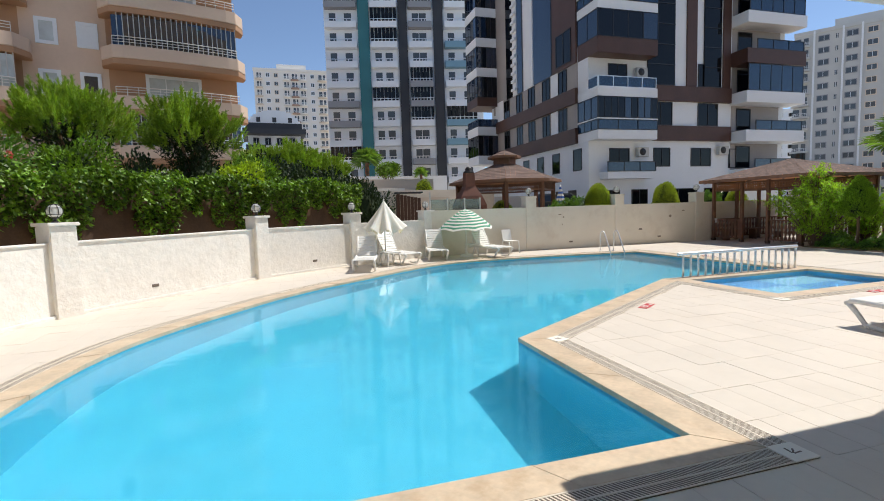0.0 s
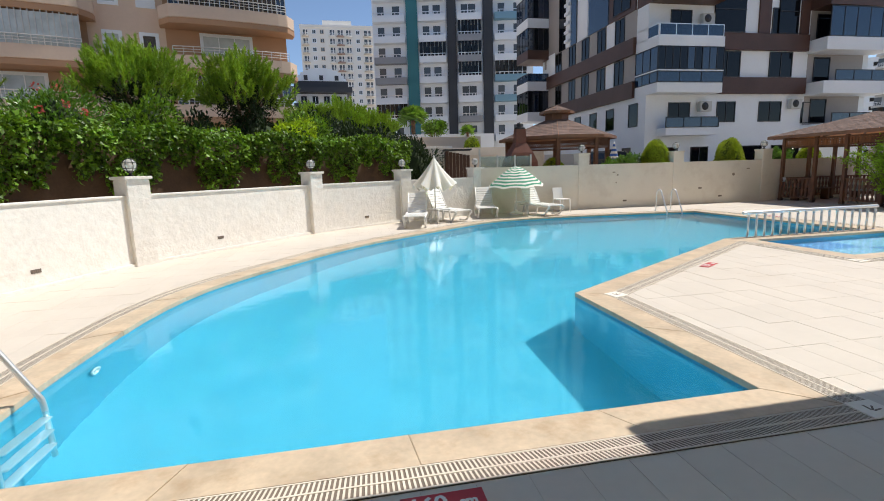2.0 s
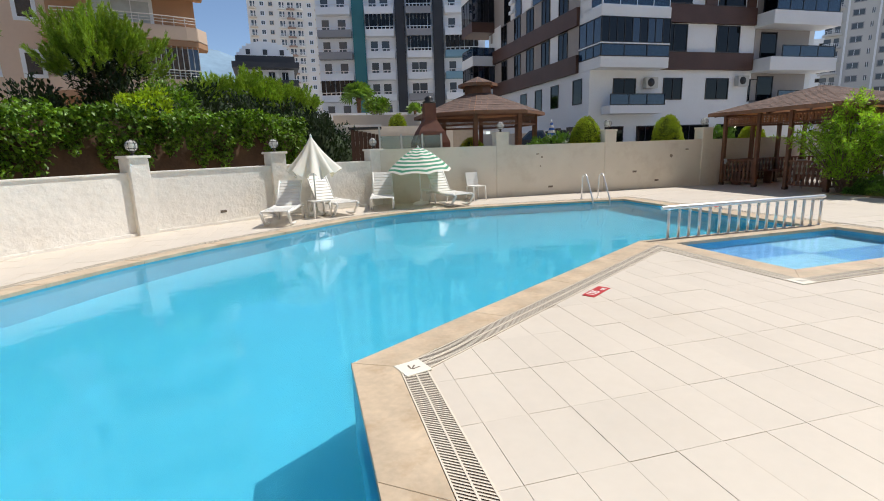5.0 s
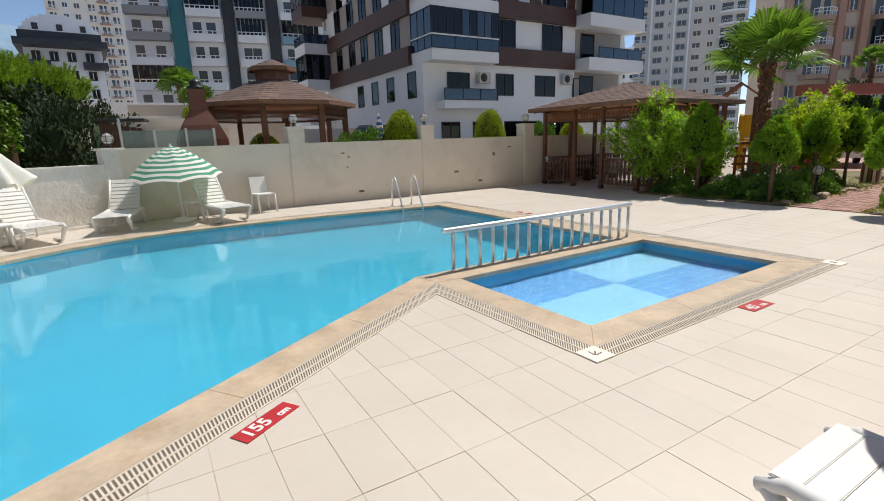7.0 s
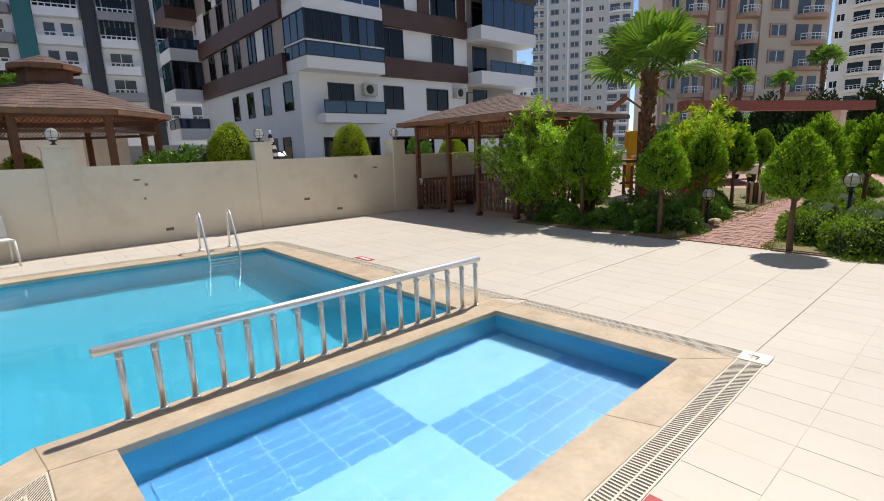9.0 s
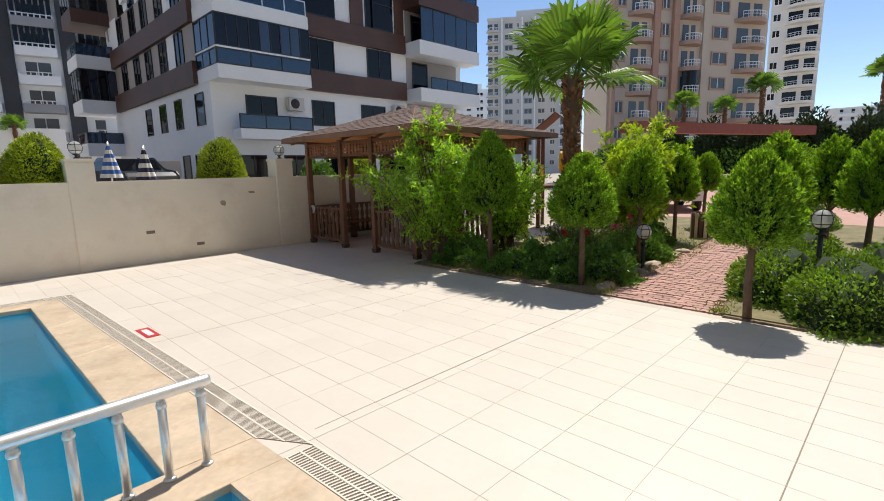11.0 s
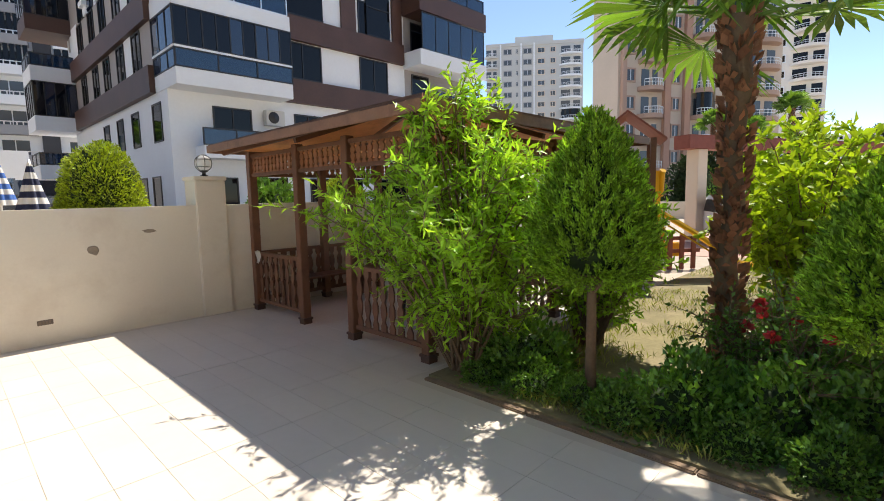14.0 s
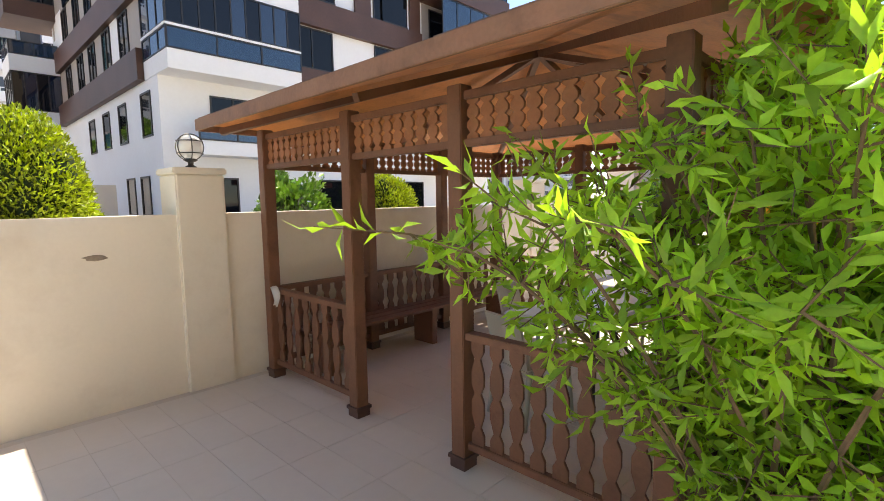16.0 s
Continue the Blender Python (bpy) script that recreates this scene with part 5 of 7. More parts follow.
def thuja(r, stem, h, seed, n=11000, leaf=0.066):
    rng = np.random.default_rng(seed)
    t = thing("thuja", "clipped pointed thuja on a bare stem", "tree", None, "clipped thujas in the garden")
    bm = bmesh.new()
    tube(bm, [(0, 0, -0.02), (0.02, 0.01, stem * 0.5), (0, 0, stem + 0.25)], [0.05, 0.042, 0.035], 8)
    part("trunk", bm, M_BARK, t)
    for k in range(7):
        a = k * 2.4
        bm = bmesh.new()
        tube(bm, [(0, 0, stem * 0.9), (r * 0.6 * math.cos(a), r * 0.6 * math.sin(a), stem + 0.18 + 0.02 * k)], [0.018, 0.006], 5)
        part("limb", bm, M_BARK, t)
    # flame-shaped sprays standing off the crown, each of many scaly blades
    sprays, per = n // 10, 44
    p, d = egg(sprays, r * 0.93, h * 0.94, stem, rng)
    d = unit(d + rng.normal(0, 0.16, d.shape))
    along = rng.uniform(0, 1, (sprays * per, 1))
    q = np.repeat(p, per, 0) + np.repeat(d, per, 0) * (along * 1.7 - 0.5) * leaf * 1.4 + rng.normal(0, 0.3, (sprays * per, 3)) * leaf * (1.1 - along)
    e = unit(np.repeat(d, per, 0) + rng.normal(0, 0.34, (sprays * per, 3)))
    leaf_mesh("crown", q, e, leaf * 0.62, leaf * 0.2, M_THUJA, t, 0.05, rng)
    # dark core painted as shade, seen in the gaps between sprays
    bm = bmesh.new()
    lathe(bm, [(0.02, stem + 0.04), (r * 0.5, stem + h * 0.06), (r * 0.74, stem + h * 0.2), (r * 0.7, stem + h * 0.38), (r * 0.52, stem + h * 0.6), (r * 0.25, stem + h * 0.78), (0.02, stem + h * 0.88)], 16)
    part("inner_shade_core", bm, M_INNER_SHADE, t)
    return t


def bush(name, label, rx, ry, h, seed, n, leaf, width, material, z0=0.0, wob=0.16, core=0.7):
    """A rounded shrub: an uneven dome of leaves with some way in between."""
    rng = np.random.default_rng(seed)
    t = thing(name, label, "shrub")
    v = unit(rng.normal(size=(n, 3)))
    v[:, 2] = np.abs(v[:, 2]) * 1.0 - 0.12
    k = 1 + wob * (np.sin(v[:, 0] * 5 + seed) * np.sin(v[:, 1] * 6 + seed * 2) + np.sin(v[:, 2] * 7 + v[:, 0] * 4))
    s = (rng.uniform(0.75, 1.04, n) * k)[:, None]
    p = v * s * np.array([[rx, ry, h]])
    p[:, 2] = np.maximum(p[:, 2], 0.02)
    d = unit(v + rng.normal(0, 0.55, (n, 3)) + np.array([[0, 0, 0.35]]))
    p[:, 2] += z0
    leaf_mesh("leaves", p, d, leaf, width, material, t, 0.2, rng)
    # lumpy core in a near-black colour that stands for the shade within
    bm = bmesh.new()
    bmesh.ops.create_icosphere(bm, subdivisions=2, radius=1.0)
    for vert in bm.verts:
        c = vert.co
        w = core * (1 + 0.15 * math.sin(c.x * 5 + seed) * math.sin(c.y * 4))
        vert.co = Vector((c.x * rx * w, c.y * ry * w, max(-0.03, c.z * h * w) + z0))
    part("inner_shade_core", bm, M_INNER_SHADE, t)
    return t


big = thuja(0.41, 0.88, 0.93, 11, 9000)
big.matrix_basis = pose(17.38, 9.25, 0)
copy_thing(big, pose(17.15, 7.15, -0.05, 0, 0, 80))
small = thuja(0.33, 1.0, 0.88, 12, 5000, 0.08)
small.matrix_basis = pose(19.45, 9.3, 0)
tall = thuja(0.44, 1.0, 1.24, 13, 10000)
tall.matrix_basis = pose(17.52, 11.0, 0)
far_thuja = thuja(0.38, 0.95, 1.08, 14, 4600, 0.085)
far_thuja.matrix_basis = pose(22.2, 9.66, -0.02)
for x, y, s, rz in ((19.6, 7.42, 1.0, 120), (21.6, 7.0, 1.05, 10), (30.6, 9.9, 1.0, 200), (20.6, 6.4, 1.0, 75), (24.4, 6.6, 1.0, 300), (19.4, 5.0, 1.0, 200), (33.6, 8.9, 1.0, 20), (25.4, 8.0, 1.0, 90)):
    copy_thing(far_thuja, pose(x, y, -0.02, 0, 0, rz))
for x, y, rz in ((25.2, 9.95, 30),):
    copy_thing(small, pose(x, y, 0, 0, 0, rz))


def palm(m, stem, reach, fronds, seed, label, trunk_r=0.2, blades=26, droop=0.55):
    rng = np.random.default_rng(seed)
    t = thing("fan_palm", label, "palm", m)
    bm = bmesh.new()
    n = 16
    tube(bm, [(0.03 * math.sin(k), 0.02 * math.cos(k * 1.3), stem * k / n) for k in range(n + 1)], [trunk_r * (1.25 - 0.5 * min(1, k / 5) + (0.25 if k > n - 4 else 0)) for k in range(n + 1)], 12)
    part("trunk", bm, M_BARK, t)
    k = int(stem * 220)
    a, z = rng.uniform(0, math.tau, k), rng.uniform(0.02, 1, k) * stem
    rr = trunk_r * (0.82 + 0.2 * (z > stem * 0.8))
    p = np.stack([rr * np.cos(a), rr * np.sin(a), z], 1)
    d = unit(np.stack([np.cos(a) * 0.7, np.sin(a) * 0.7, np.full(k, 0.9)], 1))
    leaf_mesh("husk", p, d, 0.11, 0.075, M_HUSK, t, -0.1, rng)
    verts, faces, stalks = [], [], bmesh.new()
    for i in range(fronds):
        az = i * 2.39996 + rng.uniform(-0.2, 0.2)
        lift = math.radians(84 - 88 * (i / fronds) ** 1.15 + rng.uniform(-9, 9))
        out = Vector((math.cos(az), math.sin(az), 0))
        dirn = out * math.cos(lift) + Vector((0, 0, math.sin(lift)))
        base = Vector((0, 0, stem - 0.05)) + out * trunk_r * 0.7
        hub = base + dirn * reach * 0.42 + Vector((0, 0, -0.06 * (1 - math.sin(lift))))
        tube(stalks, [base, base + dirn * reach * 0.2 + Vector((0, 0, 0.03)), hub], [0.022, 0.016, 0.010], 5)
        side = dirn.cross(Vector((0, 0, 1)))
        side = side.normalized() if side.length > 0.05 else Vector((1, 0, 0))
        side = Matrix.Rotation(rng.uniform(-0.75, 0.75), 3, dirn) @ side
        nrm = side.cross(dirn).normalized()
        for b in range(blades):
            f = b / (blades - 1) * 2 - 1
            ang = f * math.radians(118)
            v = dirn * math.cos(ang) + side * math.sin(ang)
            ln = reach * 0.74 * (1 - 0.22 * abs(f)) * rng.uniform(0.92, 1.06)
            w = ln * 0.62 * math.radians(236) / (blades - 1) * 0.47
            q = v.cross(nrm).normalized()
            lo = Vector((0, 0, -1))
            p0, p1 = hub, hub + v * ln * 0.62 - nrm * (0.05 * abs(f) + 0.012 * (b % 2))
            p2 = hub + v * ln * (0.94 - 0.1 * droop) + lo * ln * droop * (0.16 + 0.26 * rng.uniform())
            s = len(verts)
            verts += [tuple(p0), tuple(p1 + q * w), tuple(p1 - nrm * w * 0.5), tuple(p1 - q * w), tuple(p2)]
            faces += [(s, s + 1, s + 4, s + 2), (s, s + 2, s + 4, s + 3)]
    raw("fronds", verts, faces, M_PALM, t)
    part("leafstalk", stalks, M_PALM, t)
    return t


palm(pose(19.2, 10.48, -0.02), 3.22, 1.4, 17, 5, "tall fan palm with a shaggy brown trunk in the garden", 0.118, 30)
far_palm = palm(pose(51.6, 19.4, 0), 6.2, 1.15, 20, 6, "distant slender fan palm", 0.12, 16)
for x, y, z, k in ((16.5, 62.0, 0, 1.0), (58.5, 18.4, 0, 1.02), (64.5, 17.0, 0, 1.35), (70.5, 9.0, 0, 1.5)):
    copy_thing(far_palm, pose(x, y, z, 0, 0, x * 7) @ Matrix.Scale(k, 4))
palm(pose(10.7, 70.0, -0.02), 8.5, 2.4, 26, 8, "distant feathery palm before the apartment block", 0.24, 16)


def stemmy_shrub(m, h, spread, stems, leaves_per, seed, label, leaf=0.075, width=0.03, material=M_LEAF, arching=()):
    """A loose shrub: arching stems with twigs, leaves set along them."""
    rng = np.random.default_rng(seed)
    t = thing("shrub", label, "shrub", m)
    bm = bmesh.new()
    P, D = [], []
    for i in range(stems):
        az = rng.uniform(0, math.tau)
        rr = spread * math.sqrt(rng.uniform(0.02, 1)) * (1.3 if i % 9 == 0 else 1.0)
        hh = h * rng.uniform(0.55, 1.05) * (1 - 0.25 * (rr / spread) ** 2)
        if i < len(arching):
            az, rr, hh = arching[i]
        pts = []
        b = Vector((rng.uniform(-0.12, 0.12), rng.uniform(-0.12, 0.12), -0.02))
        tip = Vector((rr * math.cos(az), rr * math.sin(az), hh))
        for k in range(8):
            f = k / 7
            q = b.lerp(tip, f)
            q.z = b.z + (tip.z - b.z) * (1 - (1 - f) ** 1.5) - 0.10 * f * f * rr
            q.x += 0.03 * math.sin(5 * f + i)
            pts.append(q)
        tube(bm, pts, [0.016 * (1 - 0.8 * k / 7) for k in range(8)], 5)
        for k in range(2, 8):
            for _ in range(3):
                tw = unit(rng.normal(size=3) + np.array([0.4 * math.cos(az), 0.4 * math.sin(az), 0.5]))
                ln = rng.uniform(0.12, 0.36)
                s = np.array(pts[k])
                tube(bm, [tuple(s), tuple(s + tw * ln)], [0.005, 0.002], 3)
                for c in range(leaves_per):
                    f = (c + 0.5) / leaves_per
                    P.append(s + tw * ln * f)
                    D.append(tw * 0.55 + unit(rng.normal(size=3)) * 0.8)
    part("branchwork", bm, M_BARK, t)
    leaf_mesh("leaves", P, D, leaf, width, material, t, 0.27, rng)
    return t


stemmy_shrub(pose(17.48, 12.22, 0), 2.62, 0.86, 74, 12, 21, "loose light-green shrub with narrow leaves and thin stems", 0.10, 0.028,
             arching=((2.33, 1.5, 1.72), (2.26, 1.3, 1.6), (2.45, 1.2, 1.78), (2.15, 1.1, 1.5), (2.42, 1.0, 1.3), (2.7, 1.1, 1.75), (2.9, 0.9, 1.55), (2.05, 0.95, 1.85)))
stemmy_shrub(pose(18.9, 11.7, 0), 2.0, 0.75, 40, 13, 22, "light-green leafy garden shrub beside the palm", 0.08, 0.032)
stemmy_shrub(pose(20.95, 10.1, 0), 2.4, 0.72, 24, 9, 23, "yellow-green broad-leaved shrub in the bed", 0.13, 0.06, M_LIMEBUSH)
stemmy_shrub(pose(22.6, 10.5, 0), 2.6, 0.85, 40, 11, 24, "yellow-green broad-leaved shrub in the bed", 0.13, 0.06, M_LIMEBUSH)

low = bush("low_bush", "dark green low rounded garden shrub", 0.5, 0.42, 0.55, 31, 2600, 0.06, 0.035, M_LEAFD)
low.matrix_basis = pose(17.75, 10.35, 0)
tagged(low, group="low shrubs in the bed")
for x, y, rz in ((17.95, 9.8, 140), (18.55, 9.75, 20), (19.9, 9.75, 200), (19.0, 9.75, 260), (20.7, 9.8, 100), (21.5, 9.9, 12), (18.0, 9.22, 80), (19.85, 9.36, 15), (17.75, 11.75, 330)):
    copy_thing(low, pose(x, y, 0, 0, 0, rz))
for k, (y, r) in enumerate(((11.95, 0.5), (11.5, 0.62), (11.05, 0.5), (10.7, 0.6), (10.0, 0.55), (9.5, 0.62))):
    copy_thing(low, pose(17.42 + 0.05 * (k % 3), y, 0, 0, 0, 70 * k) @ Matrix.Scale(r, 4))
hedge = bush("low_hedge", "clipped dark green low hedge", 0.95, 0.62, 0.72, 32, 9000, 0.05, 0.03, M_HEDGE, wob=0.07, core=0.88)
hedge.matrix_basis = pose(17.95, 6.35, 0)
tagged(hedge, group="clipped hedges by the path")
for x, y, rz in ((17.85, 5.2, 90), (18.6, 7.05, 0), (20.3, 7.2, 10), (19.2, 5.9, 40), (22.2, 7.5, 0), (17.9, 4.1, 80), (19.4, 4.4, 0), (26.4, 7.9, 10), (28.2, 8.3, 0), (30.2, 8.7, 15)):
    copy_thing(hedge, pose(x, y, 0, 0, 0, rz))
ball = bush("round_bush", "bright yellow-green round clipped bush", 0.51, 0.49, 0.98, 33, 15000, 0.05, 0.02, M_ROUND, wob=0.03, core=0.86)
ball.matrix_basis = pose(15.72, 17.2, GROUND2 + 0.68)
tagged(ball, group="round bushes behind the wall")
copy_thing(ball, pose(12.5, 17.25, GROUND2 + 0.68, 0, 0, 70))
copy_thing(ball, pose(8.75, 18.2, GROUND2 + 0.1, 0, 0, 150))
copy_thing(ball, pose(19.8, 17.5, GROUND2 + 0.3, 0, 0, 150))

# ivy hanging over the earth bank on the west side
BANK = smooth_line([(-9.5, 4.0), (-6.6, 9.2), (-4.9, 11.9), (-1.9, 15.7), (0.8, 18.0), (3.15, 19.95)], 8)
bm = bmesh.new()
strip(bm, BANK, offset_line(BANK, 9.0), -0.05, 2.55)
solid("earth_bank", bm, M_EARTH, "bare brown earth bank behind the low wall", kind="structure")
rng = np.random.default_rng(41)
seg = walk_line(BANK, 0.05)
P, D = [], []
for i, (a, b) in enumerate(seg):
    f = i / len(seg)
    d = (b - a).normalized()
    out = np.array([d.y, -d.x, 0.0])
    hang = 1.0 + 0.35 * math.sin(i * 0.13) + 0.25 * math.sin(i * 0.41 + 1)
    for k in range(85):
        drop = rng.uniform(0, 1) ** 1.3
        z = 2.74 - drop * hang * 1.1 + 0.10 * math.sin(i * 0.09)
        dep = 0.12 + 0.22 * math.sin(math.pi * min(1, drop + 0.25)) + 0.22 * noise.noise((i * 0.11, z * 2.2, 3.0)) + rng.uniform(-0.06, 0.08)
        if rng.uniform() < 0.35:
            z, dep = 2.56 + rng.uniform(0, 0.24) * (1 + 0.6 * math.sin(i * 0.17)), -rng.uniform(0, 1.5)
        P.append(np.array([a.x, a.y, z]) + out * dep + rng.normal(0, 0.04, 3))
        D.append(out * 0.6 + np.array([0, 0, -0.5]) + rng.normal(0, 0.5, 3))
ivy = tagged(thing("ivy", "green ivy spilling over the earth bank", "ivy"), kind="stuff")
leaf_mesh("ivy_leaves", P, D, 0.115, 0.085, M_IVY, ivy, 0.2, rng)


def pine(m, h, r, seed, label, tufts=420, material=M_PINE, trunks=4, lowest=0.35):
    """A bushy pine: limbs, and upright tufts of long needles over an uneven crown."""
    rng = np.random.default_rng(seed)
    t = thing("pine", label, "tree", m)
    bm = bmesh.new()
    P, D = [], []
    for i in range(trunks):
        az = i * math.tau / trunks + rng.uniform(-0.4, 0.4)
        e = Vector((r * 0.55 * math.cos(az), r * 0.55 * math.sin(az), h * rng.uniform(0.6, 0.85)))
        tube(bm, [(0, 0, -0.05), tuple(e * 0.35 + Vector((0, 0, 0.05))), tuple(e)], [0.12, 0.07, 0.03], 7)
        for k in range(8):
            f = rng.uniform(0.35, 1)
            s = e * f
            g = s + Vector((rng.normal() * r * 0.35, rng.normal() * r * 0.35, rng.uniform(0.05, 0.4) * h * 0.5))
            tube(bm, [tuple(s), tuple(g)], [0.03, 0.01], 5)
    v = unit(rng.normal(size=(tufts, 3)))
    v[:, 2] = np.where(v[:, 2] < -0.3, -v[:, 2], v[:, 2])
    k = 1 + 0.30 * np.sin(v[:, 0] * 6 + seed) * np.sin(v[:, 1] * 7 + 1) + 0.16 * np.sin(v[:, 2] * 9 + v[:, 0] * 6)
    s = (rng.uniform(0.3, 1.0, tufts) ** 0.35 * k)[:, None]
    c = v * s * np.array([[r, r, h * (1 - lowest) * 0.46]]) + np.array([[0, 0, h * (lowest + (1 - lowest) * 0.42)]])
    per = 96
    axis = np.repeat(unit(v * 0.5 + np.array([[0, 0, 0.75]]) + rng.normal(0, 0.16, (tufts, 3))), per, 0)
    along = rng.uniform(0, 1, (tufts * per, 1)) ** 0.8
    q = np.repeat(c, per, 0) + axis * along * np.repeat(rng.uniform(0.26, 0.46, (tufts, 1)), per, 0)
    up = unit(axis * (0.55 + 0.5 * along) + rng.normal(0, 0.36, (tufts * per, 3)))
    part("trunk", bm, M_BARK, t)
    # dark blades filling the crown, coloured as the shade between tufts
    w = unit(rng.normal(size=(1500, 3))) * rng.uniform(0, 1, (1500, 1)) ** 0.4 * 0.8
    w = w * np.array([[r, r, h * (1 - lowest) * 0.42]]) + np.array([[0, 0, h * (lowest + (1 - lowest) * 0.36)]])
    leaf_mesh("inner_shade_twigs", w, rng.normal(size=(1500, 3)) + np.array([[0, 0, 0.6]]), 0.24, 0.04, M_INNER_SHADE, t, 0.1, rng)
    leaf_mesh("needles", q, up, 0.115, 0.015, material, t, 0.03, rng)
    return t


pine(pose(-4.95, 16.1, 2.5), 2.7, 1.3, 51, "bushy green pine above the bank", 680, lowest=0.22)
pine(pose(-3.12, 22.3, 2.5) @ Matrix.Scale(1.28, 4), 3.03, 1.2, 52, "bushy green pine above the bank", 640, lowest=0.22)
for x, y, h, seed in ((-0.9, 30.8, 1.75, 53), (0.8, 31.2, 1.95, 54), (2.3, 31.8, 1.6, 57)):
    pine(pose(x, y, 2.5) @ Matrix.Scale(1.6, 4), h, 1.0, seed, "low spiky green pine on the upper ground", 330, lowest=0.12)
pine(pose(-8.6, 13.2, 2.5), 2.6, 1.4, 55, "bushy green pine above the bank", 480, lowest=0.22)
b2 = bush("oleander", "dark green shrub on the earth bank", 1.0, 0.9, 1.3, 34, 3600, 0.13, 0.05, M_IVY)
b2.matrix_basis = pose(-4.4, 14.9, 2.5)
copy_thing(b2, pose(-0.6, 18.4, 2.5, 0, 0, 120))
copy_thing(b2, pose(-7.8, 11.0, 2.5, 0, 0, 60))
olea = bush("oleander", "oleander in pink flower on the bank", 1.0, 0.9, 1.25, 35, 3600, 0.13, 0.04, M_LEAFD)
olea.matrix_basis = pose(-5.6, 13.0, 2.5)
M_PINKP = mat("coral_petal", (0.62, 0.14, 0.14), 0.5, vary=0.15, trans=0.3)
rng = np.random.default_rng(77)
for k in range(16):
    v = unit(rng.normal(size=3) + np.array([0.5, -0.6, 0.5]))
    c = v * np.array([1.02, 0.92, 1.2]) * rng.uniform(0.95, 1.08)
    w = unit(rng.normal(size=(22, 3)) + v * 0.6)
    leaf_mesh("flower", c + w * 0.05, w, 0.06, 0.05, M_PINKP, olea, -0.1, rng)
dk = bush("evergreen", "dark dense evergreen behind the bank", 1.5, 1.4, 3.0, 37, 3600, 0.2, 0.085, M_EVERGREEN, wob=0.2, core=0.8)
dk.matrix_basis = pose(3.1, 24.9, 0.4)
tagged(dk, group="dark evergreens")
for x, y, z in ((3.9, 28.6, 0.5), (4.3, 25.6, 0.3), (4.6, 32.0, 0.9), (1.2, 24.5, 1.2), (-0.6, 22.6, 1.4), (-2.6, 22.0, 1.5), (0.2, 27.0, 1.5), (3.0, 27.5, 1.2), (-4.6, 21.0, 1.3), (-7.2, 19.5, 1.0)):
    copy_thing(dk, pose(x, y, z - 0.02, 0, 0, x * 50))
copy_thing(dk, pose(3.85, 22.1, -0.02) @ Matrix.Diagonal((0.6, 0.6, 1.06, 1)))
lime = bush("lime_shrub", "yellow-green leafy shrub on the bank", 0.75, 0.7, 0.9, 40, 2200, 0.11, 0.06, M_LIMEBUSH)
lime.matrix_basis = pose(-0.75, 17.3, 2.5)


# tall dark hedge beyond the yard's low wall
tall_hedge = bush("tall_hedge", "tall dark evergreen hedge behind the low yard wall", 1.2, 2.0, 4.9, 71, 5200, 0.3, 0.13, M_EVERGREEN, wob=0.14, core=0.86)
tall_hedge.matrix_basis = pose(48.2, 5.2, 0)
tagged(tall_hedge, group="tall dark hedges")
for k, (y, rz) in enumerate(((8.0, 10), (10.9, 185), (13.6, 5), (16.4, 172), (19.2, 8), (2.2, 178), (-0.8, 0))):
    copy_thing(tall_hedge, pose(48.2 + 0.3 * (k % 2), y, -0.03, 0, 0, rz))

# planting boxes of soil carry the round bushes up to the wall's top
for x in (15.72, 12.5):
    bm = bmesh.new()
    prism(bm, [(x - 0.5, 16.9), (x + 0.5, 16.9), (x + 0.45, 17.7), (x - 0.45, 17.7)], GROUND2, GROUND2 + (0.69 if x > 14 else 0.695))
    solid("soil_mound", bm, M_EARTH, "mound of soil under a round bush", kind="structure")
rho = bush("flowering_shrub", "dark green shrub with pale leaves behind the wall", 0.55, 0.4, 0.75, 36, 1800, 0.09, 0.05, M_LEAFD)
rho.matrix_basis = pose(11.55, 17.5, GROUND2 + 0.35)
copy_thing(rho, pose(18.15, 17.3, GROUND2 + 0.45, 0, 0, 90))
copy_thing(rho, pose(11.0, 17.9, GROUND2 + 0.2, 0, 0, 40))

# garden beds
PATH_A = lambda x: 8.86 + max(0, x - 17.1) * 0.055
PATH_B = lambda x: 7.40 + max(0, x - 17.1) * 0.125
bm = bmesh.new()
prism(bm, [(17.13, 8.86), (27.5, PATH_A(27.5)), (27.5, 12.4), (17.13, 12.4)], -0.05, 0.03)
solid("garden_bed", bm, M_LAWN, "shaded garden bed of soil and patchy grass", kind="structure")
bm = bmesh.new()
prism(bm, [(17.13, -3), (27.5, -3), (27.5, PATH_B(27.5)), (17.13, 7.40)], -0.05, 0.03)
solid("garden_bed", bm, M_LAWN, "garden bed of soil and patchy grass", kind="structure")
bm = bmesh.new()
prism(bm, [(17.13, 7.405), (27.5, PATH_B(27.5) + 0.005), (27.5, PATH_A(27.5) - 0.005), (17.13, 8.855)], -0.05, -0.004)
path = solid("path", bm, M_SAND, "red brick paved garden path with grassy joints", kind="structure")
bm = bmesh.new()
box(bm, 27.51, 46, 4.0, 15.0, -0.05, 0.0)
solid("plaza", bm, M_BRICK, "red brick paved yard beyond the garden", kind="structure")

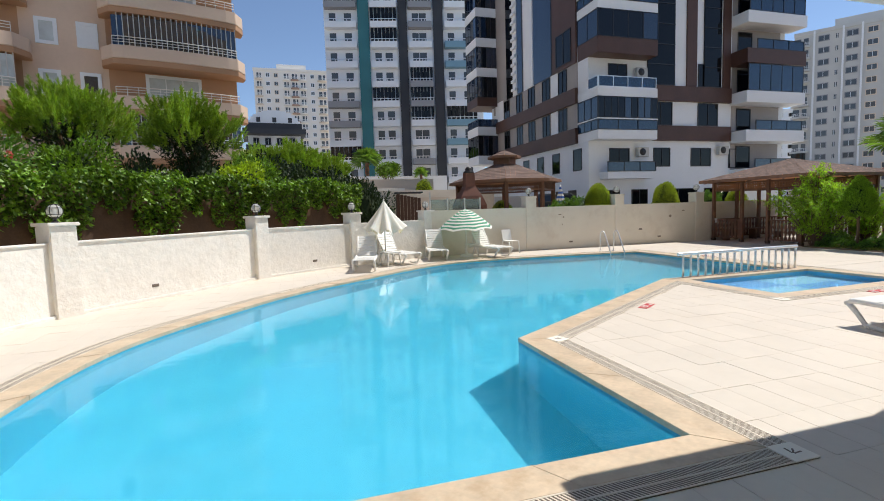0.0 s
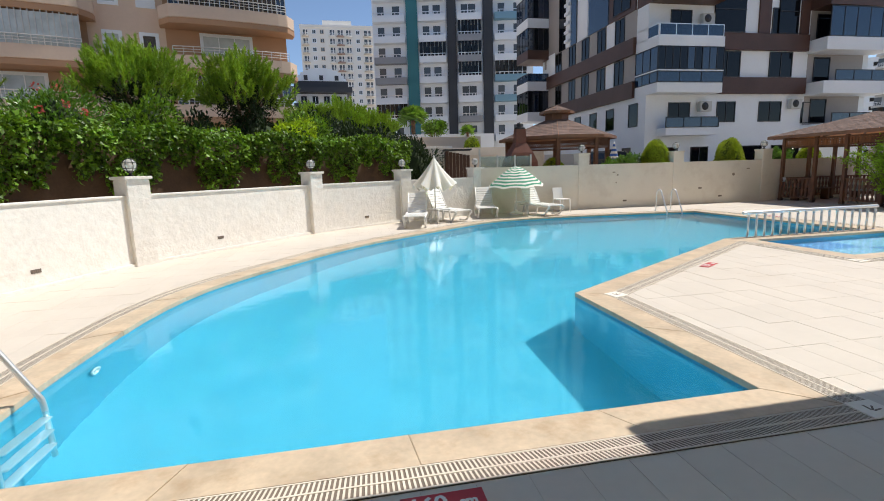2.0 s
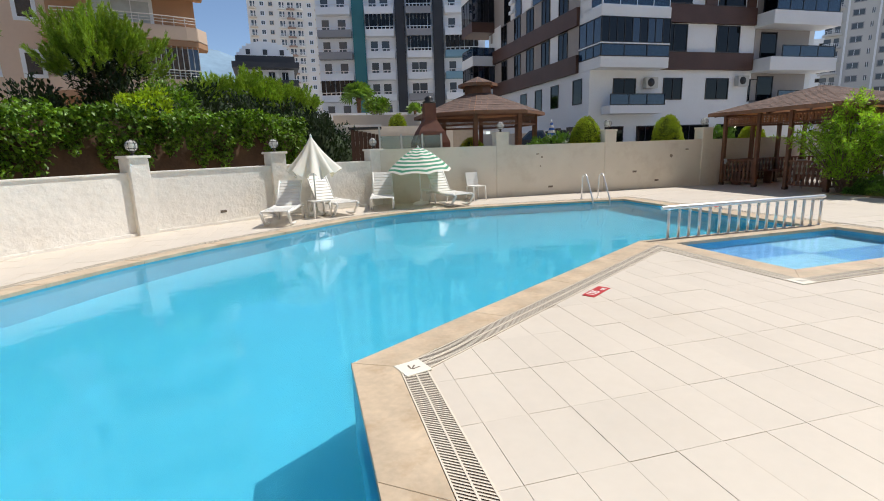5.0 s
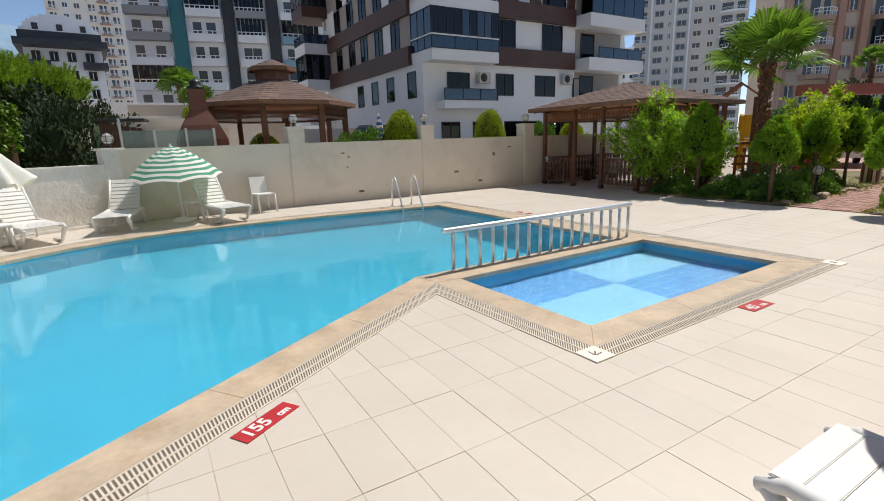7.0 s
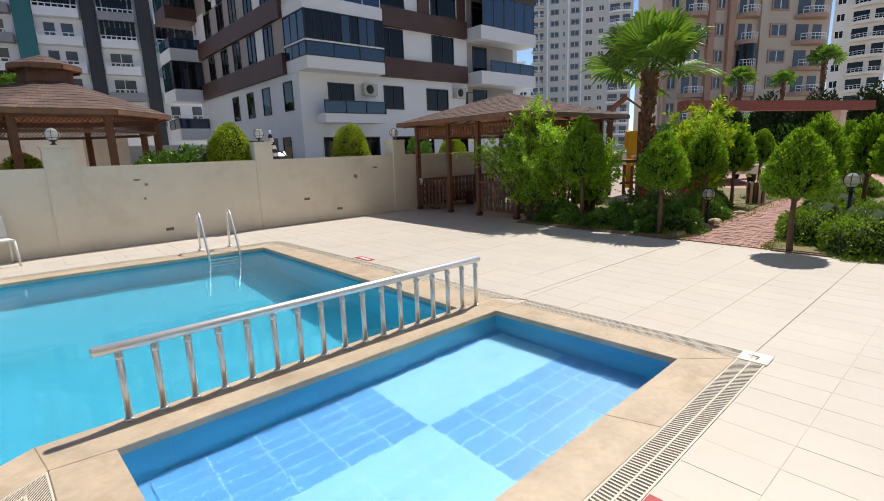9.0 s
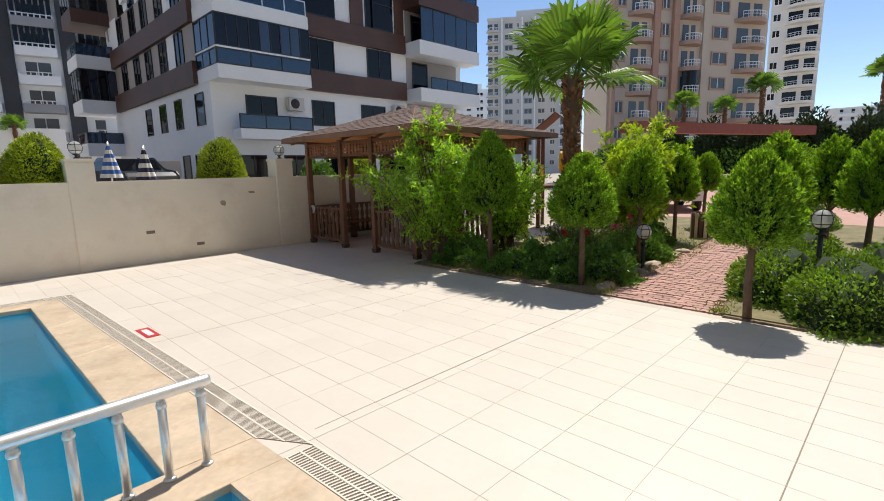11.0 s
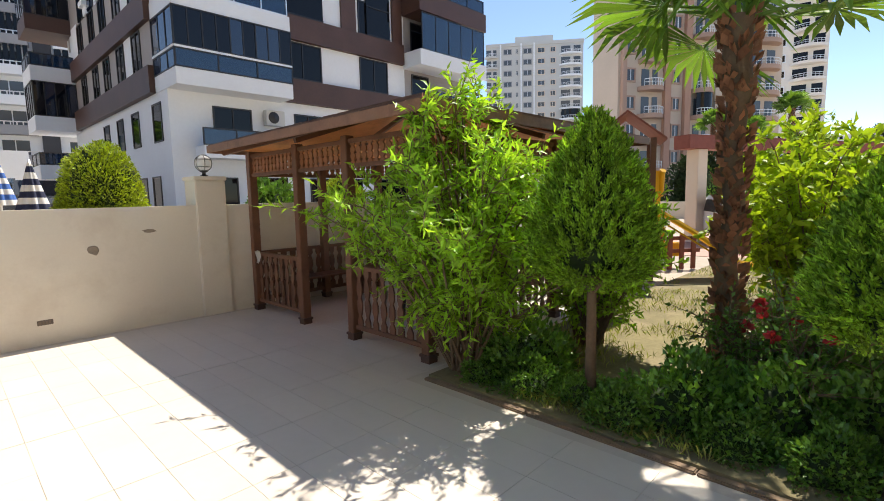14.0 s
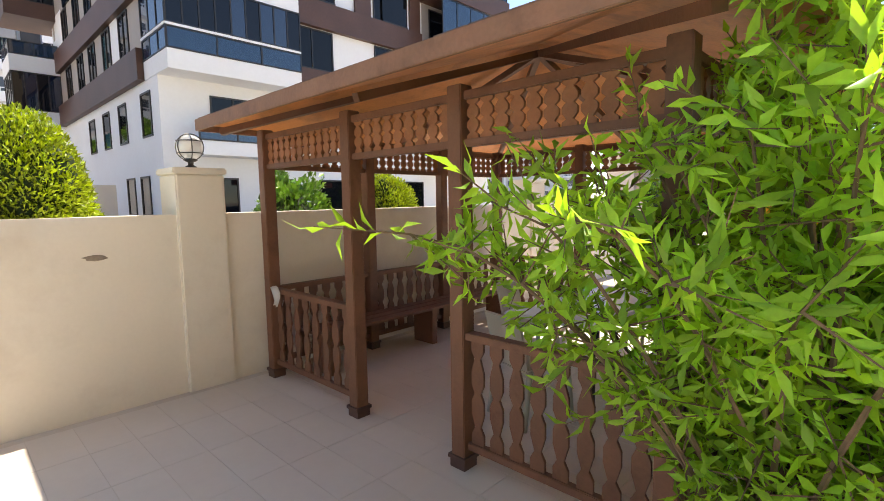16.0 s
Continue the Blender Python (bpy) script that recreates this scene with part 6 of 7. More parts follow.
# rough stones along the edge of the bed beside the path
rng = np.random.default_rng(88)
for k, (x, y, r) in enumerate(((17.36, 8.92, 0.13), (17.62, 8.96, 0.10), (18.15, 8.93, 0.09), (18.75, 8.98, 0.12), (19.3, 9.0, 0.15), (19.55, 9.02, 0.09), (20.4, 9.07, 0.11), (21.0, 9.1, 0.12))):
    bm = bmesh.new()
    bmesh.ops.create_icosphere(bm, subdivisions=2, radius=r)
    for v in bm.verts:
        c = v.co
        w = 1 + 0.22 * math.sin(c.x * 21 + k) * math.sin(c.y * 17 + 2 * k) + 0.15 * math.sin(c.z * 25 + k)
        v.co = Vector((c.x * w * 1.2, c.y * w * 0.85, c.z * w * 0.5))
    rock = solid("edge_rock", bm, M_STONE, "rough brown stone at the edge of the garden bed", "stone", m=pose(x, y, r * 0.18, 0, 0, 40 * k))
    tagged(rock, group="stones along the path")

# grass in the beds
rng = np.random.default_rng(61)
n = 9000
gx, gy = 17.2 + rng.uniform(0, 1, n) ** 1.6 * 8, rng.uniform(8.9, 12.35, n)
keep = (np.sin(gx * 2.1) * np.sin(gy * 2.7 + 1) + 0.5 * np.sin(gx * 5 + gy * 3)) > -0.15
gx, gy = gx[keep], gy[keep]
P = np.stack([gx, gy, np.full(len(gx), 0.028)], 1)
D = unit(np.stack([rng.normal(0, 0.5, len(gx)), rng.normal(0, 0.5, len(gx)), np.full(len(gx), 0.9)], 1))
M_GRASS = mat("dry_grass_blade", (0.26, 0.30, 0.07), 0.6, vary=0.3, scale=3.0, island=0.4, trans=0.3)
grass = tagged(thing("grass", "short patchy yellow-green grass in the bed", "grass"), kind="stuff")
leaf_mesh("grass_blades", P, D, 0.09, 0.012, M_GRASS, grass, 0.3, rng)
m2 = rng.uniform(0, 1, 700)
P = np.stack([17.15 + rng.uniform(0, 1, 700) ** 2 * 6, np.where(m2 < 0.5, 7.43, 8.84) + rng.normal(0, 0.07, 700), np.full(700, 0.0)], 1)
D = unit(np.stack([rng.normal(0, 0.6, 700), rng.normal(0, 0.6, 700), np.full(700, 0.8)], 1))
weeds = tagged(thing("grass", "weedy grass along the edges of the brick path", "grass"), kind="stuff")
leaf_mesh("grass_blades", P, D, 0.08, 0.014, M_GRASS, weeds, 0.3, rng)

# kerb of the bed
kerb = tagged(thing("kerb", "low dark stone kerb between the bed and the deck", "kerb"), kind="structure")
for y0, y1 in ((8.88, 10.1), (10.1, 11.3), (11.3, 12.4), (6.2, 7.38), (5.0, 6.2), (3.8, 5.0)):
    bm = bmesh.new()
    box(bm, 17.06, 17.125, y0 + 0.004, y1 - 0.004, -0.03, 0.018)
    part("kerb_stone", bm, M_SAND, kerb, bevel=0.008)

# roses in the bed
M_ROSE = mat("red_petal", (0.48, 0.04, 0.05), 0.5, vary=0.1, trans=0.3)
M_ROSEP = mat("pink_petal", (0.62, 0.07, 0.18), 0.5, vary=0.1, trans=0.3)
M_YELLOW = mat("yellow_leaf", (0.70, 0.45, 0.03), 0.5, vary=0.1, trans=0.3)


def rose(m, seed, petal):
    t = stemmy_shrub(m, 0.85, 0.45, 12, 6, seed, "thorny rose shrub with a few bright flowers", 0.055, 0.032, M_LEAFD)
    r = np.random.default_rng(seed)
    for k in range(4):
        c = np.array([r.uniform(-0.35, 0.35), r.uniform(-0.35, 0.35), r.uniform(0.55, 0.85)])
        v = unit(r.normal(size=(26, 3)) + np.array([[0, 0, 0.5]]))
        leaf_mesh("flower", c + v * 0.012, v, 0.045, 0.045, petal, t, -0.2, r)
    return t


rose(pose(18.55, 10.05, 0.02), 71, M_ROSE)
rose(pose(19.35, 9.85, 0.02), 72, M_ROSEP)
rose(pose(18.2, 9.75, 0.02), 73, M_ROSE)

# ---- poolside things ----
rail = thing("pool_railing", "low polished steel railing between the two pools", "railing", pose(0, 8.66, 0, 0, 0, 0.6))
bm = bmesh.new()
tube(bm, [(8.705, 0, 0.515), (8.72, 0, 0.515), (12.15, 0, 0.515), (12.165, 0, 0.515)], [0.028, 0.034, 0.034, 0.028], 14)
part("top_rail", bm, M_ALU, rail)
bm = bmesh.new()
tube(bm, [(0, 0, 0.0), (0, 0, 0.47)], 0.0225, 12)
pm = finish(bm, "post")
pm.materials.append(M_ALU)
bm = bmesh.new()
lathe(bm, [(0.0235, 0.43), (0.0275, 0.434), (0.0275, 0.452), (0.0235, 0.456), (0.015, 0.465), (0.015, 0.49)], 12)
cm = finish(bm, "collar")
cm.materials.append(M_ALU)
bm = bmesh.new()
lathe(bm, [(0.034, 0.003), (0.034, 0.012), (0.0235, 0.018)], 12)
fm = finish(bm, "foot_flange")
fm.materials.append(M_ALU)
for k in range(17):
    x = 8.85 + k * (12.11 - 8.85) / 16
    po = new("post", pm)
    po.parent, po.location = rail, (x, 0, 0.004)
    for nm, me in (("collar", cm), ("foot_flange", fm)):
        o = new(nm, me)
        o.parent = po


def pool_ladder(m, label):
    """Ladder: its rails rise from the deck at y 0.25, arch and go down in the water at y -0.2."""
    t = thing("pool_ladder", label, "ladder", m)
    for x in (-0.26, 0.26):
        bm = bmesh.new()
        pts = [(x, 0.52, 0.0), (x, 0.51, 0.4)]
        for k in range(9):
            a = math.radians(150) * k / 8
            pts.append((x, 0.36 + 0.15 * math.cos(a), 0.56 + 0.15 * math.sin(a)))
        pts += [(x, -0.10, 0.07), (x, -0.125, 0.03), (x, -0.135, -0.05), (x, -0.15, -0.9)]
        tube(bm, pts, 0.021, 10)
        r = part("rail", bm, M_ALU, t)
        bm = bmesh.new()
        lathe(bm, [(0.05, 0.006), (0.05, 0.02), (0.024, 0.03)], 14, (x, 0.52))
        part("flange", bm, M_ALU, r)
    for z in (-0.18, -0.43, -0.68):
        bm = bmesh.new()
        box(bm, -0.25, 0.25, -0.19, -0.11, z - 0.015, z + 0.015)
        part("step", bm, M_ALU, t, bevel=0.006)
    return t


pool_ladder(pose(11.18, 14.32, 0, 0, 0, -4), "bent steel pool ladder at the far corner")
pool_ladder(pose(-1.64, 3.69, 0, 0, 0, 88), "bent steel pool ladder at the curved edge")


def board(bm, a, b, w, t):
    """A flat bar w wide (along x) and t thick between two points of the y-z plane."""
    a, b = Vector((0, *a)), Vector((0, *b))
    d = (b - a).normalized()
    n = d.cross(Vector((1, 0, 0))).normalized()
    vs = []
    for p in (a, b):
        for sx in (-1, 1):
            for sn in (-1, 1):
                vs.append(bm.verts.new(p + Vector((sx * w / 2, 0, 0)) + n * (sn * t / 2)))
    for f in ((0, 1, 3, 2), (4, 6, 7, 5), (0, 4, 5, 1), (2, 3, 7, 6), (0, 2, 6, 4), (1, 5, 7, 3)):
        bm.faces.new([vs[i] for i in f])


def lounger(m, label, recline=52):
    """White plastic sun lounger: foot at the origin, head along +y."""
    t = thing("sun_lounger", label, "sun lounger", m, "sun loungers by the pool")
    H = 0.33
    L = 1.22
    for s in (-1, 1):
        bm = bmesh.new()
        pts = [(0.29 * s, 0.0, H - 0.05), (0.29 * s, 0.1, H), (0.29 * s, 0.65, H - 0.01), (0.29 * s, L, H + 0.02), (0.27 * s, L + 0.45, H - 0.03)]
        tube(bm, pts, [0.028, 0.034, 0.034, 0.034, 0.026], 8)
        part("side_rail", bm, M_PLASTIC, t)
        bm = bmesh.new()
        tube(bm, [(0.285 * s, 0.03, H - 0.04), (0.29 * s, 0.13, 0.19), (0.29 * s, 0.24, 0.05), (0.29 * s, 0.42, 0.026), (0.29 * s, 0.62, 0.03)], [0.036, 0.034, 0.03, 0.026, 0.02], 8)
        part("leg", bm, M_PLASTIC, t)
        for y, lean in ((L + 0.12, 0.14),):
            bm = bmesh.new()
            tube(bm, [(0.285 * s, y, H - 0.02), (0.29 * s, y + lean * 0.5, 0.17), (0.30 * s, y + lean, 0.0)], [0.036, 0.028, 0.024], 8)
            part("leg", bm, M_PLASTIC, t)
    n = 11
    for k in range(n):
        y0 = 0.03 + k * (L - 0.03) / n
        bm = bmesh.new()
        zz = H + 0.012 + 0.018 * math.sin(k / (n - 1) * math.pi)
        board(bm, (y0, zz), (y0 + (L - 0.03) / n - 0.005, zz), 0.58, 0.014)
        part("slat", bm, M_PLASTIC, t, bevel=0.004)
    a = math.radians(recline)
    back = Vector((L, H + 0.03))
    dirn = Vector((math.cos(a), math.sin(a)))
    n = 8
    ln = 0.72
    for k in range(n):
        p = back + dirn * (k * ln / n)
        q = back + dirn * ((k + 1) * ln / n - (0.014 if k < n - 1 else 0))
        bm = bmesh.new()
        board(bm, tuple(p), tuple(q), 0.56 - 0.012 * k * (k > 4), 0.015)
        part("back_slat", bm, M_PLASTIC, t, bevel=0.004)
    for s in (-1, 1):
        bm = bmesh.new()
        e = back + dirn * ln
        tube(bm, [(0.27 * s, back.x, back.y - 0.02), (0.265 * s, e.x, e.y)], [0.026, 0.02], 7)
        part("back_rail", bm, M_PLASTIC, t)
        bm = bmesh.new()
        mid = back + dirn * ln * 0.62
        tube(bm, [(0.22 * s, mid.x, mid.y - 0.02), (0.22 * s, L + 0.42, H - 0.02)], 0.014, 6)
        part("prop", bm, M_PLASTIC, t)
    return t


lounger(pose(2.52, 13.2, 0, 0, 0, -12), "white plastic sun lounger with its back raised beside the white parasol", 50)
lounger(pose(4.2, 14.35, 0, 0, 0, 25), "white plastic slatted sun lounger with its back raised", 55)
lounger(pose(5.1, 14.85, 0, 0, 0, -10), "white plastic slatted sun lounger in the parasol's shade", 55)
lounger(pose(7.33, 14.7, 0, 0, 0, 15), "white plastic slatted sun lounger with its back raised", 55)
lounger(pose(7.87, 4.62, 0, 0, 0, 180), "white plastic sun lounger on the sunny deck", 40)


def side_table(m, label):
    t = thing("side_table", label, "table", m, "small plastic tables")
    bm = bmesh.new()
    box(bm, -0.23, 0.23, -0.23, 0.23, 0.39, 0.425)
    part("tabletop", bm, M_PLASTIC, t, bevel=0.012)
    for sx in (-1, 1):
        for sy in (-1, 1):
            bm = bmesh.new()
            tube(bm, [(0.19 * sx, 0.19 * sy, 0.39), (0.215 * sx, 0.215 * sy, 0.0)], [0.03, 0.02], 7)
            part("leg", bm, M_PLASTIC, t)
    return t


side_table(pose(3.5, 14.5, 0, 0, 0, 20), "small square white plastic table under the white parasol")
side_table(pose(6.62, 16.0, 0, 0, 0, -15), "small square white plastic table under the striped parasol")


def plastic_chair(m, label, mtl=M_PLASTIC, group="plastic chairs"):
    t = thing("chair", label, "chair", m, group)
    bm = bmesh.new()
    box(bm, -0.22, 0.22, -0.22, 0.22, 0.42, 0.45)
    part("seat", bm, mtl, t, bevel=0.012)
    bm = bmesh.new()
    pts = [(0.20, 0.44), (0.235, 0.62), (0.285, 0.83)]
    for (y0, z0), (y1, z1) in zip(pts, pts[1:]):
        board(bm, (y0, z0), (y1, z1), 0.40, 0.02)
    part("backrest", bm, mtl, t)
    for sx in (-1, 1):
        for sy, lean in ((-1, -0.03), (1, 0.05)):
            bm = bmesh.new()
            tube(bm, [(0.2 * sx, 0.19 * sy, 0.43), (0.215 * sx, 0.2 * sy + lean, 0.0)], [0.024, 0.018], 7)
            part("leg", bm, mtl, t)
    return t


plastic_chair(pose(8.15, 16.15, 0, 0, 0, 12), "white plastic monobloc chair by the wall")

# folded white parasol
par = thing("parasol", "half-folded off-white canvas parasol beside the loungers", "parasol", pose(3.44, 15.0, 0))
bm = bmesh.new()
tube(bm, [(0, 0, 0.0), (0, 0, 1.9)], 0.019, 10)
part("pole", bm, M_PLASTIC, par)
bm = bmesh.new()
lathe(bm, [(0.24, 0.0), (0.24, 0.05), (0.2, 0.08), (0.05, 0.1), (0.03, 0.2), (0.0, 0.2)], 20)
part("base", bm, M_PLASTIC, par)
bm = bmesh.new()
rings = []
for j in range(12):
    f = j / 11
    ring_v = []
    for k in range(48):
        a = k * math.tau / 48
        fold = 1 + 0.20 * f * math.cos(8 * a) + 0.05 * f * math.sin(3 * a + 1)
        r = (0.015 + 0.56 * f ** 1.05) * fold
        z = 1.96 - f * 0.92 + 0.09 * f * f * math.cos(8 * a + 0.4) + 0.05 * f * math.sin(a * 2 + 0.7)
        ring_v.append(bm.verts.new((r * math.cos(a), r * math.sin(a), z)))
    rings.append(ring_v)
for u, v in zip(rings, rings[1:]):
    for k in range(48):
        f = bm.faces.new((u[k], u[(k + 1) % 48], v[(k + 1) % 48], v[k]))
        f.smooth = True
part("canopy", bm, M_CANVAS, par)
bm = bmesh.new()
lathe(bm, [(0.02, 1.93), (0.03, 1.97), (0.012, 2.01), (0.0, 2.03)], 10)
part("finial", bm, M_PLASTIC, par)

# open striped parasol
par2 = thing("parasol", "open green-and-white striped parasol with scalloped ribs", "parasol", pose(6.38, 15.85, 0, 3, -2, 0))
bm = bmesh.new()
tube(bm, [(0, 0, 0.0), (0, 0, 1.58)], 0.017, 10)
part("pole", bm, M_PLASTIC, par2)
bm = bmesh.new()
lathe(bm, [(0.23, 0.0), (0.23, 0.05), (0.19, 0.08), (0.05, 0.1), (0.03, 0.18), (0.0, 0.18)], 20)
part("base", bm, M_PLASTIC, par2)
NB = 17


def canopy_point(f, a):
    c = abs(math.sin(4 * a))
    r = 0.94 * f * (1 - 0.05 * f * c)
    z = 1.62 - 0.66 * f ** 1.5 - 0.06 * f * c * (1 - f) * 2 + 0.045 * f * f * c
    return (r * math.cos(a), r * math.sin(a), z)


for j in range(NB):
    bm = bmesh.new()
    f0, f1 = max(0.01, j / NB), (j + 1) / NB
    lo, hi = ([bm.verts.new(canopy_point(f, k * math.tau / 64)) for k in range(64)] for f in (f0, f1))
    for k in range(64):
        fc = bm.faces.new((lo[k], lo[(k + 1) % 64], hi[(k + 1) % 64], hi[k]))
        fc.smooth = True
    part("canopy_stripe", bm, M_GREEN if j % 2 else M_CANVAS, par2)
for k in range(8):
    a = k * math.tau / 8
    bm = bmesh.new()
    tube(bm, [tuple(Vector(canopy_point(f, a)) - Vector((0, 0, 0.012))) for f in (0.03, 0.35, 0.7, 0.99)], 0.006, 5)
    part("rib", bm, M_ALU, par2)
    bm = bmesh.new()
    tube(bm, [(0.02 * math.cos(a), 0.02 * math.sin(a), 1.15), tuple(Vector(canopy_point(0.5, a)) - Vector((0, 0, 0.015)))], 0.005, 5)
    part("strut", bm, M_ALU, par2)
bm = bmesh.new()
lathe(bm, [(0.02, 1.61), (0.025, 1.64), (0.01, 1.67), (0.0, 1.68)], 10)
part("finial", bm, M_PLASTIC, par2)


# depth signs on the deck
def depth_sign(m, w, h, words, label, size=0.11):
    t = thing("depth_sign", label, "sign", m, "depth signs on the deck")
    bm = bmesh.new()
    box(bm, -w / 2, w / 2, -h / 2, h / 2, 0.0015, 0.006)
    part("plate", bm, M_RED, t)
    x = -w / 2 + 0.035
    for text, sz in words:
        cu = bpy.data.curves.new("writing", "FONT")
        cu.body, cu.size, cu.extrude, cu.offset = text, sz, 0.0008, 0.0035
        o = bpy.data.objects.new("writing", cu)
        scene.collection.objects.link(o)
        me = bpy.data.meshes.new_from_object(o.evaluated_get(bpy.context.evaluated_depsgraph_get()))
        bpy.data.objects.remove(o)
        me.materials.clear()
        me.materials.append(M_LETTER)
        wr = new("writing", me)
        wr.parent = t
        wr.location = (x, -h / 2 + 0.028, 0.0072)
        x += 0.62 * sz * len(text) + 0.01
    return t


depth_sign(pose(6.17, 6.61, 0, 0, 0, 33), 0.41, 0.135, (("155", 0.125), ("cm", 0.075)), "red enamel depth sign reading 155 cm in white")
depth_sign(pose(10.42, 6.02, 0, 0, 0, 1), 0.36, 0.15, (("45", 0.13), ("cm", 0.075)), "red enamel depth sign reading 45 cm in white")
depth_sign(pose(1.10, 2.22, 0, 0, 0, 0), 0.41, 0.135, (("160", 0.125), ("cm", 0.075)), "red enamel depth sign reading 160 cm in white")
far_sign = thing("depth_sign", "small faded red depth sign on the far deck", "sign", pose(12.6, 11.8, 0, 0, 0, 92), "depth signs on the deck")
bm = bmesh.new()
box(bm, -0.2, 0.2, -0.065, 0.065, 0.0015, 0.006)
part("plate", bm, M_RED, far_sign)
bm = bmesh.new()
box(bm, -0.13, 0.13, -0.03, 0.03, 0.0065, 0.0075)
part("mark", bm, M_LETTER, far_sign)

# small wall fittings: vents, a patched hole, a cracked patch
M_VENT = mat("grey_vent", (0.16, 0.13, 0.11), 0.7, vary=0.2, scale=20.0)
M_PATCH = mat("bare_cement_patch", (0.30, 0.25, 0.20), 0.9, vary=0.25, scale=14.0, bump=0.4)


def vent(x, y, z, rz):
    t = thing("wall_vent", "small grey drain vent low in the wall", "vent", pose(x, y, z, 0, 0, rz), "wall vents")
    bm = bmesh.new()
    box(bm, -0.075, 0.075, -0.008, 0.004, -0.03, 0.03)
    part("frame", bm, M_VENT, t, bevel=0.003)
    for k in range(4):
        bm = bmesh.new()
        box(bm, -0.055 + k * 0.03, -0.04 + k * 0.03, -0.011, -0.008, -0.018, 0.018)
        part("slot", bm, M_SLOT, t)


def on_left_wall(f, seg):
    a, b = Vector(LEFT_WALL[seg]), Vector(LEFT_WALL[seg + 1])
    p = a.lerp(b, f)
    return p.x, p.y, math.degrees(math.atan2(b.y - a.y, b.x - a.x))


for seg, f, z in ((1, 0.62, 0.27), (2, 0.38, 0.28), (3, 0.55, 0.28)):
    x, y, a = on_left_wall(f, seg)
    vent(x, y, z, a)
for x, z in ((10.86, 0.25), (14.0, 0.60), (14.9, 0.27)):
    vent(x, 16.598, z, 0)
rs = random.Random(8)
for cx, cz, r in ((15.44, 1.08, 0.075), (16.08, 1.28, 0.05), (10.4, 1.30, 0.045), (10.55, 1.2, 0.04), (10.5, 0.92, 0.03)):
    bm = bmesh.new()
    c = [(r * rs.uniform(0.7, 1.15) * math.cos(k * math.tau / 11) * (1.8 if cz > 1.2 else 1), r * rs.uniform(0.6, 1.1) * math.sin(k * math.tau / 11) * (0.5 if cz > 1.2 else 1)) for k in range(11)]
    lo = [bm.verts.new((x, 0, z)) for x, z in c]
    hi = [bm.verts.new((x * 0.8, -0.006, z * 0.8)) for x, z in c]
    for k in range(11):
        bm.faces.new((lo[k], lo[(k + 1) % 11], hi[(k + 1) % 11], hi[k]))
    bm.faces.new(hi)
    solid("wall_patch", bm, M_PATCH, "chipped grey cement patch in the wall paint", kind="structure", m=pose(cx, 16.598, cz))

# ---- inside the gazebo ----
M_TABLE = mat("white_table_top", (0.72, 0.72, 0.72), 0.25, vary=0.05, scale=4.0)
bench = thing("bench", "brown timber bench along the gazebo's balustrade", "bench", pose(19.2, 16.1, 0))
for k in range(3):
    bm = bmesh.new()
    box(bm, -1.55, 1.55, -0.2 + k * 0.14, -0.075 + k * 0.14, 0.42, 0.45)
    part("seat_board", bm, M_WOOD, bench, bevel=0.005)
for x in (-1.4, 0, 1.4):
    bm = bmesh.new()
    box(bm, x - 0.04, x + 0.04, -0.16, 0.16, 0, 0.42)
    part("leg", bm, M_WOOD, bench, bevel=0.005)
tb = thing("table", "long white-topped table in the gazebo", "table", pose(19.35, 14.0, 0, 0, 0, 0))
bm = bmesh.new()
box(bm, -0.85, 0.85, -0.42, 0.42, 0.71, 0.745)
part("tabletop", bm, M_TABLE, tb, bevel=0.008)
for sx in (-1, 1):
    for sy in (-1, 1):
        bm = bmesh.new()
        tube(bm, [(0.75 * sx, 0.34 * sy, 0.71), (0.78 * sx, 0.36 * sy, 0.0)], 0.022, 8)
        part("leg", bm, M_BLACK, tb)
M_BEIGECH = mat("grey_beige_plastic", (0.42, 0.40, 0.33), 0.5, vary=0.05)
plastic_chair(pose(18.35, 14.05, 0, 0, 0, 75), "grey-beige plastic chair at the gazebo table", M_BEIGECH, "chairs at the gazebo table")
plastic_chair(pose(20.45, 14.1, 0, 0, 0, -95), "grey-beige plastic chair at the gazebo table", M_BEIGECH, "chairs at the gazebo table")
plastic_chair(pose(19.4, 14.75, 0, 0, 0, 5), "grey-beige plastic chair at the gazebo table", M_BEIGECH, "chairs at the gazebo table")
bm = bmesh.new()
rings = []
for j in range(5):
    rings.append([bm.verts.new((0.02 * math.sin(k * 1.3 + j), -0.06 + k * 0.03, -j * 0.045 - 0.01 * math.sin(k * 2.1))) for k in range(5)])
for u, v in zip(rings, rings[1:]):
    for k in range(4):
        bm.faces.new((u[k], u[k + 1], v[k + 1], v[k])).smooth = True
bmesh.ops.solidify(bm, geom=bm.faces[:], thickness=0.008)
solid("rag", bm, M_PLASTIC, "white rag hung on the gazebo's railing", "rag", m=pose(17.37, 16.22, 0.91))

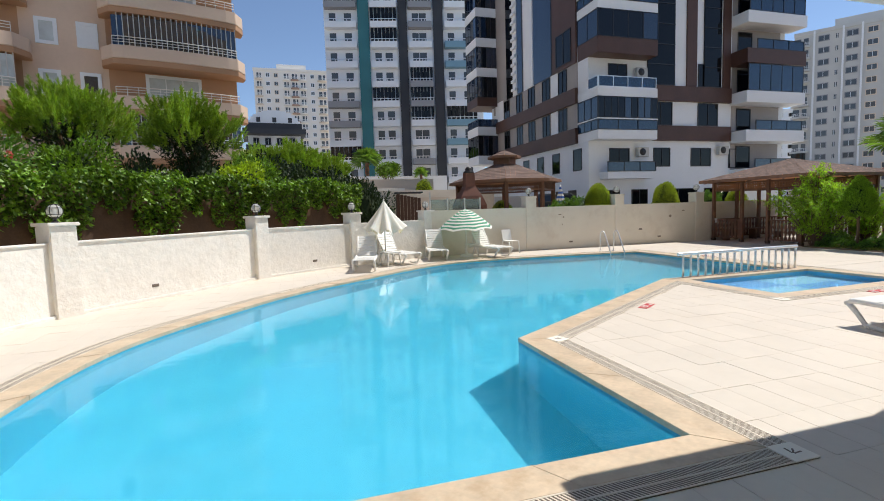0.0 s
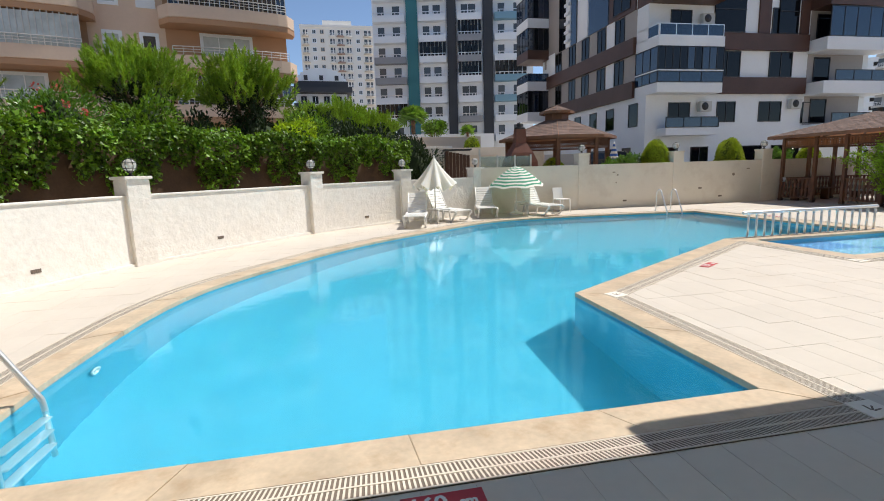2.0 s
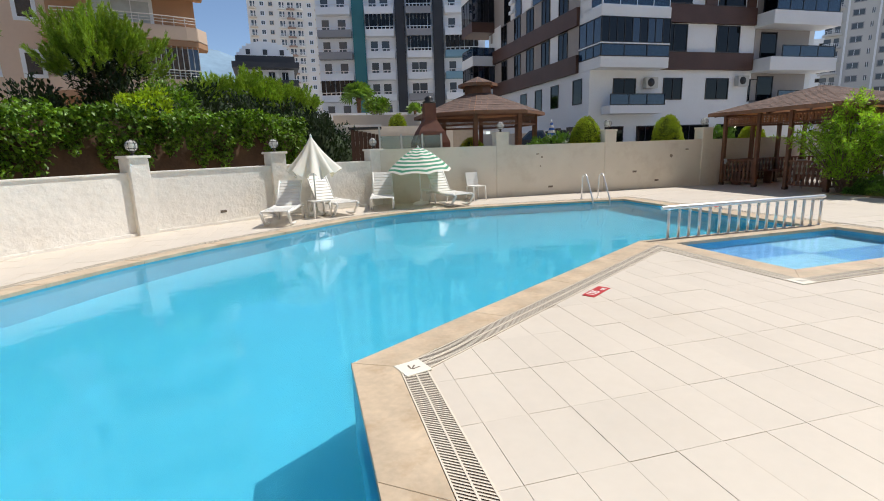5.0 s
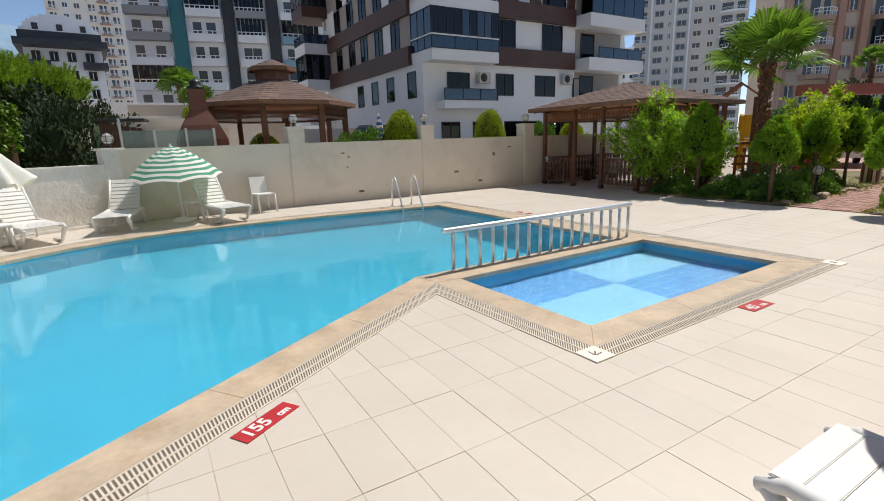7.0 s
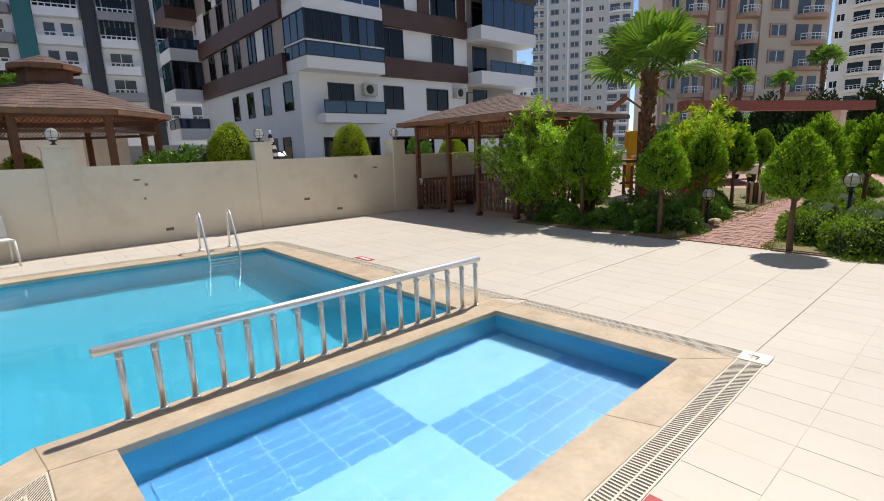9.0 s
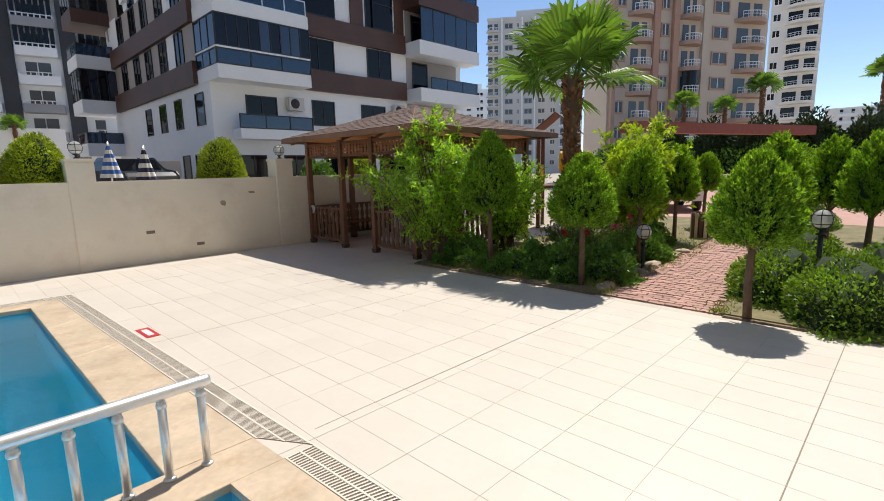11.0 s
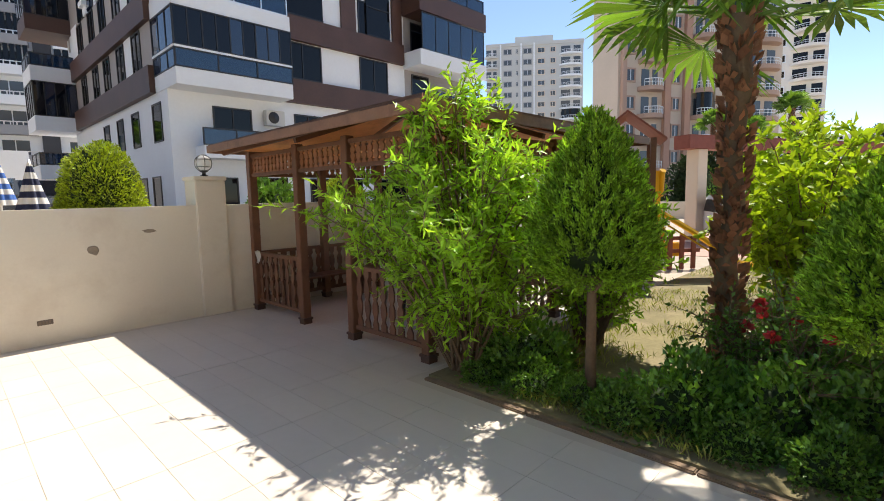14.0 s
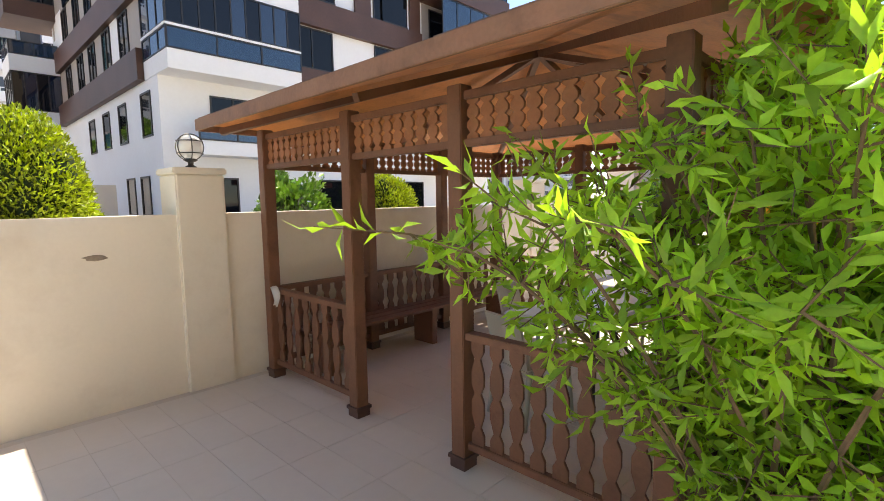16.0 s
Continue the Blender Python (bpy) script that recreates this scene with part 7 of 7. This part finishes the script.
# ---- beyond the wall ----
fence = thing("glass_fence", "low glass fence with pale posts on the terrace", "fence", pose(0, 0, 0))
xs = [5.45, 6.1, 6.75, 7.35]
for i, x in enumerate(xs):
    bm = bmesh.new()
    box(bm, x - 0.025, x + 0.025, 17.0, 17.05, GROUND2, 2.02 if i else 2.25)
    part("post", bm, M_TOWERG, fence)
for a, b in zip(xs, xs[1:]):
    bm = bmesh.new()
    box(bm, a + 0.03, b - 0.03, 17.02, 17.032, GROUND2 + 0.08, 1.98)
    part("pane", bm, M_PALEGLASS, fence)
for x0, x1, y, h, mm in ((5.2, 7.8, 32.0, 3.1, M_PLASTER), (6.3, 9.0, 26.0, 2.3, M_BEIGEL), (9.5, 20.0, 33.0, 2.4, M_BEIGEL), (5.5, 12.0, 40.0, 4.2, M_BEIGEL), (0.0, 20.0, 62.0, 6.0, M_WHITE)):
    bm = bmesh.new()
    box(bm, x0, x1, y, y + 0.4, 0, h)
    solid("garden_wall", bm, mm, "pale rendered garden wall of the neighbouring yard", kind="structure", bevel=0.01)


def closed_parasol(m, mtl, h, label):
    t = thing("parasol", label, "parasol", m)
    bm = bmesh.new()
    tube(bm, [(0, 0, 0), (0, 0, h)], 0.025, 8)
    part("pole", bm, M_ALU, t)
    for j in range(9):
        bm = bmesh.new()
        f0, f1 = j / 9, (j + 1) / 9
        lo, hi = ([bm.verts.new((r * (1 + 0.2 * math.cos(8 * a)) * math.cos(a), r * (1 + 0.2 * math.cos(8 * a)) * math.sin(a), h - f * 1.15)) for a in (k * math.tau / 32 for k in range(32))] for f, r in ((f0, 0.01 + 0.27 * f0), (f1, 0.01 + 0.27 * f1)))
        for k in range(32):
            bm.faces.new((lo[k], lo[(k + 1) % 32], hi[(k + 1) % 32], hi[k])).smooth = True
        part("canopy_band", bm, mtl if j % 2 else M_CANVAS, t)
    return t


M_NAVY = mat("navy_canvas", (0.02, 0.025, 0.06), 0.8)
M_BLUEC = mat("blue_canvas", (0.05, 0.14, 0.42), 0.8)
closed_parasol(pose(15.54, 22.24, GROUND2), M_NAVY, 1.66, "closed navy-and-white striped parasol behind the wall")
closed_parasol(pose(15.24, 24.9, GROUND2), M_BLUEC, 1.9, "closed blue-and-white parasol behind the wall")


def car(m, paint, label):
    t = thing("car", label, "car", m, "parked cars")
    prof = [(-2.1, 0.45), (-2.12, 0.75), (-1.95, 0.9), (-1.2, 0.98), (-0.55, 1.42), (0.75, 1.45), (1.45, 1.02), (2.0, 0.95), (2.12, 0.7), (2.1, 0.4), (-2.1, 0.4)]
    bm = bmesh.new()
    l, r = [bm.verts.new((x, -0.86 + 0.14 * max(0, z - 0.95) / 0.5, z)) for x, z in prof], [bm.verts.new((x, 0.86 - 0.14 * max(0, z - 0.95) / 0.5, z)) for x, z in prof]
    n = len(prof)
    for i in range(n):
        bm.faces.new((l[i], l[(i + 1) % n], r[(i + 1) % n], r[i]))
    bm.faces.new(l)
    bm.faces.new(r[::-1])
    part("body", bm, paint, t, bevel=0.05)
    for s in (-1, 1):
        bm = bmesh.new()
        q = [(-1.0, 1.0), (-0.5, 1.36), (0.7, 1.38), (1.25, 1.02)]
        vs = [bm.verts.new((x, s * (0.872 - 0.14 * max(0, z - 0.95) / 0.5), z)) for x, z in q]
        bm.faces.new(vs)
        part("side_window", bm, M_DARKGLASS, t)
        for x in (-1.3, 1.3):
            bm = bmesh.new()
            lathe(bm, [(0.0, 0), (0.2, 0.0), (0.31, 0.01), (0.32, 0.05), (0.32, 0.2), (0.0, 0.2)], 20)
            bmesh.ops.transform(bm, matrix=Matrix.Translation((x, s * 0.88, 0.32)) @ Matrix.Rotation(math.pi / 2 * s, 4, "X"), verts=bm.verts)
            w = part("wheel", bm, M_BLACK, t)
    bm = bmesh.new()
    vs = [bm.verts.new(v) for v in ((-1.19, -0.7, 0.995), (-1.19, 0.7, 0.995), (-0.62, 0.62, 1.39), (-0.62, -0.62, 1.39))]
    bmesh.ops.translate(bm, verts=vs, vec=(-0.012, 0, 0.012))
    bm.faces.new(vs)
    part("windscreen", bm, M_DARKGLASS, t)
    return t


M_CARW = mat("white_car_paint", (0.75, 0.75, 0.75), 0.2, vary=0.02)
M_CARG = mat("dark_grey_car_paint", (0.05, 0.055, 0.06), 0.2, vary=0.02)
car(pose(16.3, 27.3, GROUND2, 0, 0, 97), M_CARG, "dark grey parked car behind the boundary wall")
car(pose(31.0, 13.0, 0, 0, 0, 30), M_CARW, "white parked car beyond the garden")

# play tower with a small gable roof and a yellow slide
M_YPLAST = mat("yellow_plastic", (0.75, 0.42, 0.01), 0.4, vary=0.05)
M_REDROOF = mat("red_brown_roof", (0.24, 0.075, 0.055), 0.7, vary=0.15)
play = thing("play_tower", "wooden play tower with a red gable roof and yellow slide", "play tower", pose(23.4, 13.3, 0, 0, 0, 25))
for sx in (-1, 1):
    for sy in (-1, 1):
        bm = bmesh.new()
        box(bm, 0.45 * sx - 0.05, 0.45 * sx + 0.05, 0.45 * sy - 0.05, 0.45 * sy + 0.05, 0, 2.62)
        part("post", bm, M_WOOD, play, bevel=0.006)
bm = bmesh.new()
box(bm, -0.5, 0.5, -0.5, 0.5, 1.1, 1.18)
part("platform", bm, M_WOOD, play)
for s in (-1, 1):
    bm = bmesh.new()
    vs = [(-0.62, 0, 3.12), (0.62, 0, 3.12), (0.62, s * 0.66, 2.6), (-0.62, s * 0.66, 2.6)]
    a = [bm.verts.new(v) for v in vs]
    b = [bm.verts.new((v[0], v[1], v[2] - 0.04)) for v in vs]
    bm.faces.new(a)
    bm.faces.new(b[::-1])
    for k in range(4):
        bm.faces.new((a[k], b[k], b[(k + 1) % 4], a[(k + 1) % 4]))
    part("roof_panel", bm, M_REDROOF, play)
bm = bmesh.new()
for s in (-1, 1):
    tube(bm, [(0.3 * s, -0.5, 1.35), (0.3 * s, -1.2, 0.9), (0.3 * s, -2.0, 0.3), (0.3 * s, -2.4, 0.25)], 0.05, 6)
board(bm, (-0.5, 1.2), (-2.0, 0.2), 0.6, 0.03)
part("slide", bm, M_YPLAST, play, "bright yellow plastic slide")
bm = bmesh.new()
box(bm, -0.48, 0.48, 0.42, 0.46, 1.18, 1.75)
part("side_panel", bm, M_YPLAST, play, "bright yellow panel")

# terrace behind the pool: board shed, pale retaining wall, clipped bush and a small tree
shed = thing("board_shed", "small dark brown board shed with a sloping lid on the terrace", "shed", pose(5.45, 20.6, GROUND2, 0, 0, -8))
for k in range(7):
    bm = bmesh.new()
    box(bm, -0.5 + 0.145 * k, -0.365 + 0.145 * k, -0.35, -0.32, 0.0, 1.42 - 0.03 * k)
    part("board", bm, M_BROWNC, shed, bevel=0.004)
for x in (-0.5, 0.48):
    bm = bmesh.new()
    box(bm, x, x + 0.03, -0.31, 0.4, 0.0, 1.2 if x > 0 else 1.4)
    part("side_wall", bm, M_BROWNC, shed)
bm = bmesh.new()
prism(bm, [(-0.58, -0.45), (0.6, -0.45), (0.6, 0.5), (-0.58, 0.5)], 1.44, 1.5)
part("lid", bm, M_SLATE, shed, "dark sloping lid", bevel=0.006)
bm = bmesh.new()
box(bm, 3.9, 10.6, 26.6, 26.85, GROUND2 - 0.5, 2.72)
solid("retaining_wall", bm, M_WALL, "pale beige retaining wall behind the terrace", kind="structure")
bm = bmesh.new()
box(bm, 3.95, 4.4, 24.0, 24.45, GROUND2 - 0.5, 2.3)
solid("gate_pillar", bm, M_WALL, "pale stone pillar beside the terrace", "pillar", bevel=0.02)
sq = bush("clipped_bush", "small square clipped yellow-green bush behind the retaining wall", 0.5, 0.45, 0.95, 91, 2600, 0.08, 0.04, M_ROUND, wob=0.03, core=0.85)
sq.matrix_basis = pose(7.95, 27.5, 2.5)
mound = bmesh.new()
box(mound, 3.9, 12.0, 26.86, 56.0, GROUND2 - 0.9, 2.52)
solid("upper_ground", mound, M_GROUND, "sandy upper ground behind the retaining wall", kind="structure")
rng = np.random.default_rng(93)
small_tree = thing("tree", "small green spreading tree on the upper ground", "tree", pose(10.7, 54.0, 2.5))
bm = bmesh.new()
tube(bm, [(0, 0, -0.05), (0.1, 0, 1.4), (0.0, 0.1, 2.6)], [0.16, 0.12, 0.06], 8)
for k in range(7):
    a = k * 0.9
    tube(bm, [(0.08, 0, 1.5 + 0.1 * k), (0.8 * math.cos(a), 0.8 * math.sin(a), 3.0 + 0.1 * k)], [0.07, 0.025], 6)
part("trunk", bm, M_BARK, small_tree)
P, D = [], []
for k in range(34):
    a, r = rng.uniform(0, math.tau), 1.15 * math.sqrt(rng.uniform())
    c = np.array([r * math.cos(a), r * math.sin(a), 3.5 + rng.uniform(-0.5, 0.7) * (1 - r / 3.2)])
    v = unit(rng.normal(size=(70, 3)))
    P += list(c + v * rng.uniform(0.15, 0.45, (70, 1)))
    D += list(v + np.array([0, 0, 0.3]))
leaf_mesh("crown", P, D, 0.24, 0.12, M_IVY, small_tree, 0.2, rng)

# slide beside the play tower, behind a low dark-red fence
slide = thing("play_slide", "bright yellow plastic slide behind a low dark-red wooden fence", "slide", pose(24.65, 13.05, 0, 0, 0, -38))
bm = bmesh.new()
for s in (-1, 1):
    tube(bm, [(-0.25 + 0.42 * s, 0.35, 1.55), (-0.25 + 0.42 * s, 0.3, 2.05), (-0.25 + 0.42 * s, 0.25, 2.1)], 0.07, 8)
box(bm, -0.66, 0.16, 0.30, 0.36, 1.3, 2.1)
box(bm, -0.66, -0.5, 0.28, 0.33, 0.2, 1.3)
box(bm, 0.02, 0.16, 0.28, 0.33, 0.2, 1.3)
part("slide_panel", bm, M_YPLAST, slide, bevel=0.01)
bm = bmesh.new()
for x0, z0, z1 in ((-0.45, 1.25, 0.95), (-0.1, 0.9, 0.55), (0.25, 0.55, 0.25)):
    box(bm, x0, x0 + 0.34, 0.2, 0.55, z1, z0)
part("slide_bed", bm, M_YPLAST, slide, bevel=0.02)
for k in range(7):
    bm = bmesh.new()
    box(bm, -0.9 + 0.27 * k, -0.8 + 0.27 * k, 0.0, 0.04, 0.0, 1.0 - 0.05 * k)
    part("fence_post", bm, M_REDROOF, slide, bevel=0.004)
for z in (0.35, 0.62):
    bm = bmesh.new()
    box(bm, -0.95, 0.95, 0.045, 0.075, z, z + 0.08)
    part("fence_rail", bm, M_REDROOF, slide, bevel=0.004)

# pergola beam on a cream post at the garden's gate
perg = thing("gate_beam", "red-brown gate beam on pale square posts", "gate", pose(0, 0, 0))
A, B = Vector((30.5, 14.6)), Vector((41.5, 10.1))
ang = math.degrees(math.atan2(B.y - A.y, B.x - A.x))
bm = bmesh.new()
box(bm, 0, (B - A).length, -0.3, 0.3, 2.95, 3.38)
b_ = part("beam", bm, M_REDROOF, perg, bevel=0.02)
b_.matrix_basis = pose(A.x, A.y, 0, 0, 0, ang)
for f in (0.06, 0.82):
    p = A.lerp(B, f)
    bm = bmesh.new()
    box(bm, -0.22, 0.22, -0.22, 0.22, 0, 2.95)
    q = part("post", bm, M_BEIGEL, perg, bevel=0.015)
    q.matrix_basis = pose(p.x, p.y, 0, 0, 0, ang)
bm = bmesh.new()
box(bm, 45.6, 46.0, -4, 26, 0, 1.0)
solid("garden_wall", bm, M_BEIGEL, "low cream wall at the end of the yard", kind="structure")
dark = bush("hedge", "tall dark green hedge behind the gate", 1.6, 2.4, 3.6, 38, 4200, 0.22, 0.12, M_LEAFD, wob=0.12, core=0.85)
dark.matrix_basis = pose(48.2, 14.0, 0)
tagged(dark, group="tall hedges beyond the yard")
for y, rz in ((9.5, 40), (5.0, 170), (18.5, 100), (23.0, 250), (0.5, 20), (-4.0, 300)):
    copy_thing(dark, pose(48.2 + math.sin(y) * 0.6, y, 0, 0, 0, rz))
rb = bush("round_hedge", "mid-green shrubs on the roof garden", 1.4, 1.4, 1.6, 39, 2200, 0.2, 0.1, M_THUJA)
rb.matrix_basis = pose(52.0, 19.0, 2.0)
bin_ = thing("litter_bin", "round slatted wooden litter bin beside the path", "bin", pose(23.2, 9.42, 0.02))
bm = bmesh.new()
lathe(bm, [(0.2, 0.02), (0.2, 0.5), (0.17, 0.5), (0.17, 0.05), (0.0, 0.05)], 18)
part("liner", bm, M_BLACK, bin_)
for k in range(14):
    a = k * math.tau / 14
    bm = bmesh.new()
    box(bm, -0.035, 0.035, 0.205, 0.225, 0.0, 0.56, pose(0, 0, 0, 0, 0, math.degrees(a)))
    part("slat", bm, M_BEIGEL if k % 2 else M_WOOD, bin_, bevel=0.004)


def bollard(m):
    t = garden_globe(m @ pose(0, 0, 0.42), "round glass bollard lamp in the garden bed")
    bm = bmesh.new()
    tube(bm, [(0, 0, -0.78), (0, 0, 0.01)], 0.03, 8)
    part("stem", bm, M_BLACK, t)


bollard(pose(18.6, 6.75, 0.02) @ pose(0, 0, 0.35))
bollard(pose(18.9, 9.0, 0.02))

# yellow parasol edge beyond the column, and the striped awning pole
yp = thing("parasol", "yellow canvas parasol standing on the sunny deck", "parasol", pose(9.3, 3.62, 0))
bm = bmesh.new()
tube(bm, [(0, 0, 0), (0, 0, 1.95)], 0.022, 8)
part("pole", bm, M_ALU, yp)
bm = bmesh.new()
lathe(bm, [(0.02, 2.0), (0.6, 1.84), (1.15, 1.59), (1.16, 1.49), (1.14, 1.49), (1.13, 1.57), (0.6, 1.81), (0.0, 1.97)], 24)
part("canopy", bm, M_YELLOW, yp)

# small drain rosette on the paddling pool's floor
bm = bmesh.new()
lathe(bm, [(0.0, 0.0), (0.11, 0.0), (0.11, 0.012), (0.085, 0.018), (0.05, 0.014), (0.0, 0.02)], 24)
solid("floor_inlet", bm, M_PLASTIC, "round white water inlet in the paddling pool floor", "inlet", m=pose(10.25, 7.05, -0.486))
bm = bmesh.new()
lathe(bm, [(0.0, 0.0), (0.08, 0.0), (0.08, 0.02), (0.05, 0.025), (0.045, 0.01), (0.0, 0.01)], 20)
solid("pool_light", bm, M_PLASTIC, "round white inlet fitting in the pool wall", "inlet", m=pose(-1.66, 5.0, -0.42) @ pose(0, 0, 0, 0, 90, 0))

# ---- paving, piece by piece ----
TX, TY = 0.285, 0.567
outer_main, outer_kid = [tuple(p) for p in loop_offset(POOL, 0.30)], [tuple(p) for p in loop_offset(KID, 0.30)]
inner_deck = [(p[0], p[1]) for p in DECK]
bm = bmesh.new()
box(bm, 0.0016, TX - 0.0016, 0.0016, TY - 0.0016, -0.0075, 0.0)
tile_mesh = finish(bm, "tile")
tile_mesh.materials.append(M_TILE)
verts, faces, near_tiles = [], [], []
for i in range(-75, 32):
    for j in range(-26, 10):
        x, y = 13.54 + i * TX, 11.40 + j * TY
        cx, cy = x + TX / 2, y + TY / 2
        if not inside(inner_deck, cx, cy):
            continue
        if any(inside(outer_main, px, py) and inside(outer_main, cx, cy) for px, py in ((cx, cy),)) or inside(outer_kid, cx, cy):
            continue
        if 8.3 < cx < 12.5 and 8.2 < cy < 9.0:
            continue
        if cx > 17.0 and cy < 12.6:
            continue
        near_tiles.append((x, y))
near_tiles.sort(key=lambda p: (max(0, 12.5 - p[0]) ** 2 * 0.6 + (p[1] - 9.3) ** 2 if p[0] > 9 else 4 + (p[0] - 6.5) ** 2 + (p[1] - 5.2) ** 2 * 2))
for k, (x, y) in enumerate(near_tiles):
    dz = 0.0009 * math.sin(k * 12.9898)
    if k < 300:
        ob = new("tile", tile_mesh)
        ob.parent = deck
        ob.location = (x, y, dz)
    else:
        b = len(verts)
        g = 0.0016
        for z in (0.0, -0.0075):
            verts += [(x + g, y + g, z + dz), (x + TX - g, y + g, z + dz), (x + TX - g, y + TY - g, z + dz), (x + g, y + TY - g, z + dz)]
        faces += [(b, b + 1, b + 2, b + 3)] + [(b + q, b + 4 + q, b + 4 + (q + 1) % 4, b + (q + 1) % 4) for q in range(4)]
M_TILE2 = mat("deck_tile_rest", (0.64, 0.575, 0.495), 0.5, vary=0.05, scale=1.3, fine=14.0, bump=0.03, island=0.02, stain=(0.57, 0.485, 0.39), stain_scale=0.9, stain_amount=0.3)
tagged(raw("tiles", verts, faces, M_TILE2, deck), "pale cream deck tiles", kind="stuff")
# dark movement joints
for x0, x1, y in ((12.75, 17.05, 8.665), (12.8, 17.05, 6.297)):
    bm = bmesh.new()
    box(bm, x0, x1, y - 0.0035, y + 0.0035, -0.004, 0.002)
    part("movement_joint", bm, M_PATCH, deck)

# bricks of the path
bm = bmesh.new()
box(bm, -0.096, 0.096, -0.046, 0.046, -0.03, 0.0)
brick_mesh = finish(bm, "brick", 0.004)
brick_mesh.materials.append(M_BRICK)
verts, faces, count = [], [], 0
rs = random.Random(4)
for i in range(101):
    x = 17.19 + i * 0.102
    y0, y1 = PATH_B(x) + 0.02, PATH_A(x) - 0.02
    y = y0 + (0.1 if i % 2 else 0.0)
    while y + 0.19 < y1 + 0.1:
        yc = min(y + 0.1, y1 - 0.09)
        z = 0.012 + rs.uniform(-0.004, 0.004)
        if count < 300:
            ob = new("brick", brick_mesh)
            ob.parent = path
            ob.matrix_basis = pose(x, yc, z, rs.uniform(-1.2, 1.2), rs.uniform(-1.5, 1.5), 90 + rs.uniform(-1, 1))
        else:
            b = len(verts)
            for zz in (z, -0.02):
                verts += [(x - 0.046, yc - 0.096, zz), (x + 0.046, yc - 0.096, zz), (x + 0.046, yc + 0.096, zz), (x - 0.046, yc + 0.096, zz)]
            faces += [(b, b + 1, b + 2, b + 3)] + [(b + q, b + 4 + q, b + 4 + (q + 1) % 4, b + (q + 1) % 4) for q in range(4)]
        count += 1
        y += 0.2
M_BRICK2 = mat("red_paver_rest", (0.43, 0.245, 0.195), 0.8, vary=0.15, scale=3.0, bump=0.15, fine=50.0, island=0.16)
tagged(raw("bricks", verts, faces, M_BRICK2, path), "red clay pavers", kind="stuff")
